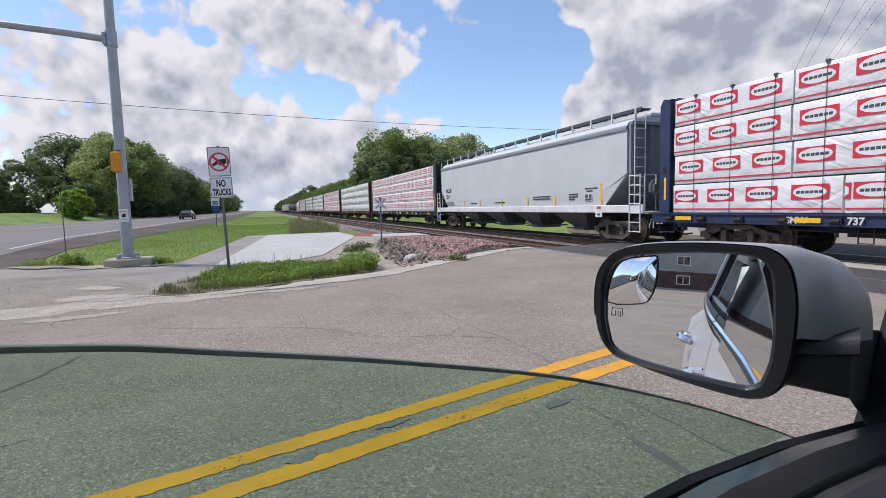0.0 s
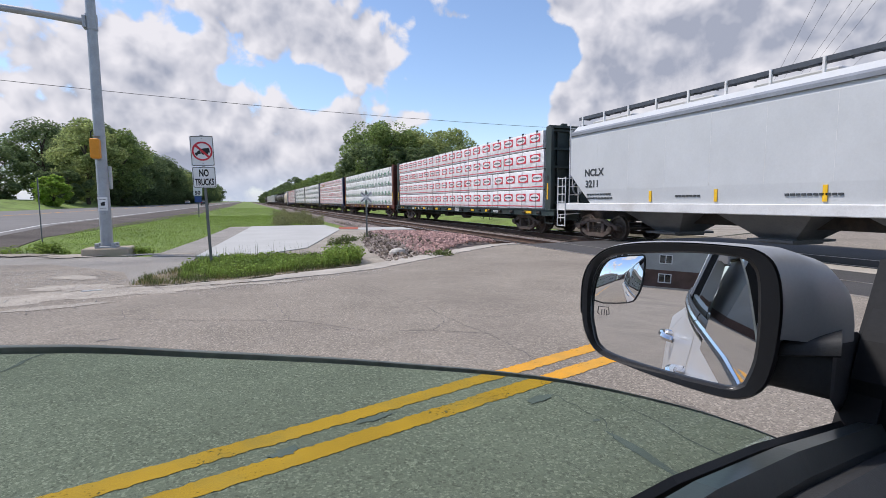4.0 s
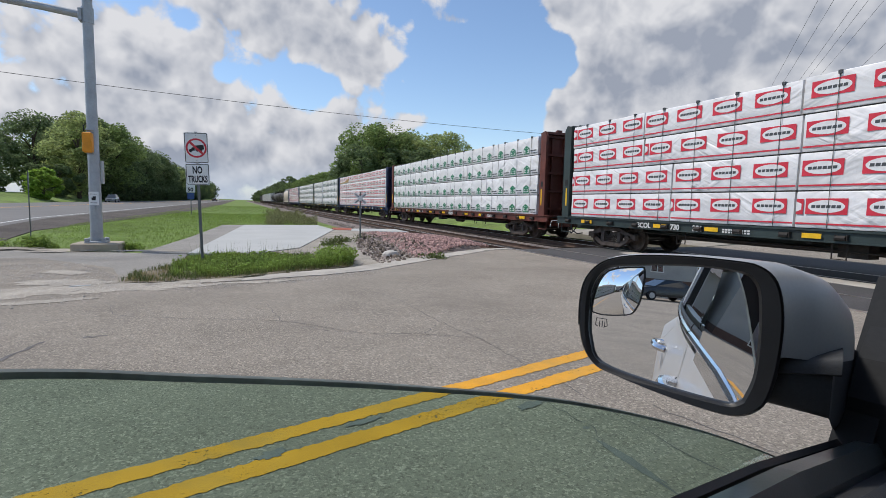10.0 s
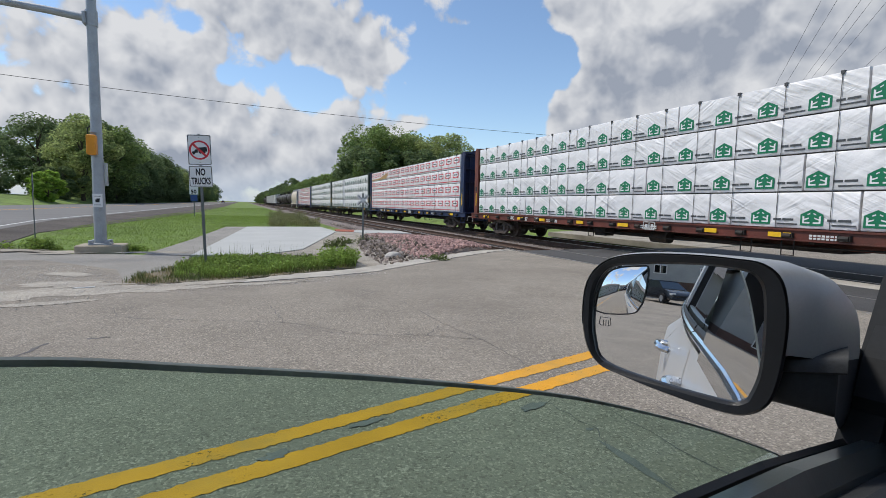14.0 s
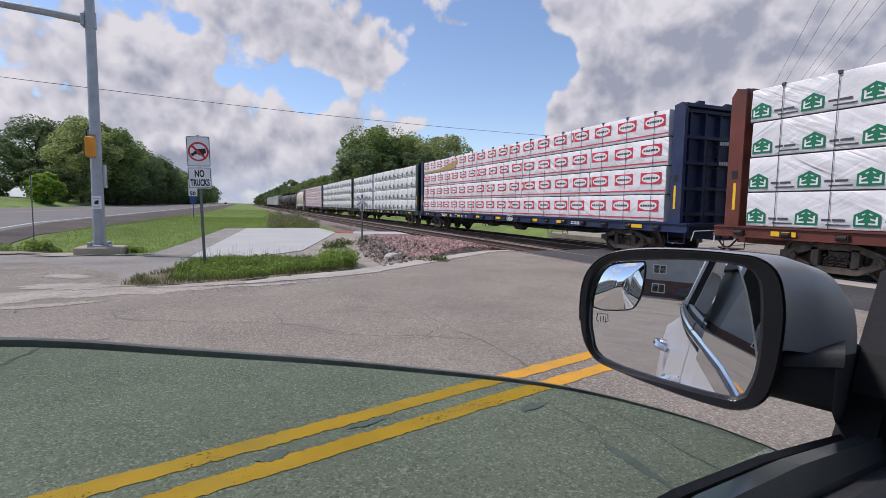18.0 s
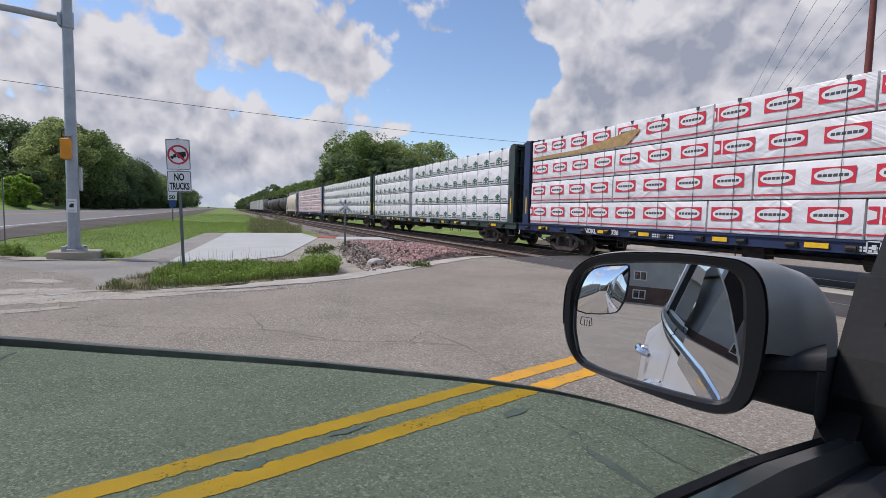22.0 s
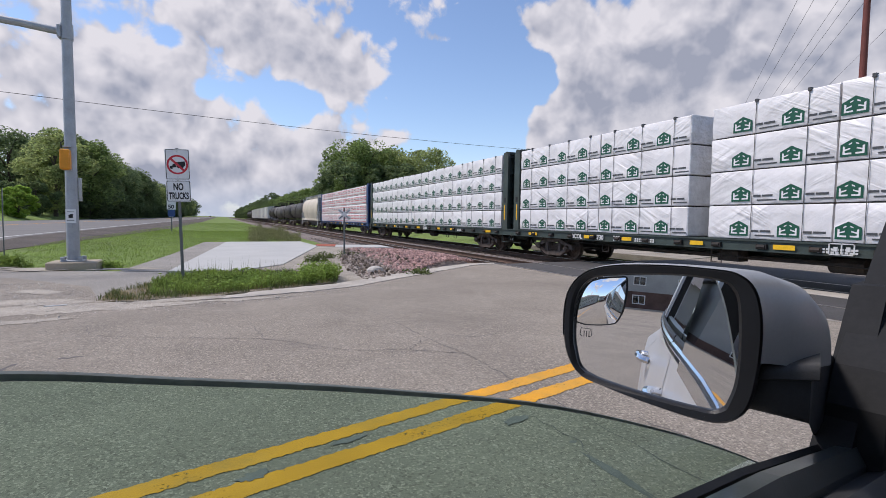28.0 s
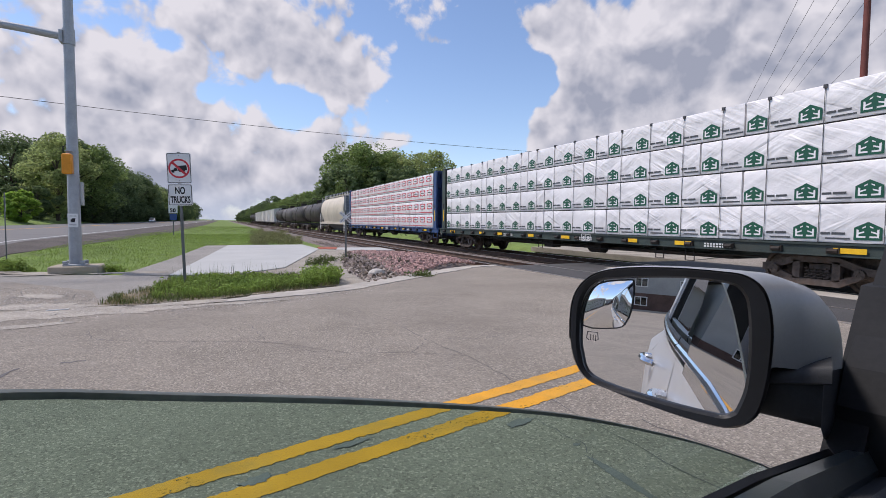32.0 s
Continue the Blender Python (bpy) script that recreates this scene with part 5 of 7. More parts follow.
def build_car():
    car = thing("car", "silver crossover car with its driver window half lowered", "car", m=CAR)
    # body side below the windows: front and rear doors, rear quarter, front wing
    zs = [0.30, 0.42, 0.55, 0.72, 0.90, 1.05, 1.14, 1.20, 1.245]
    for name, s0, s1, mt in (("front_wing", 0.93, 1.9, "car_silver"), ("front_door", -0.42, 0.92, "car_silver"), ("rear_door", -1.52, -0.43, "car_silver"), ("rear_quarter", -3.05, -1.53, "car_silver")):
        n = 10
        sh = Shape()
        ss = [s0 + (s1 - s0) * k / n for k in range(n + 1)]
        grid = []
        for s in ss:
            for z in zs:
                taper = tuck(s, z + 0.05 * (z > 1.1)) + max(0, -2.0 - s) ** 2 * 0.13 + max(0, s - 1.0) ** 2 * 0.1
                zz = z if z < 1.0 else 0.9 + (belt(s) - 0.032 - 0.9) * (z - 0.9) / 0.345
                crease = 0.008 * math.exp(-((zz - 1.10) / 0.03) ** 2)
                grid.append((s, side_w(zz, s) + crease - taper, zz))
        m = len(zs)
        sh.add(grid, [(i * m + j, (i + 1) * m + j, (i + 1) * m + j + 1, i * m + j + 1) for i in range(n) for j in range(m - 1)])
        inner = len(sh.v)
        sh.add([(s, w - 0.05, z) for s, w, z in grid], [(i * m + j, i * m + j + 1, (i + 1) * m + j + 1, (i + 1) * m + j) for i in range(n) for j in range(m - 1)])
        d = part(name, sh, M[mt], car, "", True)
        if "door" in name:
            hs = -0.30 if name == "front_door" else -1.18
            hz = 1.17
            pts = curve_pts([(hs - 0.11, side_w(hz, hs) + 0.005, hz), (hs - 0.09, side_w(hz, hs) + 0.035, hz + 0.005), (hs, side_w(hz, hs) + 0.045, hz + 0.008), (hs + 0.09, side_w(hz, hs) + 0.035, hz + 0.005), (hs + 0.11, side_w(hz, hs) + 0.005, hz)])
            part("door_handle", Shape().tube(pts, 0.014, 8), M["chrome"], d, "chrome pull handle", True)
    # belt mouldings
    for s0, s1 in ((-0.41, 0.76), (-1.51, -0.43), (-2.5, -1.53)):
        p = [(s0 + (s1 - s0) * k / 8) for k in range(9)]
        part("belt_moulding", Shape().tube([(s, 0.2625 - tuck(s), belt(s) - 0.006) for s in p], 0.0105, 8), M["chrome"], car, "bright belt moulding", True)
        for name, prof in (("window_seal", ((0.214, 0.012), (0.224, 0.030), (0.240, 0.028), (0.243, -0.02), (0.214, -0.03))), ("outer_seal", ((0.2515, -0.02), (0.2515, 0.020), (0.2565, 0.024), (0.262, 0.014), (0.263, -0.02)))):
            part(name, Shape().loft([[(s, w - tuck(s), belt(s) + dz) for w, dz in prof] for s in p]), M["seal" if name == "window_seal" else "trim_black"], car)
    # pillars, roof, other panes
    def slab(name, poly, w0, w1, mt, label=""):
        sh = Shape()
        k = len(poly)
        a = [(s, side_w(z, s) - w0, z) for s, z in poly]
        b = [(s, side_w(z, s) - w1, z) for s, z in poly]
        sh.add(a + b, [(i, (i + 1) % k, k + (i + 1) % k, k + i) for i in range(k)] + [tuple(range(k - 1, -1, -1)), tuple(range(k, 2 * k))])
        return part(name, sh, M[mt], car, label)
    part("front_pillar", Shape().prism([(0.729, 1.22), (0.736, 1.303), (0.764, 1.347), (0.833, 1.396), (0.93, 1.47), (1.05, 1.56), (1.20, 1.66), (1.60, 1.66), (1.60, 1.20), (0.74, 1.20)], 0.20, 0.257, "y"), M["pillar_black"], car)
    slab("pillar_seal", [(0.735, 1.235), (0.757, 1.268), (0.835, 1.363), (0.89, 1.432), (0.99, 1.55), (1.02, 1.55), (0.92, 1.432), (0.865, 1.363), (0.787, 1.268), (0.765, 1.235)], 0.10, 0.112, "trim_black")
    slab("pillar_trim", [(0.80, 1.235), (0.815, 1.268), (0.885, 1.363), (0.94, 1.432), (1.05, 1.55), (1.12, 1.55), (1.01, 1.432), (0.955, 1.363), (0.885, 1.268), (0.87, 1.235)], 0.10, 0.125, "trim_soft")
    slab("centre_pillar", [(-0.47, belt(-0.47)), (-0.235, belt(-0.235)), (-0.275, 1.66), (-0.51, 1.66)], 0.012, 0.08, "dark_pane", "glossy black door pillar")
    slab("door_frame", [(-0.225, belt(-0.225)), (-0.16, belt(-0.16)), (-0.20, 1.66), (-0.265, 1.66)], 0.008, 0.08, "trim_black")
    slab("rear_pillar", [(-1.47, belt(-1.47)), (-1.40, belt(-1.40)), (-1.47, 1.66), (-1.54, 1.66)], 0.004, 0.08, "trim_black")
    slab("quarter_pillar", [(-2.9, belt(-2.9)), (-2.2, belt(-2.2)), (-1.48, belt(-1.48)), (-1.55, 1.66), (-2.2, 1.66), (-2.6, 1.66)], -0.006, 0.08, "car_silver")
    for a, b in (((-1.40, -0.48), (-1.47, -0.52)),):
        slab("rear_window", [(a[0], belt(a[0])), (a[1], belt(a[1])), (b[1], 1.655), (b[0], 1.655)], 0.018, 0.022, "dark_pane", "dark tinted side window")
    slab("roof_rail", [(-2.6, 1.64), (-1.6, 1.65), (-0.5, 1.65), (1.2, 1.65), (1.0, 1.70), (-0.5, 1.70), (-1.6, 1.70), (-2.5, 1.70)], -0.005, 0.09, "car_silver")
    part("roof", Shape().prism([(0.75, 0.14), (-0.5, 0.14), (-1.6, 0.04), (-2.6, -0.10), (-2.6, -1.25), (0.75, -1.35)], 1.66, 1.71), M["car_silver"], car)
    part("far_side", Shape().box(-3.0, 1.3, -1.52, -1.45, 0.3, 1.66), M["trim_soft"], car)
    for sx in (-1.95, 1.15):
        for wy in (0.19, -1.4):
            part("wheel", Shape().disc((sx, wy, 0.34), (0, 1, 0), 0.34, 0.22, 24), M["trim_soft"], car, "black rubber tyre")
    part("tailgate", Shape().box(-3.05, -3.0, -1.40, -0.05, 0.4, 1.66), M["car_silver"], car)
    part("cabin_floor", Shape().box(-3.0, 1.9, -1.45, 0.2, 0.28, 0.33), M["trim_soft"], car)
    # inner door top and the end of the instrument panel
    p = [-0.6 + 1.5 * k / 10 for k in range(11)]
    part("door_panel", Shape().loft([[(s, 0.214, belt(s) + 0.004), (s, 0.195, belt(s) + 0.012), (s, 0.165, belt(s) - 0.01), (s, 0.14, belt(s) - 0.10), (s, 0.15, 0.8), (s, 0.214, 0.8)] for s in p]), M["trim_soft"], car, "black moulded door panel", True)
    dash = []
    for s, r in ((0.55, 0.02), (0.57, 0.05), (0.62, 0.075), (0.75, 0.09), (1.2, 0.10)):
        dash.append([(s, -1.2, 1.24 + r - 0.3), (s, -1.2, 1.20 + r), (s, 0.05, 1.215 + r), (s, 0.15, 1.195 + r), (s, 0.175, 1.15 + r), (s, 0.175, 0.9)])
    part("instrument_panel", Shape().loft(dash), M["trim_soft"], car, "black soft instrument panel", True)
    # half lowered pane
    top = curve_pts([(-0.60, 1.475), (-0.25, 1.495), (-0.10, 1.492), (-0.03, 1.484), (0.015, 1.474), (0.086, 1.456), (0.192, 1.425), (0.315, 1.379), (0.41, 1.339), (0.50, 1.298), (0.622, 1.234), (0.66, 1.20)], 5)
    # the pane leans in with the cabin; its edge is set where the driver sees it
    eye = Vector((-0.016, 0.088, 1.521))
    pane_w = lambda z: 0.2385 - (z - 1.44) * LEAN
    leaned = []
    for s, z in top:
        d = Vector((s, 0.2485, z)) - eye
        k = (0.2385 - (eye.z - 1.44) * LEAN - eye.y) / (d.y + d.z * LEAN)
        p = eye + d * k
        leaned.append((p.x, p.z))
    top = [q for q in leaned if q[0] > -0.20 and q[1] > belt(q[0]) - 0.035]
    g = Shape()
    poly = top + [(s, belt(s) - 0.04) for s, z in top[::-1]]
    k = len(poly)
    g.add([(s, pane_w(z), z) for s, z in poly], [tuple(range(k))])
    pane = part("window_pane", g, M["pane"], car, "green-tinted half lowered window pane")
    pane.visible_shadow = False
    if pane.data.polygons[0].normal.y > 0:      # the coated face looks into the cabin
        pane.data.flip_normals()
    part("pane_edge", Shape().loft([[(s, pane_w(z) + dw, z + dz) for dw, dz in ((-0.0010, -0.0013), (-0.0010, 0.0003), (0.0016, 0.0003), (0.0016, -0.0013))] for s, z in top]), M["pane_rim"], pane, "dark ground edge of the pane")

    # door mirror
    c = Vector((0.4812, 0.4379, 1.3894))
    R, UP = Vector((0.27138, -0.96247, 0)), Vector((0.05263, 0.01484, 0.9985))
    NM = Vector((-0.96103, -0.27098, 0.05468))
    at = lambda r, h, d=0.0: tuple(c + R * r + UP * h + NM * d)
    rim = closed_pts([(-0.0224, 0.004), (-0.0195, 0.0459), (-0.0004, 0.0716), (0.0317, 0.0828), (0.0852, 0.0869), (0.1333, 0.086), (0.158, 0.0825), (0.1741, 0.0673), (0.1809, 0.035), (0.1804, -0.004), (0.1759, -0.0386), (0.1678, -0.0588), (0.1492, -0.0714), (0.1182, -0.0721), (0.0665, -0.0653), (0.0283, -0.0579), (0.001, -0.0504), (-0.0158, -0.0296)])
    gl = closed_pts([(-0.0097, 0.0059), (-0.0079, 0.0403), (0.0069, 0.0635), (0.0388, 0.0704), (0.0972, 0.0751), (0.1393, 0.0727), (0.1521, 0.0648), (0.1576, 0.0485), (0.1598, 0.009), (0.1583, -0.0256), (0.1525, -0.0472), (0.1481, -0.0545), (0.1331, -0.0597), (0.0658, -0.0558), (0.0075, -0.0456), (-0.0065, -0.021)])
    mid = (0.08, 0.01)
    def grow(poly, k, dr=0.0, dh=0.0):
        return [(mid[0] + (r - mid[0]) * k + dr, mid[1] + (h - mid[1]) * k + dh) for r, h in poly]
    GN = Vector((-0.96284, -0.26160, 0.06714))      # the glass is tilted a little in its housing
    def seat(r, h, d=0.0):
        p = Vector(at(r, h))
        return tuple(p + NM * ((Vector(at(mid[0], mid[1], -0.006)) - p).dot(GN) / NM.dot(GN)) + GN * d)
    hs = Shape()
    gl2 = [gl[int(i * len(gl) / len(rim))] for i in range(len(rim))]
    rings = [[at(r, h, -0.012) for r, h in grow(gl2, 1.03)], [at(r, h, -0.001) for r, h in grow(gl2, 1.015)], [at(r, h, 0.003) for r, h in grow(gl2, 1.05)], [at(r, h, 0.004) for r, h in grow(rim, 0.975)], [at(r, h, 0.0) for r, h in grow(rim, 1.0)],
             [at(r, h, -0.020) for r, h in grow(rim, 1.0)], [at(r, h, -0.05) for r, h in grow(rim, 0.98, 0.012)], [at(r, h, -0.085) for r, h in grow(rim, 0.82, 0.02)], [at(r, h, -0.11) for r, h in grow(rim, 0.5, 0.03)]]
    hs.loft(rings, True)
    house = part("mirror_housing", hs, M["trim_black"], car, "black mirror housing", True)
    part("mirror_glass", Shape().add([seat(r, h) for r, h in grow(gl, 1.03)], [tuple(range(len(gl)))]), M["mirror_glass"], house, "flat mirror glass")
    # small convex blind-spot mirror in the upper outer corner
    bl = [(-0.0085, 0.0115), (0.031, 0.0135), (0.0415, 0.0225), (0.0465, 0.0395), (0.0478, 0.0665), (0.040, 0.0695), (0.0075, 0.0625), (-0.0072, 0.040)]
    ccx, ccy = 0.02, 0.04
    sh = Shape()
    lay = [[seat(ccx + (r - ccx) * k, ccy + (h - ccy) * k, 0.0012 + 0.0035 * (1 - k * k)) for r, h in closed_pts(bl, 3)] for k in (1.0, 0.85, 0.7, 0.5, 0.3, 0.1)]
    sh.loft(lay, True)
    part("blind_spot_mirror", sh, M["mirror_glass"], house, "convex blind-spot mirror", True)
    ed = closed_pts(bl, 3)
    part("blind_spot_rim", Shape().tube([seat(r, h, 0.0014) for r, h in ed + [ed[0]]], 0.0009, 5), M["trim_black"], house)
    ic = Shape()
    for a, b in (((-0.007, 0.005), (0.005, 0.005)), ((0.005, 0.005), (0.006, -0.003)), ((0.006, -0.003), (0.002, -0.005)), ((-0.005, -0.005), (-0.008, -0.003)), ((-0.008, -0.003), (-0.007, 0.005)), ((-0.003, 0.002), (-0.003, -0.005)), ((0.0, 0.002), (0.0, -0.005)), ((0.003, 0.002), (0.003, -0.005))):
        ic.tube([seat(a[0] + 0.004, a[1], 0.0004), seat(b[0] + 0.004, b[1], 0.0004)], 0.00038, 4)
    part("heater_icon", ic, M["trim_black"], house)
    # painted cover over the upper and inner part of the housing
    up = [p for p in rim if p[1] > -0.012]
    up.sort(key=lambda p: math.atan2(p[1] - mid[1] + 0.05, p[0] - mid[0]))
    cov = Shape()
    rings = []
    for d, k, dr, dh in ((0.003, 1.000, 0, 0), (-0.004, 1.02, 0.002, 0.0), (-0.022, 1.04, 0.019, -0.002), (-0.045, 1.03, 0.043, -0.010), (-0.07, 0.97, 0.060, -0.022), (-0.095, 0.82, 0.066, -0.034), (-0.115, 0.55, 0.06, -0.04), (-0.125, 0.3, 0.05, -0.04)):
        ring = []
        for r, h in grow(up, k, dr, dh):
            ring.append(at(r, max(h, -0.008), d))
        rings.append(ring)
    n = len(rings[0])
    cov.add([p for q in rings for p in q], [(i * n + k, i * n + k + 1, (i + 1) * n + k + 1, (i + 1) * n + k) for i in range(len(rings) - 1) for k in range(n - 1)])
    part("mirror_cover", cov, M["car_grey"], house, "silver-grey painted mirror cover", True)
    # arm to the door
    arm = Shape()
    a0 = [at(0.17, -0.012, -0.02), at(0.17, -0.060, -0.02), at(0.17, -0.060, -0.09), at(0.17, -0.012, -0.09)]
    a1 = [at(0.222, -0.002, -0.03), at(0.222, -0.066, -0.03), at(0.222, -0.066, -0.10), at(0.222, -0.002, -0.10)]
    a2 = [(0.705, 0.262, 1.355), (0.700, 0.262, 1.262), (0.79, 0.262, 1.262), (0.79, 0.262, 1.355)]
    def soft(q):
        """A rounded outline inside four corners."""
        q = [Vector(p) for p in q]
        out = []
        for k in range(20):
            a = 2 * math.pi * k / 20
            u_, v_ = [math.copysign(abs(c_) ** 0.45, c_) * 0.5 + 0.5 for c_ in (math.cos(a), math.sin(a))]
            out.append(tuple(q[0].lerp(q[3], u_).lerp(q[1].lerp(q[2], u_), v_)))
        return out
    def mix(a, b, t):
        return [tuple(Vector(p).lerp(Vector(r), t)) for p, r in zip(a, b)]
    arm.loft([soft(a0), soft(mix(a0, a1, 0.5)), soft(a1), soft(mix(a1, a2, 0.5)), soft(a2)])
    part("mirror_arm", arm, M["trim_soft"], house, "black textured mirror arm", True)
    cap = Shape().loft([soft(q) for q in [[at(0.178, -0.010, -0.016), at(0.178, -0.026, -0.014), at(0.178, -0.02, -0.09), at(0.178, 0.0, -0.08)], [at(0.228, 0.004, -0.022), at(0.228, -0.020, -0.018), at(0.228, -0.01, -0.1), at(0.228, 0.012, -0.09)], [(0.70, 0.270, 1.372), (0.69, 0.272, 1.342), (0.78, 0.27, 1.342), (0.78, 0.27, 1.372)]]])
    part("arm_cap", cap, M["trim_soft"], house, "black cap on the mirror arm", True)
    part("door_sail", Shape().prism([(0.70, 1.245), (0.715, 1.262), (0.79, 1.355), (0.86, 1.44), (0.93, 1.44), (0.93, 1.245)], 0.225, 0.264, "y"), M["pillar_black"], car)
    return car


build_car()


# ---- signs, poles, wires ----
use("galvanised", (0.36, 0.38, 0.40), 0.5, metal=0.35, var=0.12, scale=3, fine=30, bump=0.08)
use("post_steel", (0.16, 0.17, 0.165), 0.6, metal=0.3, var=0.2, scale=4, fine=40, bump=0.1)
use("sign_white", (0.74, 0.74, 0.73), 0.45, var=0.05, scale=4, fine=30, bump=0.03, stain=0.1)
use("sign_back", (0.42, 0.43, 0.44), 0.45, metal=0.5, var=0.1, bump=0.05)
use("sign_red", (0.55, 0.03, 0.045), 0.45, var=0.05, bump=0.02)
use("sign_black", (0.012, 0.012, 0.013), 0.5, var=0.05, bump=0.02)
use("sign_blue", (0.03, 0.07, 0.22), 0.5, var=0.1, bump=0.02)
use("signal_orange", (0.70, 0.27, 0.015), 0.5, var=0.08, scale=4, fine=30, bump=0.05)
use("base_concrete", (0.40, 0.34, 0.26), 0.9, var=0.15, scale=2, fine=40, bump=0.4, stain=0.3)
use("pole_red", (0.16, 0.045, 0.035), 0.7, var=0.2, scale=1, fine=20, bump=0.1)
use("wire", (0.03, 0.03, 0.033), 0.6, var=0.1, bump=0.0)
use("crack_tar", (0.125, 0.115, 0.11), 0.8, var=0.3, scale=3, fine=40, bump=0.1)
use("patch_tar", (0.165, 0.157, 0.152), 0.85, var=0.2, scale=3, fine=60, bump=0.4, bdist=0.004)


def turned(x, y, z, deg):
    return pose(x, y, z, 0, 0, deg)


def no_trucks_sign():
    t = thing("road_sign", "no-trucks sign with a plaque on a leaning steel post", "road sign", m=Matrix.Translation((-0.85, 12.62, 0)) @ Matrix.Rotation(radians(-6), 4, "Z") @ Matrix.Rotation(radians(-1.6), 4, "Y"))
    s = Shape()
    for a, b in (((-0.03, 0), (0.03, 0.006)), ((-0.03, 0), (-0.024, 0.03)), ((0.024, 0), (0.03, 0.03))):
        s.box(a[0], b[0], a[1], b[1], -0.3, 3.02)
    part("post", s, M["post_steel"], t)
    for name, z0, z1 in (("symbol_plate", 2.325, 3.00), ("plaque", 1.835, 2.310)):
        poly = closed_round(-0.245, 0.245, z0, z1, 0.035)
        pl = part(name, Shape().prism(poly, -0.010, -0.005, "y"), M["sign_white"], t)
        part("border", Shape().loft([[(x, -0.0105, z) for x, z in closed_round(-0.235, 0.235, z0 + 0.010, z1 - 0.010, 0.03)], [(x, -0.0105, z) for x, z in closed_round(-0.223, 0.223, z0 + 0.022, z1 - 0.022, 0.022)]], False), M["sign_black"], pl)
        if name == "symbol_plate":
            c = (z0 + z1) / 2 - 0.005
            part("red_ring", Shape().disc((0, -0.0115, c), (0, 1, 0), 0.215, 0.003, 40, 0.176), M["sign_red"], pl)
            bar = Shape().add([(x, -0.0135, z) for x, z in ((-0.152, c + 0.118), (-0.118, c + 0.152), (0.152, c - 0.118), (0.118, c - 0.152))], [(0, 1, 2, 3)])
            part("slash", bar, M["sign_red"], pl)
            tr = Shape()
            for poly in ([(-0.02, -0.055), (0.16, -0.03), (0.15, 0.075), (-0.025, 0.055)], [(-0.155, -0.075), (-0.03, -0.057), (-0.035, 0.02), (-0.09, 0.013), (-0.105, -0.025), (-0.155, -0.035)]):
                tr.add([(x, -0.0120, c + z) for x, z in poly], [tuple(range(len(poly)))])
            for x, z in ((-0.12, -0.075), (0.02, -0.056), (0.10, -0.045)):
                tr.add([(x + 0.026 * math.cos(a * 0.785), -0.0120, c + z + 0.026 * math.sin(a * 0.785)) for a in range(8)], [tuple(range(8))])
            part("truck_symbol", tr, M["sign_black"], pl)
            part("bolt", Shape().disc((0, -0.014, z1 - 0.06), (0, 1, 0), 0.012, 0.006, 8).disc((0, -0.014, z0 + 0.06), (0, 1, 0), 0.012, 0.006, 8), M["sign_back"], pl)
        else:
            for txt, z, size, st in (("NO", z0 + 0.262, 0.215, 0.88), ("TRUCKS", z0 + 0.062, 0.205, 0.80)):
                me = words(txt, size, 0.001)
                xs = [v.co.x for v in me.vertices]
                mid = (min(xs) + max(xs)) / 2
                want = 0.20 if txt == "NO" else 0.40
                k = want / (max(xs) - min(xs))
                me.transform(Matrix.Translation((0, -0.0115, z)) @ Matrix.Rotation(radians(90), 4, "X") @ Matrix.Diagonal((k, 1.0, 1, 1)) @ Matrix.Translation((-mid, 0, 0)))
                me.materials.clear()
                me.materials.append(M["sign_black"])
                part("lettering", me, None, pl)


def closed_round(x0, x1, z0, z1, r, n=4):
    out = []
    for cx, cz, a0 in ((x1 - r, z1 - r, 0), (x0 + r, z1 - r, 90), (x0 + r, z0 + r, 180), (x1 - r, z0 + r, 270)):
        out += [(cx + r * math.cos(radians(a0 + 90 * k / n)), cz + r * math.sin(radians(a0 + 90 * k / n))) for k in range(n + 1)]
    return out


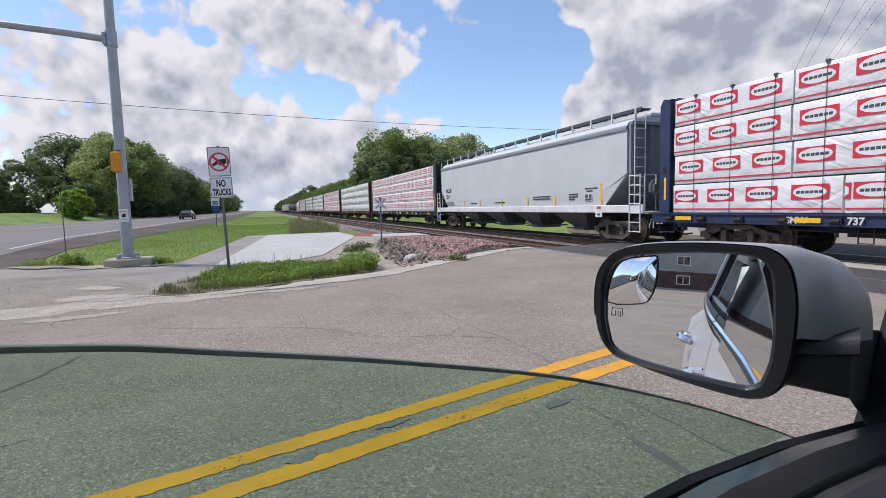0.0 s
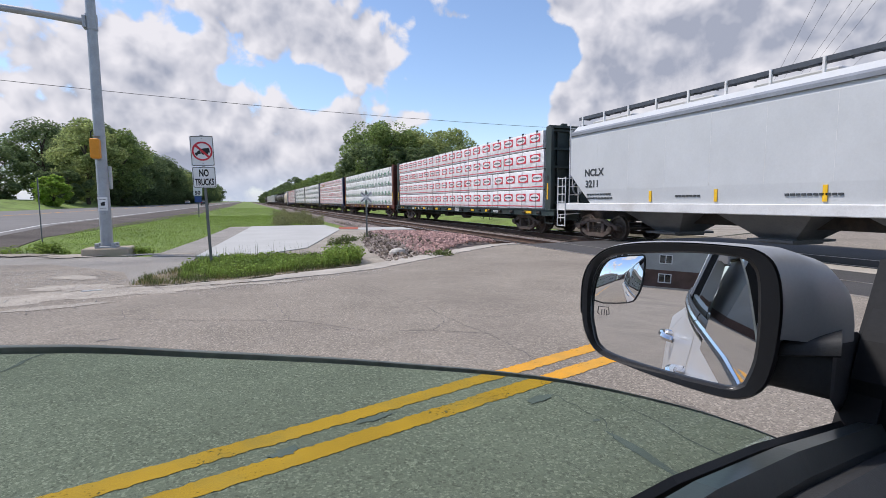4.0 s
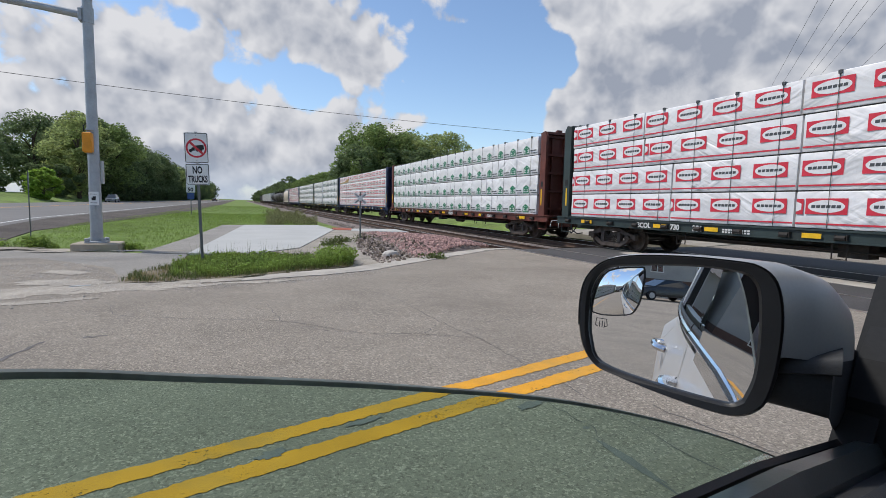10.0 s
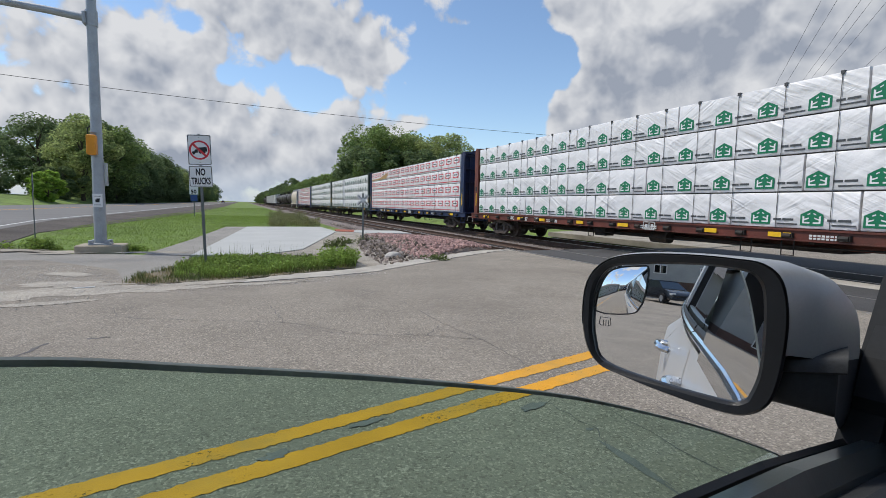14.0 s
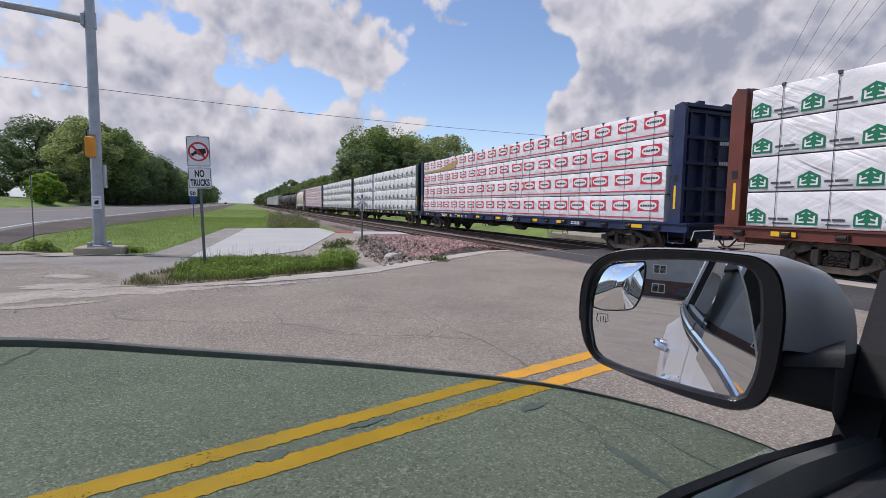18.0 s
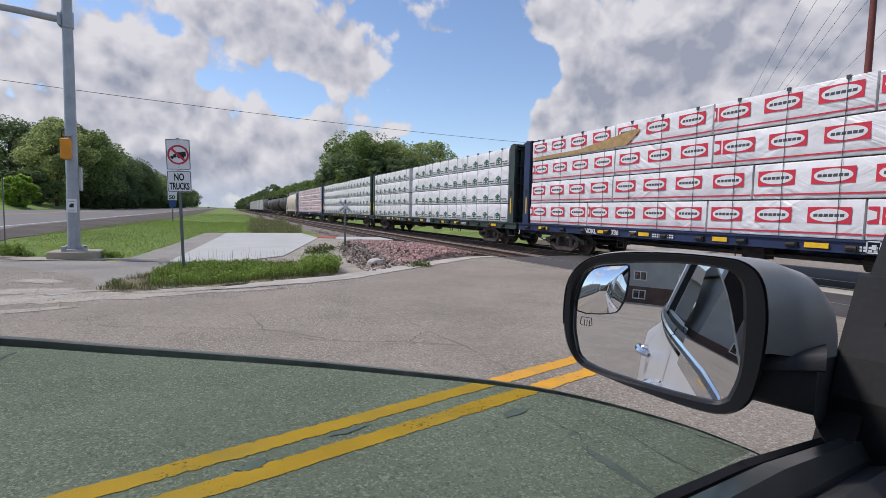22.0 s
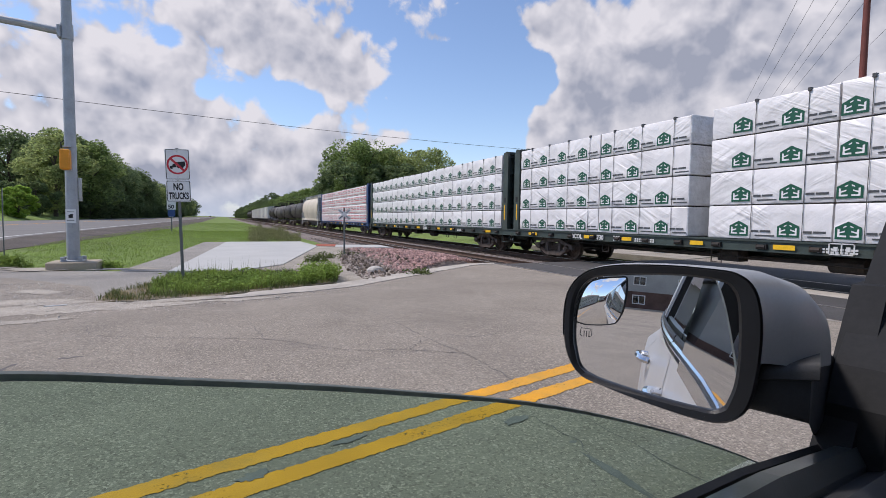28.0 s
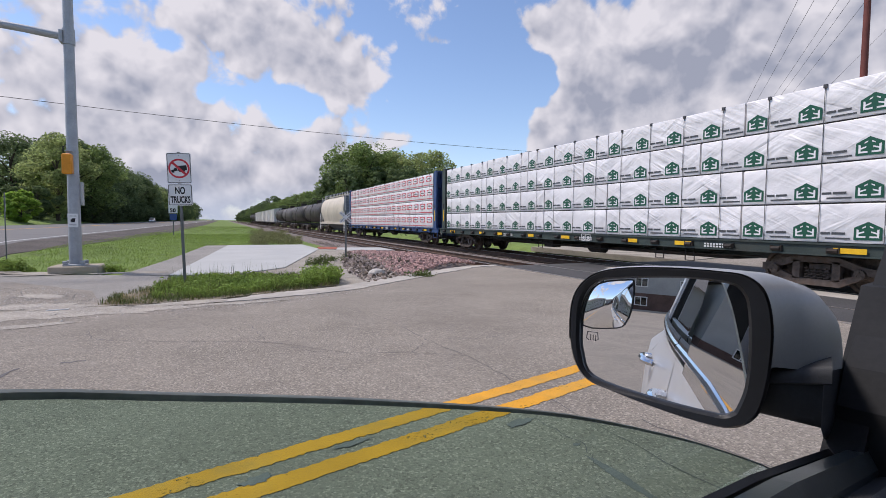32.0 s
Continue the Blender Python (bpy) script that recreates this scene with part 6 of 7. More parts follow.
def signal_mast():
    x, y = -3.87, 17.05
    t = thing("signal_mast", "galvanised signal mast with a long arm on a concrete footing", "traffic signal", m=Matrix.Translation((x, y, 0)))
    part("footing", Shape().cbox(-0.57, 0.60, -0.36, 0.55, -0.3, 0.20, 0.03), M["base_concrete"], t, "tan concrete footing")
    part("mast", Shape().tube([(0, 0, 0.2), (0, 0, 3.5), (0, 0, 9.6)], [0.158, 0.138, 0.11], 20), M["galvanised"], t, "", True)
    part("base_plate", Shape().cbox(-0.26, 0.26, -0.26, 0.26, 0.2, 0.25, 0.01), M["galvanised"], t)
    for sx in (-1, 1):
        for sy in (-1, 1):
            part("anchor_bolt", Shape().tube([(sx * 0.2, sy * 0.2, 0.2), (sx * 0.2, sy * 0.2, 0.33)], 0.03, 8), M["post_steel"], t)
            part("bolt_cover", Shape().cbox(sx * 0.2 - 0.055, sx * 0.2 + 0.055, sy * 0.2 - 0.055, sy * 0.2 + 0.055, 0.25, 0.34, 0.012), M["galvanised"], t)
    arm = part("mast_arm", Shape().tube([(0.05, 0, 6.50), (-1.0, 0, 6.60), (-4, 0, 6.78), (-9.5, 0, 6.95)], [0.105, 0.10, 0.085, 0.06], 14), M["galvanised"], t, "", True)
    part("arm_flange", Shape().cbox(-0.20, -0.11, -0.15, 0.15, 6.33, 6.68, 0.02), M["galvanised"], arm)
    part("arm_collar", Shape().disc((0, 0, 6.52), (0, 0, 1), 0.15, 0.42, 18), M["galvanised"], arm)
    b = part("signal_box", Shape().cbox(-0.18, 0.05, -0.36, -0.12, 2.74, 3.30, 0.03), M["signal_orange"], t, "orange pedestrian signal housing")
    part("signal_door", Shape().cbox(-0.165, 0.035, -0.375, -0.358, 2.76, 3.28, 0.006), M["signal_orange"], b)
    for z in (2.74, 3.38):
        part("clamp", Shape().box(-0.12, 0.06, -0.26, 0.0, z - 0.015, z + 0.015).disc((0, 0, z), (0, 0, 1), 0.152, 0.03, 16), M["galvanised"], t)
    part("conduit", Shape().tube([(-0.2, -0.05, 3.34), (-0.2, -0.05, 3.50), (-0.12, -0.03, 3.58)], 0.018, 6), M["sign_black"], t)
    s = part("button_sign", Shape().box(-0.12, 0.12, -0.175, -0.165, 1.28, 1.66), M["sign_white"], t, "small white crossing-button sign")
    part("sign_symbol", Shape().box(-0.05, 0.05, -0.179, -0.176, 1.42, 1.50).box(-0.02, 0.06, -0.179, -0.176, 1.50, 1.53), M["sign_black"], s)
    tagged(part("sign_bar", Shape().box(-0.08, 0.08, -0.179, -0.176, 1.585, 1.60).box(-0.08, 0.08, -0.179, -0.176, 1.34, 1.355), M["post_steel"], s), kind="stuff")
    part("push_button", Shape().disc((0, -0.20, 1.20), (0, 1, 0), 0.055, 0.09, 14), M["galvanised"], t, "round push button")
    part("side_panel", Shape().box(0.15, 0.20, 0.02, 0.22, 1.9, 2.55), M["sign_back"], t)
    part("panel_bracket", Shape().box(0.10, 0.16, 0.05, 0.12, 1.98, 2.02).box(0.10, 0.16, 0.05, 0.12, 2.42, 2.46), M["galvanised"], t)
    part("handhole_cover", Shape().box(-0.06, 0.06, -0.165, -0.15, 0.5, 0.72), M["galvanised"], t)


def small_signs():
    t = thing("post_sign", "narrow sign seen edge-on on a thin steel post", "road sign", m=turned(-5.93, 18.75, -0.05, 108))
    part("post", Shape().box(-0.025, 0.025, 0, 0.03, -0.3, 2.3), M["post_steel"], t)
    part("plate", Shape().box(-0.23, 0.23, -0.006, 0, 1.75, 2.32), M["sign_back"], t)
    t = thing("speed_sign", "speed limit sign over a small blue marker on a post", "road sign", m=turned(-4.35, 53.0, -0.05, -4))
    part("post", Shape().box(-0.04, 0.04, 0, 0.04, -0.3, 3.1), M["post_steel"], t)
    p = part("plate", Shape().box(-0.38, 0.38, -0.02, -0.005, 2.15, 3.1), M["sign_white"], t)
    me = words("50", 0.5, 0.002)
    me.transform(Matrix.Translation((-0.27, -0.024, 2.25)) @ Matrix.Rotation(radians(90), 4, "X"))
    me.materials.clear()
    me.materials.append(M["sign_black"])
    part("lettering", me, None, p)
    part("marker", Shape().box(-0.3, 0.3, -0.02, -0.005, 1.5, 2.1), M["sign_blue"], t)
    t = thing("crossbuck", "small white crossbuck on a steel post", "railway sign", m=turned(4.52, 20.15, -0.05, -14))
    part("post", Shape().cbox(-0.035, 0.035, -0.03, 0.03, -0.3, 2.0, 0.006), M["post_steel"], t)
    for d in (-1, 1):
        b = Shape()
        u_, v_ = Vector((math.cos(radians(42)), 0, d * math.sin(radians(42)))), Vector((-d * math.sin(radians(42)), 0, math.cos(radians(42))))
        c = Vector((0, -0.045 - 0.008 * d, 1.72))
        ring = [c + u_ * a * 0.30 + v_ * e * 0.06 for a, e in ((-1, -1), (1, -1), (1, 1), (-1, 1))]
        b.loft([ring, [p + Vector((0, 0.006, 0)) for p in ring]])
        bl = part("blade", b, M["sign_white"], t)
        k = Shape()
        for j in range(-5, 6):
            if abs(j) > 1:
                q = c + u_ * j * 0.05 + Vector((0, -0.003, 0))
                k.add([q + u_ * a * 0.016 + v_ * e * 0.020 for a, e in ((-1, -1), (1, -1), (1, 1), (-1, 1))], [(0, 1, 2, 3)])
        tagged(part("lettering_bar", k, M["sign_black"], bl), kind="stuff")
    t = thing("utility_pedestal", "small grey utility box beyond the tracks", "utility box", m=Matrix.Translation((20.6, 18.6, -0.1)))
    part("body", Shape().cbox(-0.35, 0.35, -0.3, 0.3, -0.2, 0.95, 0.04), M["galvanised"], t)
    part("cap", Shape().cbox(-0.4, 0.4, -0.35, 0.35, 0.95, 1.05, 0.03), M["sign_back"], t)


def poles_and_wires():
    t = thing("power_pole", "tall rust-red steel power pole", "utility pole", m=Matrix.Translation((26.9, 13.4, 0)))
    part("shaft", Shape().tube([(0, 0, -0.4), (0, 0, 7), (0, 0, 16)], [0.20, 0.15, 0.11], 14), M["pole_red"], t, "", True)
    part("crossarm", Shape().cbox(-1.6, 1.6, -0.06, 0.06, 13.0, 13.16, 0.02), M["pole_red"], t)
    for k in range(4):
        part("insulator", Shape().disc((-1.4 + k * 0.93, 0, 13.25), (0, 0, 1), 0.06, 0.2, 10), M["sign_back"], t)
    d = Vector((0.765, 0.644, 0))
    for x, y, z in ((25.5, 15.8, 12.0), (26.2, 15.5, 12.0), (27.2, 15.0, 12.0), (27.75, 14.8, 12.05), (28.4, 14.5, 12.0), (32.8, 15.5, 12.0)):
        p = Vector((x, y, z))
        pts = [p + d * s + Vector((0, 0, 0.00035 * (s - 20) ** 2 - 0.14)) for s in range(-40, 121, 10)]
        solo("power_line", Shape().tube(pts, 0.009, 5), M["wire"], "thin dark overhead power line", "cable", "power lines")
    pts = [Vector((-60 + 6 * k, 32.6 + 0.155 * 6 * k * 0.7, 9.0)) + Vector((0, 0, 0.0006 * (6 * k - 70) ** 2 - 0.6)) for k in range(24)]
    solo("overhead_cable", Shape().tube(pts, 0.016, 5), M["wire"], "single overhead cable across the scene", "cable")


no_trucks_sign()
signal_mast()
small_signs()
poles_and_wires()


# ---- cracks, patches and litter on the road ----
def crack(pts, w=0.02, seed=0, mt="crack_tar", z=0.0035):
    rng = random.Random(seed)
    pts = curve_pts(pts, 7)
    left, right = [], []
    for i, p in enumerate(pts):
        q = pts[min(i + 1, len(pts) - 1)]
        o = pts[max(i - 1, 0)]
        d = Vector((q[0] - o[0], q[1] - o[1])).normalized()
        n = Vector((-d.y, d.x))
        j = Vector(p) + n * rng.uniform(-0.025, 0.025)
        ww = w * rng.uniform(0.35, 1.25)
        left.append((j + n * ww / 2).to_tuple() + (z,))
        right.append((j - n * ww / 2).to_tuple() + (z,))
    k = len(pts)
    s = Shape().add(left + right, [(i, i + 1, k + i + 1, k + i) for i in range(k - 1)])
    solo("road_crack", s, M[mt], "dark ragged crack in the road surface", "crack", "cracks in the road", kind="structure")


CRACKS = [
    [(-1.75, 8.2), (-1.54, 7.51), (-0.89, 7.14), (-0.1, 6.8), (0.44, 6.55), (1.26, 5.7), (1.93, 5.4), (2.46, 5.04)],
    [(0.30, 7.75), (0.36, 7.2), (0.44, 6.55)], [(1.93, 5.4), (2.1, 5.6), (2.24, 5.81)], [(1.9, 8.7), (2.24, 7.56), (2.3, 6.6), (2.36, 5.7), (2.46, 5.04), (2.5, 3.99), (2.52, 3.18), (2.55, 1.8)],
    [(-2.4, 4.9), (-2.11, 5.75), (-1.95, 6.35)], [(-1.63, 6.4), (-1.41, 6.42)], [(2.9, 2.9), (3.05, 2.2), (3.2, 1.5)], [(1.26, 5.7), (0.95, 5.85), (0.7, 6.2)],
    [(2.62, 5.9), (3.0, 5.75), (3.35, 5.8)], [(-3.4, 3.2), (-2.2, 3.9), (-1.6, 4.1)], [(-6, 7), (-4.2, 7.6), (-2.6, 7.4), (-1.54, 7.51)], [(2.14, 3.25), (2.2, 2.8), (2.1, 2.45)],
]
for i, c in enumerate(CRACKS):
    crack(c, 0.010 if i not in (4, 5) else 0.045, i)


def blob(cx, cy, rx, ry, seed, ang=0.0, z=0.003, mt="patch_tar", name="tar_patch", label="dark worn patch in the road surface"):
    rng = random.Random(seed)
    pts = []
    for k in range(60):
        a = 2 * math.pi * k / 60
        r = 1 + 0.55 * noise.noise((2.2 * math.cos(a) + seed * 5, 2.2 * math.sin(a), 0)) + 0.25 * noise.noise((7 * math.cos(a), 7 * math.sin(a), seed)) + rng.uniform(-0.05, 0.05)
        x, y = rx * r * math.cos(a), ry * r * math.sin(a)
        pts.append((cx + x * math.cos(ang) - y * math.sin(ang), cy + x * math.sin(ang) + y * math.cos(ang), z))
    solo(name, Shape().add(pts, [tuple(range(60))]), M[mt], label, "road patch", "worn patches", kind="structure")


for i, (x, y, rx, ry, a) in enumerate(((2.12, 2.28, 0.035, 0.30, 0.0), (2.16, 2.75, 0.03, 0.02, 0), (2.0, 3.22, 0.13, 0.045, 0.26), (0.12, 3.10, 0.09, 0.05, 0.3), (0.75, 3.36, 0.14, 0.03, 0.26))):
    blob(x, y, rx, ry, i, a, 0.0062 if i in (2, 3, 4) else 0.003)


# sandy fan washed over the corner, with ragged tongues
use("sand", (0.35, 0.315, 0.265), 0.95, var=0.2, scale=1.6, fine=60, bump=0.8, bdist=0.006, stain=0.55, dark=(0.26, 0.236, 0.205), speck=0.6)
# bare grit between the apron and the verge
for i, (x, y, rx, ry, a) in enumerate(((-6.3, 17.75, 1.0, 0.35, -0.45), (-4.9, 17.1, 0.9, 0.3, -0.3), (-2.3, 16.45, 0.8, 0.28, -0.2))):
    blob(x, y, rx, ry, 70 + i, a, ground_height(x, y) + 0.094, "dirt", "sand_patch", "pale gritty soil at the edge of the verge")
for i, (x, y, rx, ry, a) in enumerate(((-3.6, 9.6, 1.7, 0.5, 0.25), (-2.2, 9.75, 1.2, 0.38, -0.05), (-5.6, 9.2, 1.4, 0.4, 0.2), (-2.9, 10.6, 0.8, 0.35, -0.3), (-1.0, 9.72, 0.75, 0.20, 0.1), (-2.7, 8.75, 0.7, 0.14, 0.2), (0.4, 9.85, 0.7, 0.12, 0.1), (-0.6, 10.2, 0.9, 0.2, 0.12), (1.2, 10.55, 0.8, 0.16, 0.32), (-3.3, 12.0, 0.5, 0.25, -0.7), (-4.4, 16.75, 0.9, 0.28, 0.25), (-2.9, 16.5, 0.5, 0.2, 0.0))):
    blob(x, y, rx, ry, 40 + i, a, 0.0035 + 0.0004 * i, "sand", "sand_patch", "pale sandy grit washed over the pavement")
solo("litter", Shape().cbox(-0.30, 0.0, -0.012, 0.012, 0.004, 0.02, 0.003), M["sign_white"], "pale splinter of wood lying on the grit", "litter").matrix_world = pose(-2.42, 10.12, 0.0, 0, 0, 12)


# ---- trees, weeds, stones ----
use("bark", (0.085, 0.065, 0.05), 0.9, var=0.3, scale=4, fine=30, bump=0.6)
for k, c in (("leaf_dark", (0.160, 0.215, 0.098)), ("leaf_mid", (0.215, 0.290, 0.100)), ("leaf_light", (0.29, 0.43, 0.075)), ("leaf_olive", (0.33, 0.385, 0.150))):
    leafy(k, c, 0.57, rough=0.65, var=0.22, scale=0.4, fine=8, bump=0.0, island=0.4, spec=0.25)
leafy("blade_green", (0.235, 0.325, 0.072), 0.35, rough=0.7, var=0.2, scale=1.2, fine=20, bump=0.0, island=0.4, spec=0.15)
leafy("blade_dry", (0.27, 0.225, 0.10), 0.3, rough=0.75, var=0.2, scale=2, fine=20, bump=0.0, island=0.4, spec=0.15)
leafy("blade_dull", (0.125, 0.155, 0.055), 0.3, rough=0.75, var=0.2, scale=2, fine=20, bump=0.0, island=0.4, spec=0.15)
leafy("weed_tan", (0.24, 0.24, 0.115), 0.35, rough=0.75, var=0.2, scale=2, fine=20, bump=0.0, island=0.4, spec=0.15)
use("stone_pink", (0.41, 0.260, 0.230), 0.85, var=0.15, scale=3, fine=20, bump=0.3, island=0.45)
use("stone_grey", (0.30, 0.245, 0.21), 0.85, var=0.15, scale=3, fine=20, bump=0.3, island=0.5)
use("stone_pale", (0.52, 0.48, 0.43), 0.9, var=0.15, scale=3, fine=20, bump=0.2, island=0.4)
use("stone_white", (0.46, 0.43, 0.39), 0.85, var=0.15, scale=8, fine=40, bump=0.5)
use("debris", (0.14, 0.11, 0.085), 0.9, var=0.3, scale=6, fine=30, bump=0.3, island=0.5)


def leaf_cloud(s, c, r, n, size, rng, flat=0.8):
    """Bent leaf clumps scattered through a puff."""
    for _ in range(n):
        while True:
            d = Vector((rng.uniform(-1, 1), rng.uniform(-1, 1), rng.uniform(-1, 1)))
            if 0.1 < d.length < 1:
                break
        d *= (0.55 + 0.45 * rng.random()) / max(d.length, 0.3) if d.length < 0.75 else 1
        p = Vector(c) + Vector((d.x * r, d.y * r, d.z * r * flat))
        a = Vector((rng.uniform(-1, 1), rng.uniform(-1, 1), rng.uniform(-0.4, 0.4))).normalized()
        b = a.cross(Vector((rng.uniform(-1, 1), rng.uniform(-1, 1), rng.uniform(0.1, 1)))).normalized()
        q = size * rng.uniform(0.55, 1.25)
        up = a.cross(b) * q * 0.25
        s.add([p - a * q, p - b * q * 0.6 + up, p + a * q, p + b * q * 0.6 + up], [(0, 1, 2), (0, 2, 3)])


def tree(h, spread, seed, leaf, label, puffs=26, dens=95, lsize=0.36, low=0.22):
    rng = random.Random(seed)
    t = thing("tree", label, "tree", "trees")
    s = Shape()
    s.tube([(0, 0, -0.3), (rng.uniform(-.2, .2), rng.uniform(-.2, .2), h * 0.3), (rng.uniform(-.4, .4), rng.uniform(-.4, .4), h * 0.75)], [h * 0.026, h * 0.019, h * 0.006], 8)
    cr = Shape()
    for k in range(puffs):
        a = rng.uniform(0, 2 * math.pi)
        zf = low + (0.97 - low) * ((k + rng.random()) / puffs)
        prof = math.sin(min(1, (zf - low + 0.12) / (0.62 - low + 0.12)) * math.pi / 2) if zf < 0.62 else math.cos((zf - 0.62) / 0.42 * math.pi / 2)
        rad = spread * max(0.12, prof) * rng.uniform(0.45, 0.95)
        c = (rad * math.cos(a), rad * math.sin(a), h * zf)
        r = h * rng.uniform(0.085, 0.15)
        leaf_cloud(cr, c, r, int(dens * rng.uniform(0.7, 1.2)), lsize, rng)
        if k % 3 == 0:
            z0 = h * max(0.15, zf - 0.25)
            s.tube([(0, 0, z0), (c[0] * 0.5, c[1] * 0.5, (z0 + c[2]) / 2 + 0.2), c], [h * 0.010, h * 0.006, h * 0.002], 5)
    part("trunk", s, M["bark"], t)
    part("crown", cr.mesh("crown", M[leaf]), None, t)
    return t


def stand():
    rng = random.Random(11)
    kinds = {
        "big_dark": tree(20.0, 9.0, 1, "leaf_dark", "tall broad tree with a dark green crown", 50, 240, 0.33, 0.08),
        "big_mid": tree(19.0, 8.6, 2, "leaf_mid", "tall leafy tree with a green crown", 50, 240, 0.33, 0.08),
        "tall_light": tree(17.6, 6.6, 3, "leaf_olive", "tall tree with a ragged olive green crown", 50, 230, 0.30, 0.12),
        "clump_dark": tree(17.5, 7.0, 8, "leaf_mid", "tall dark green tree beyond the tracks", 48, 190, 0.27, 0.12),
        "clump_mid": tree(16.5, 7.0, 9, "leaf_olive", "tall olive green tree beyond the tracks", 48, 175, 0.27, 0.12),
        "mid_dark": tree(12.0, 6.6, 4, "leaf_dark", "dark green tree with a low crown", 40, 210, 0.28, 0.03),
        "mid_mid": tree(9.5, 4.6, 5, "leaf_mid", "medium sized tree with green leaves", 34, 180, 0.25, 0.05),
        "bush": tree(5.2, 3.3, 6, "leaf_light", "round bright green small tree", 60, 170, 0.24, 0.0),
        "under": tree(6.5, 4.8, 7, "leaf_dark", "dark green undergrowth below taller trees", 28, 180, 0.26, 0.0),
    }
    used = set()

    def plant(k, x, y, z=-0.1, size=1.0):
        m = pose(x, y, z, 0, 0, rng.uniform(0, 360)) @ Matrix.Scale(size, 4)
        if k not in used:
            used.add(k)
            kinds[k].matrix_world = m
            return kinds[k]
        return copy_thing(kinds[k], m @ Matrix.Scale(1 / kinds[k].scale.x, 4))

    # beyond the highway
    plant("bush", -31.8, 108, 0.9)
    for k, x, y in (("mid_dark", -43, 117), ("mid_mid", -50, 125), ("mid_dark", -60, 140), ("mid_dark", -49, 112), ("tall_light", -32.5, 131), ("tall_light", -35, 142), ("big_mid", -31, 152), ("under", -38, 126), ("under", -47, 128), ("mid_dark", -55, 126), ("under", -34, 123)):
        plant(k, x, y, 1.3, 0.86 if x < -42 else 1.0)
    y = 150.0
    while y < 760:
        k = rng.choice(("big_dark", "big_dark", "big_mid", "big_dark", "tall_light"))
        plant(k, -35.5 + rng.uniform(-3, 2), y, 1.2)
        if y < 480:
            plant("under", -30.5 + rng.uniform(-1.5, 0.5), y + 3, 0.6)
            plant("under", -32 + rng.uniform(-1.5, 1), y - 3, 0.7)
            plant("mid_dark", -34 + rng.uniform(-3, 1), y + 5, 1.0)
            plant("big_dark", -48 + rng.uniform(-3, 3), y + 4, 1.4)
        y += 8.0 + y * 0.02
    # beyond the tracks
    for k, x, y in (("clump_dark", 25.0, 105), ("clump_dark", 28.0, 102), ("clump_mid", 30, 107), ("clump_dark", 28, 114), ("clump_mid", 34, 104), ("clump_mid", 39, 103), ("clump_mid", 42.5, 100), ("clump_dark", 36, 110), ("mid_dark", 48, 101), ("mid_dark", 30, 98), ("mid_dark", 40, 95), ("mid_dark", 22, 96), ("mid_dark", 35, 96), ("under", 44, 92), ("under", 27, 92)):
        plant(k, x, y)
    y = 118.0
    while y < 800:
        plant(rng.choice(("mid_dark", "mid_mid", "mid_mid")), 22.5 + rng.uniform(-1.5, 2), y)
        plant("under", 20.5 + rng.uniform(-1, 1), y + 3)
        y += 6.5 + y * 0.02
    # behind the train, beyond the road
    for k, x, y in (("under", 60, 33), ("mid_mid", 66, 39), ("under", 57, 44), ("mid_dark", 72, 46), ("under", 50, 30), ("mid_mid", 56, 60), ("under", 70, 30)):
        plant(k, x, y)


stand()


def inside(p, poly):
    r = False
    for i in range(len(poly)):
        a, b = poly[i], poly[i - 1]
        if (a[1] > p[1]) != (b[1] > p[1]) and p[0] < (b[0] - a[0]) * (p[1] - a[1]) / (b[1] - a[1]) + a[0]:
            r = not r
    return r


def scatter(poly, n, rng):
    xs, ys = [p[0] for p in poly], [p[1] for p in poly]
    out = []
    while len(out) < n:
        p = (rng.uniform(min(xs), max(xs)), rng.uniform(min(ys), max(ys)))
        if inside(p, poly):
            out.append(p)
    return out


def grass(name, label, pts, h, w, mt, seed, lean=0.5, z=-0.08, heads=False):
    """Bent blades, one mesh."""
    rng = random.Random(seed)
    v, f = [], []
    for x, y in pts:
        a = rng.uniform(0, 2 * math.pi)
        hh = h(x, y) if callable(h) else h
        hh *= rng.uniform(0.45, 1.15)
        ww = w * rng.uniform(0.6, 1.3)
        dx, dy = math.cos(a), math.sin(a)
        l = lean * hh * rng.uniform(0.1, 1.0)
        b = rng.uniform(0, 2 * math.pi)
        lx, ly = math.cos(b) * l, math.sin(b) * l
        o = len(v)
        zz = z(x, y) if callable(z) else z
        v += [(x - dx * ww, y - dy * ww, zz), (x + dx * ww, y + dy * ww, zz), (x + dx * ww * 0.7 + lx * 0.4, y + dy * ww * 0.7 + ly * 0.4, zz + hh * 0.6), (x - dx * ww * 0.7 + lx * 0.4, y - dy * ww * 0.7 + ly * 0.4, zz + hh * 0.6), (x + lx, y + ly, zz + hh)]
        f += [(o, o + 1, o + 2, o + 3), (o + 3, o + 2, o + 4)]
    me = bpy.data.meshes.new(name)
    me.from_pydata(v, [], f)
    me.materials.append(M[mt])
    ob = new(name, me)
    return tagged(ob, label, "grass", kind="stuff")


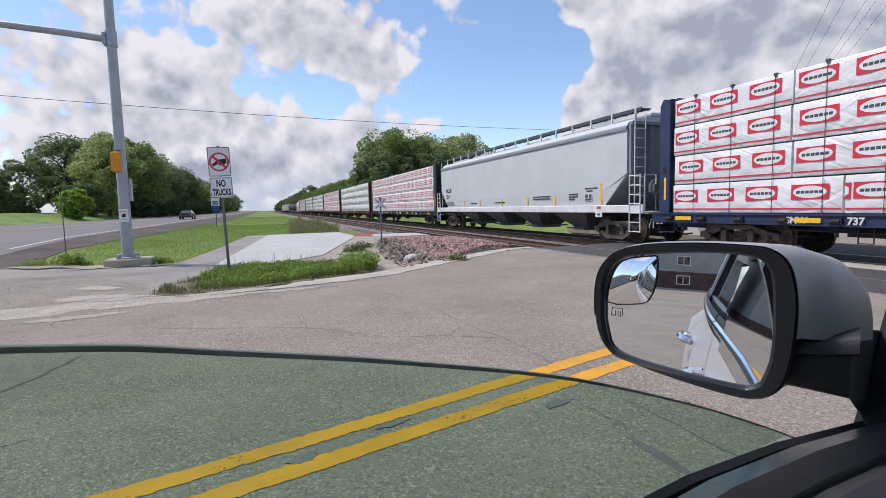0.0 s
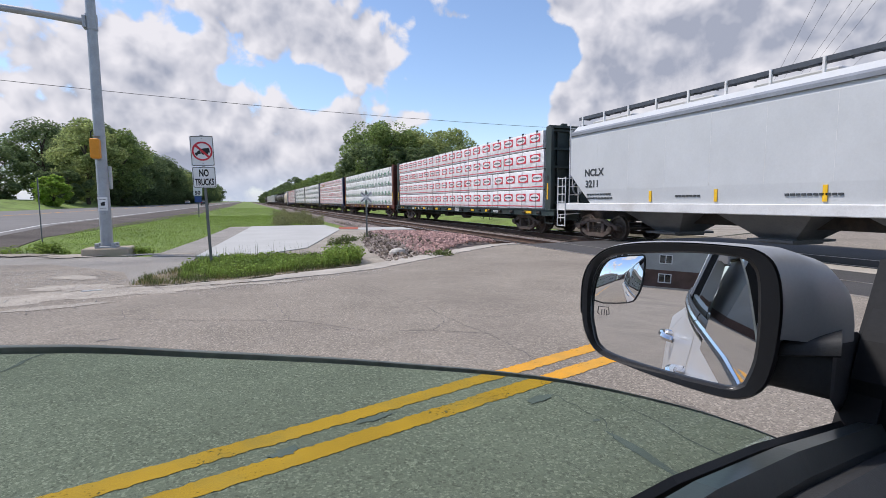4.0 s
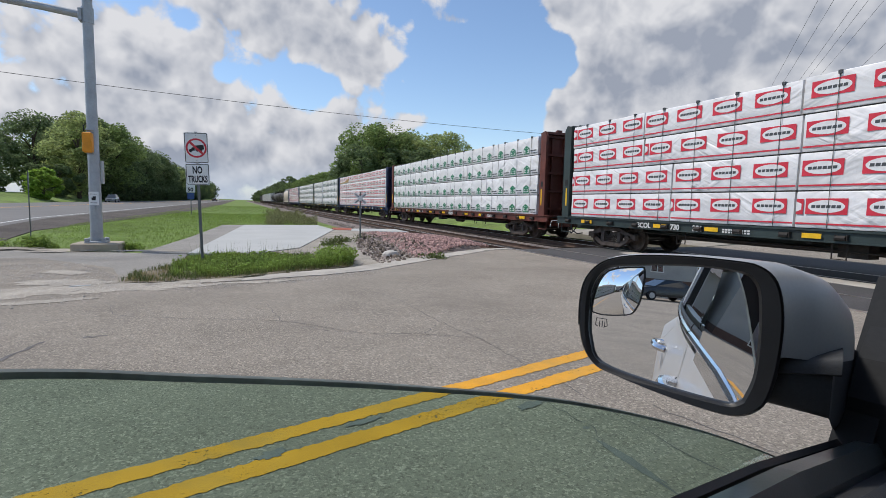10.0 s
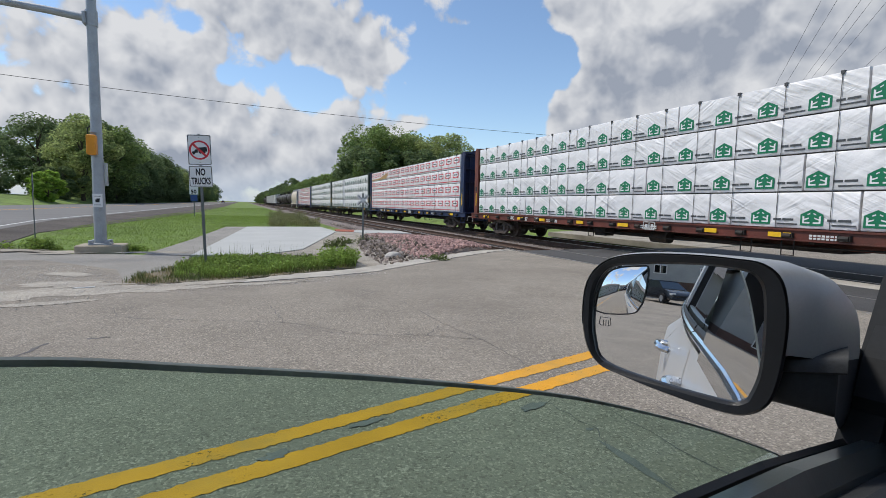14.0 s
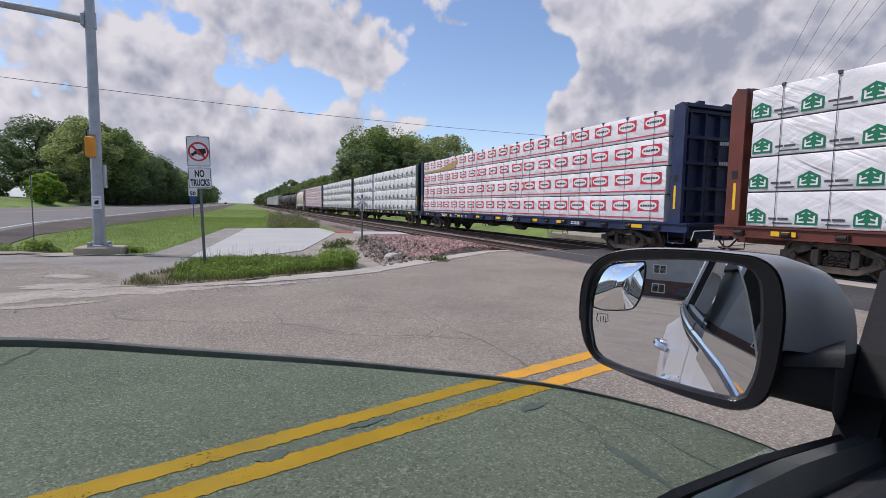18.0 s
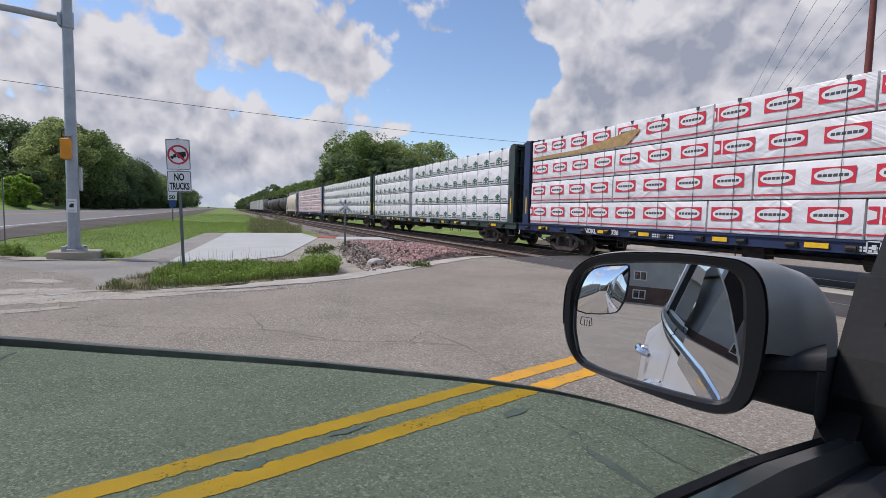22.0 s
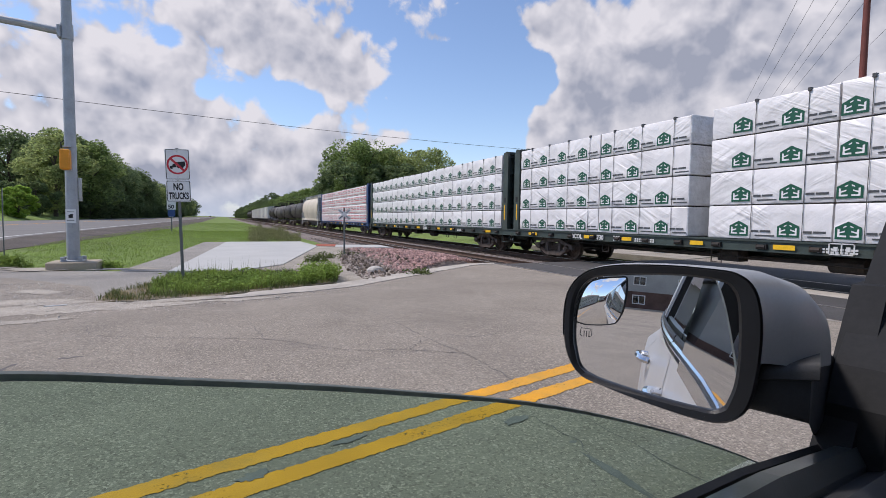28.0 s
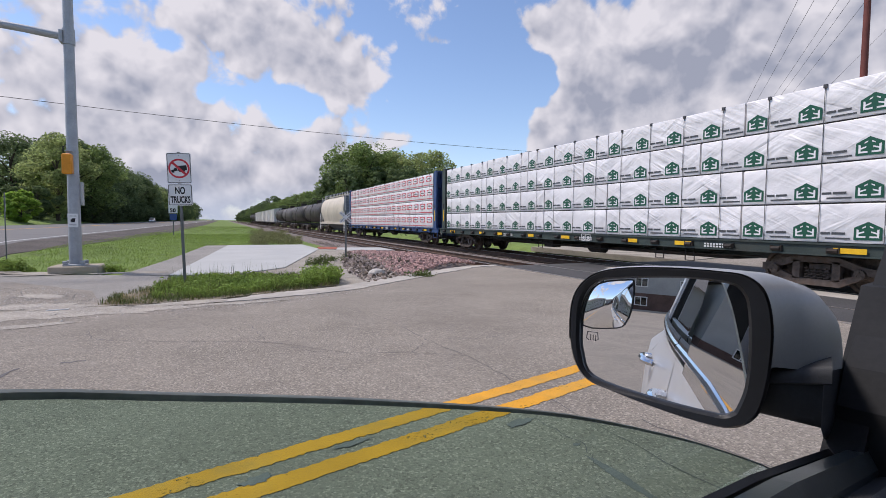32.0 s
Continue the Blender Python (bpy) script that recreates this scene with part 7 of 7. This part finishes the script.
def stones(name, label, pts, size, mt, seed, z):
    """Loose angular stones, one mesh."""
    rng = random.Random(seed)
    v, f = [], []
    base = [(1, 0, 0), (-1, 0, 0), (0, 1, 0), (0, -1, 0), (0, 0, 1), (0, 0, -1), (0.6, 0.6, 0.5), (-0.6, 0.5, 0.6), (0.5, -0.6, 0.5), (-0.6, -0.6, 0.4)]
    tris = [(4, 6, 7), (4, 8, 6), (4, 9, 8), (4, 7, 9), (6, 0, 2), (6, 2, 7), (7, 2, 1), (7, 1, 9), (9, 1, 3), (9, 3, 8), (8, 3, 0), (8, 0, 6), (5, 2, 0), (5, 1, 2), (5, 3, 1), (5, 0, 3)]
    for x, y in pts:
        r = size * rng.uniform(0.5, 1.35)
        q = Euler((rng.uniform(0, 6.3), rng.uniform(0, 6.3), rng.uniform(0, 6.3))).to_matrix()
        sc = Vector((rng.uniform(0.7, 1.2), rng.uniform(0.6, 1.0), rng.uniform(0.5, 0.9)))
        zz = (z(x, y) if callable(z) else z) + r * rng.uniform(0.0, 0.5)
        o = len(v)
        for p in base:
            w = q @ Vector((p[0] * sc.x, p[1] * sc.y, p[2] * sc.z)) * r * rng.uniform(0.85, 1.15)
            v.append((x + w.x, y + w.y, zz + w.z))
        f += [tuple(i + o for i in t) for t in tris]
    me = bpy.data.meshes.new(name)
    me.from_pydata(v, [], f)
    me.materials.append(M[mt])
    return tagged(new(name, me), label, "stones", kind="stuff")


R5 = random.Random(5)
patch = [(-2.1, 10.25), (-1.2, 10.35), (-0.3, 10.5), (1.0, 11.05), (2.45, 11.8), (2.75, 13.0), (2.5, 13.9), (1.1, 14.6), (-0.3, 14.9), (-1.3, 14.4), (-1.5, 12.6), (-2.0, 11.6)]
use("soil_brown", (0.20, 0.165, 0.115), 0.95, var=0.3, scale=3, fine=50, bump=0.8, bdist=0.01, stain=0.5, dark=(0.13, 0.12, 0.05))
ragged = []
for i, p in enumerate(patch):
    q = patch[(i + 1) % len(patch)]
    for k in range(8):
        x, y = p[0] + (q[0] - p[0]) * k / 8, p[1] + (q[1] - p[1]) * k / 8
        ragged.append((x + 0.16 * noise.noise((x * 3, y * 3, 1)), y + 0.16 * noise.noise((x * 3, y * 3, 5))))
solo("soil_patch", Shape().prism(ragged, -0.2, 0.003), M["soil_brown"], "bare soil under the roadside weeds", "soil", kind="structure")


def tufty(poly, n, rng, cut=0.0, f=1.6):
    """Points gathered into tufts."""
    return [p for p in scatter(poly, n, rng) if noise.noise((p[0] * f, p[1] * f, 3)) + rng.uniform(-0.25, 0.25) > cut]


tall = lambda x, y: 0.16 + 0.20 * max(-0.4, noise.noise((x * 1.7, y * 1.7, 0))) + 0.05 * noise.noise((x * 6, y * 6, 2))
core = [(-1.3, 11.0), (-0.4, 10.75), (0.5, 11.1), (1.6, 11.75), (1.6, 13.2), (0.3, 14.2), (-0.9, 13.9), (-1.4, 12.2)]
grass("roadside_grass", "rough green grass round the sign post", tufty(core, 26000, R5, -0.12), tall, 0.0055, "blade_green", 1, 0.9, 0.0)
grass("roadside_weeds", "mixed dull green weeds beside the road", tufty(patch, 15000, R5, 0.0, 2.2), 0.13, 0.005, "blade_dull", 2, 0.9, 0.0)
grass("dry_grass", "thin dry grass at the edge", tufty(patch, 9000, R5, 0.05, 2.6), 0.11, 0.004, "blade_dry", 3, 1.0, 0.0)
grass("weed_stalks", "thin upright seed stalks", scatter(core, 150, R5), 0.50, 0.004, "blade_dull", 4, 0.2, 0.0)


def leafy_clumps(name, label, spots, mt, seed, size):
    """Low leafy plants: small leaves in uneven puffs, one mesh."""
    rng = random.Random(seed)
    s = Shape()
    for x, y, z, r, n in spots:
        leaf_cloud(s, (x, y, z), r, n, size, rng, 0.8)
    me = s.mesh(name, M[mt])
    return tagged(new(name, me), label, "weeds", kind="stuff")


R6 = random.Random(66)
core_spots = [(x, y, 0.08, R6.uniform(0.10, 0.24), 34) for x, y in scatter(core, 150, R6)]
leafy_clumps("roadside_plants", "low broad-leaved green plants", core_spots, "blade_green", 21, 0.035)
weeds = [(1.55, 11.55), (2.5, 11.9), (2.7, 13.0), (1.9, 13.1)]
leafy_clumps("weed_clump", "clump of tall green weeds", [(x, y, R6.uniform(0.08, 0.34), R6.uniform(0.12, 0.22), 46) for x, y in scatter(weeds, 60, R6)], "blade_green", 22, 0.034)
grass("weed_clump_stems", "green stems in the weed clump", scatter(weeds, 500, R6), 0.42, 0.006, "blade_green", 5, 0.5, 0.0)
far_weeds = [(1.6, 33.2), (4.6, 33.0), (5.3, 38), (4.8, 52), (2.0, 46)]
leafy_clumps("tall_weeds", "stand of tall olive weeds beside the trail", [(x, y, R6.uniform(0.03, 0.22 + 0.7 * max(0, 0.35 + noise.noise((x * 0.9, y * 0.4, 1)))), R6.uniform(0.10, 0.26), 26) for x, y in tufty(far_weeds, 420, R6, -0.05, 0.8)], "weed_tan", 23, 0.045)
grass("tall_weed_stems", "thin stems above the tall weeds", tufty(far_weeds, 6000, R5, -0.05, 0.8), lambda x, y: 0.35 + 0.85 * max(0, 0.35 + noise.noise((x * 0.9, y * 0.4, 1))), 0.007, "weed_tan", 6, 0.3, -0.1)
verge = [(-7.2, 21.5), (-5.2, 18.2), (-4.6, 17.6), (-2.3, 17.2), (-1.9, 22), (-1.0, 33), (4.4, 33.6), (5.2, 60), (-6.4, 60), (-7.1, 30)]
lift = lambda x, y: ground_height(x, y) - 0.01
grass("verge_grass", "short bright green verge grass", scatter(verge, 80000, R5), 0.075, 0.0065, "blade_green", 7, 1.2, lift)
verge2 = [(-6.6, 42), (4.8, 42), (5.4, 130), (-6.0, 130)]
grass("verge_grass_far", "short bright green verge grass", scatter(verge2, 26000, R5), 0.075, 0.013, "blade_green", 8, 1.0, lift)
for x, y, n, r, h in ((-5.6, 18.1, 60, 0.35, 0.30), (2.95, 17.6, 34, 0.40, 0.26), (3.7, 19.2, 14, 0.3, 0.2), (-3.1, 17.4, 20, 0.25, 0.16), (4.6, 20.0, 12, 0.4, 0.14), (5.0, 12.95, 20, 0.40, 0.12), (-6.6, 18.6, 20, 0.5, 0.12)):
    leafy_clumps("weed_tuft", "tuft of leafy weeds in bare ground", [(x + R6.gauss(0, r * 0.5), y + R6.gauss(0, r * 0.5), ground_height(x, y) + 0.06 + R6.uniform(0, h), R6.uniform(0.08, 0.16), 26) for _ in range(n)], "blade_dull" if x > 0 else "blade_green", int(x * 100), 0.035)
    pts = [(x + R6.gauss(0, r * 0.6), y + R6.gauss(0, r * 0.6)) for _ in range(90)]
    grass("weed_stems", "thin weed stems in bare ground", pts, h * 1.5, 0.006, "blade_dull", int(x * 100), 0.6, lift)

pile = [(3.2, 11.95), (4.4, 12.95), (5.9, 14.2), (6.9, 15.0), (8.0, 15.5), (8.1, 18.5), (7.9, 23.6), (6.4, 25.2), (5.3, 24.0), (4.2, 19.5), (3.4, 15.5)]


def pile_z(x, y):
    d = math.exp(-((x - 6.6) / 1.6) ** 2 - ((y - 17.5) / 4.0) ** 2)
    return -0.03 + 0.30 * d


s = Shape()
for i in range(15):
    for j in range(15):
        x, y = 3.3 + 5.0 * i / 14, 12.4 + 12.6 * j / 14
        s.v.append((x, y, pile_z(x, y) - 0.01 if inside((x, y), pile) else -0.25))
s.f = [(j + 15 * i, j + 15 * (i + 1), j + 1 + 15 * (i + 1), j + 1 + 15 * i) for i in range(14) for j in range(14)]
solo("gravel_mound", s, M["ballast"], "low mound of crushed stone beside the track", "gravel", kind="structure", smooth=True)
pk = [p for p in scatter(pile, 7000, R5) if p[0] > 4.4 + 0.10 * (p[1] - 12)]
stones("gravel", "loose pinkish crushed stone", pk, 0.055, "stone_pink", 1, pile_z)
gr = [p for p in scatter(pile, 3200, R5) if p[0] < 4.9 + 0.10 * (p[1] - 12)]
stones("rubble", "grey rubble and broken stone", gr, 0.05, "stone_grey", 2, pile_z)
stones("debris", "dark splinters and old tie fragments", [p for p in scatter(pile, 700, R5) if p[0] < 5.6], 0.075, "debris", 3, pile_z)
stones("grit", "loose pale grit along the road edge", scatter([(-6, 13.8), (-2.7, 9.6), (-1.0, 9.3), (1.2, 9.6), (3.0, 10.6), (2.4, 11.3), (-1.0, 10.7), (-2.2, 11.2), (-3.4, 13.6)], 3600, R5), 0.009, "stone_pale", 4, 0.0)
stones("ballast_stones", "crushed stone between the tracks", scatter([(7.2, 15.6), (11.9, 15.6), (11.9, 45), (7.2, 45)], 6500, R5), 0.06, "stone_grey", 5, lambda x, y: -0.24 if abs(x - 9.6) < 1.5 else -0.33)
rk = Shape()
rr = random.Random(8)
ring = lambda k, z: [(3.95 + 0.27 * k * math.cos(a * 0.7) * rr.uniform(0.7, 1.1), 13.75 + 0.2 * k * math.sin(a * 0.7) * rr.uniform(0.7, 1.1), z) for a in range(9)]
rk.loft([ring(1.0, -0.1), ring(1.05, 0.06), ring(0.75, 0.13), ring(0.3, 0.165)])
solo("rock", rk, M["stone_white"], "pale broken concrete lump on the rubble", "rock")

fan = [(-5.4, 9.6), (-2.9, 8.3), (-0.9, 9.0), (0.9, 9.6), (2.6, 10.7), (0.4, 10.2), (-1.3, 10.2), (-2.1, 10.3), (-2.3, 11.6), (-3.4, 13.4), (-5.6, 13.6)]
stones("loose_grit", "fine pale grit and pebbles on the corner", tufty(fan, 6000, R5, 0.0, 1.1), 0.005, "stone_pale", 14, 0.003)
stones("pebbles", "scattered grey pebbles on the corner", tufty(fan, 700, R5, 0.05, 1.3), 0.011, "stone_pale", 15, 0.003)


# ---- other vehicles and what stands behind the car ----
use("paint_dark", (0.015, 0.017, 0.022), 0.25, metal=0.3, var=0.04, bump=0.0, coat=0.6)
use("paint_silver", (0.15, 0.165, 0.19), 0.3, metal=0.5, var=0.04, bump=0.0, coat=0.5)
use("paint_white", (0.75, 0.75, 0.74), 0.3, var=0.04, bump=0.0, coat=0.5)
use("tyre", (0.015, 0.015, 0.016), 0.85, var=0.2, bump=0.2)
use("brick_wall", (0.12, 0.075, 0.06), 0.9, var=0.25, scale=1.5, fine=14, bump=0.3)
use("siding", (0.36, 0.37, 0.36), 0.8, var=0.1, scale=1, fine=14, bump=0.1)
use("lamp_clear", (0.7, 0.7, 0.68), 0.1, var=0.05, bump=0.0)
use("lamp_red", (0.35, 0.01, 0.01), 0.2, var=0.05, bump=0.0)


def sedan(name, label, paint, m, h=1.45):
    """A saloon car, x ahead, in lofted sections."""
    t = thing(name, label, "car", "cars on the roads", m=m)
    prof = [(-2.3, 0.35, 0.85), (-2.25, 0.3, 1.0), (-1.5, 0.28, 1.05), (-0.2, 0.28, 0.98), (0.9, 0.28, 0.96), (1.7, 0.28, 0.86), (2.2, 0.3, 0.72), (2.32, 0.36, 0.6)]
    rings = []
    for x, z0, z1 in prof:
        w = 0.89 - 0.05 * abs(x / 2.3) ** 4 * 3
        rings.append([(x, -w, z0), (x, -w - 0.02, (z0 + z1) / 2), (x, -w + 0.06, z1), (x, w - 0.06, z1), (x, w + 0.02, (z0 + z1) / 2), (x, w, z0)])
    part("body", Shape().loft(rings), M[paint], t, "", True)
    g = Shape().loft([[(-1.75, -0.80, 1.0), (-1.75, 0.80, 1.0), (1.15, 0.80, 0.95), (1.15, -0.80, 0.95)], [(-0.95, -0.60, h - 0.04), (-0.95, 0.60, h - 0.04), (0.25, 0.60, h - 0.02), (0.25, -0.60, h - 0.02)]])
    part("cabin_glass", g, M["dark_pane"], t)
    part("roof", Shape().cbox(-1.0, 0.3, -0.62, 0.62, h - 0.05, h, 0.02), M[paint], t)
    for x in (-1.4, 1.4):
        for y in (-0.86, 0.86):
            w = part("wheel", Shape().disc((x, y, 0.32), (0, 1, 0), 0.32, 0.2, 20), M["tyre"], t)
            part("rim", Shape().disc((x, y * 1.02, 0.32), (0, 1, 0), 0.2, 0.19, 14), M["sign_back"], w)
    for y in (-0.65, 0.65):
        part("headlight", Shape().cbox(2.12, 2.27, y - 0.18, y + 0.18, 0.58, 0.72, 0.02), M["lamp_clear"], t)
        part("tail_light", Shape().cbox(-2.33, -2.25, y - 0.18, y + 0.18, 0.72, 0.88, 0.02), M["lamp_red"], t)
    part("grille", Shape().box(2.28, 2.34, -0.4, 0.4, 0.45, 0.6), M["sign_black"], t)
    part("bumper", Shape().cbox(2.15, 2.37, -0.8, 0.8, 0.3, 0.44, 0.03), M[paint], t)
    return t


CARS = []
NORTH, SOUTH = 90.0, -90.0
HWZ = 0.425
for label, paint, x, deg, y0, v, h in (("dark saloon driving away on the highway", "paint_dark", -11.2, NORTH, 87, 17.5, 1.45), ("grey-blue car coming along the highway", "paint_silver", -24, SOUTH, 323, -20.4, 1.6), ("white car far off on the highway", "paint_white", -24, SOUTH, 863, -20.4, 1.6)):
    CARS.append((sedan("sedan", label, paint, turned(x, y0, HWZ, deg), h), [(t, turned(x, y0 + v * t, HWZ - (0.42 * (1 - ss(9, 24, y0 + v * t)) if y0 + v * t < 24 else 0), deg)) for t in range(0, 33, 2)]))


def in_car(s, w, z, deg):
    p = CAR @ Vector((s, w, z))
    return pose(p.x, p.y, p.z, 0, 0, 14.8155 + deg)


CARS.append((sedan("sedan", "black saloon turning behind the waiting car", "paint_dark", in_car(-39, -14, 0, 88)),
             [(0, in_car(-35.5, -17.35, 0, 88)), (7, in_car(-35.5, -15.78, 0, 88)), (8.4, in_car(-35.5, -6.57, 0, 88)), (9, in_car(-35.5, -3.77, 0, 88)), (9.5, in_car(-35.9, -1.90, 0, 78)), (10, in_car(-36.2, -0.90, 0, 58)), (10.6, in_car(-36.1, -0.28, 0, 32)), (11.2, in_car(-35.7, -0.12, 0, 10)), (12, in_car(-35.1, -0.53, 0, -12)), (12.6, in_car(-34.9, -0.82, 0, -24)), (16.5, in_car(-34.9, -0.82, 0, -27)), (17.2, in_car(-34.8, -1.75, 0, -50)), (17.8, in_car(-35.1, -3.09, 0, -75)), (18.4, in_car(-35.5, -5.58, 0, -86)), (20, in_car(-35.5, -14.22, 0, -88)), (32, in_car(-35.5, -18.91, 0, -88))]))


def building(label, m, length, depth, h, brick_h, rows, cols):
    t = thing("building", label, "building", "buildings behind the road", m=m)
    part("brick_wall", Shape().box(0, depth, 0, length, -0.3, brick_h), M["brick_wall"], t)
    part("upper_wall", Shape().box(0.05, depth - 0.05, 0.05, length - 0.05, brick_h, h), M["siding"], t)
    part("roof", Shape().prism([(-0.5, h), (depth / 2, h + 1.6), (depth + 0.5, h)], -0.4, length + 0.4, "y"), M["patch_tar"], t)
    for r in range(rows):
        for c in range(cols):
            y0 = 1.2 + c * (length - 2.4) / cols
            z0 = 0.42 + r * 1.55
            w = part("window", Shape().box(-0.05, 0.03, y0, y0 + 1.0, z0, z0 + 0.75), M["sign_white"], t)
            part("pane", Shape().box(-0.06, 0.0, y0 + 0.07, y0 + 0.47, z0 + 0.07, z0 + 0.68).box(-0.06, 0.0, y0 + 0.53, y0 + 0.93, z0 + 0.07, z0 + 0.68), M["dark_pane"], w)
    return t


building("low brick apartment building with white windows", CAR @ pose(-43, 4.5, 0, 0, 0, 180), 26, 12, 4.2, 1.45, 2, 7)
building("long grey three-row building with pale windows", CAR @ pose(-40, 42, 0, 0, 0, 180), 36, 14, 5.3, 0.6, 3, 16)
solo("kerb_behind", Shape().box(-41.6, -41.3, -22, 4.5, -0.1, 0.12), M["concrete_edge"], "pale concrete kerb before the buildings", "kerb", kind="structure").matrix_world = CAR


# ---- what moves ----
def motions():
    """The whole train rolls towards the crossing and past it, and its wheels turn."""
    times = [k * 2.0 for k in range(17)]
    for car, y in MOVERS:
        walk(car, [(t, pose(TRACK_X, y - run(t), 0)) for t in times])
    for car, rows in CARS:
        walk(car, rows)
    near = {car for car, y in MOVERS if y < 165}
    steps = [k / 8 for k in range(257)]
    for ws, y in AXLES:
        if ws.parent in near:
            walk(ws, [(t, pose(0, y, 0.46, math.degrees(run(t) / 0.46) % 360)) for t in steps])


motions()
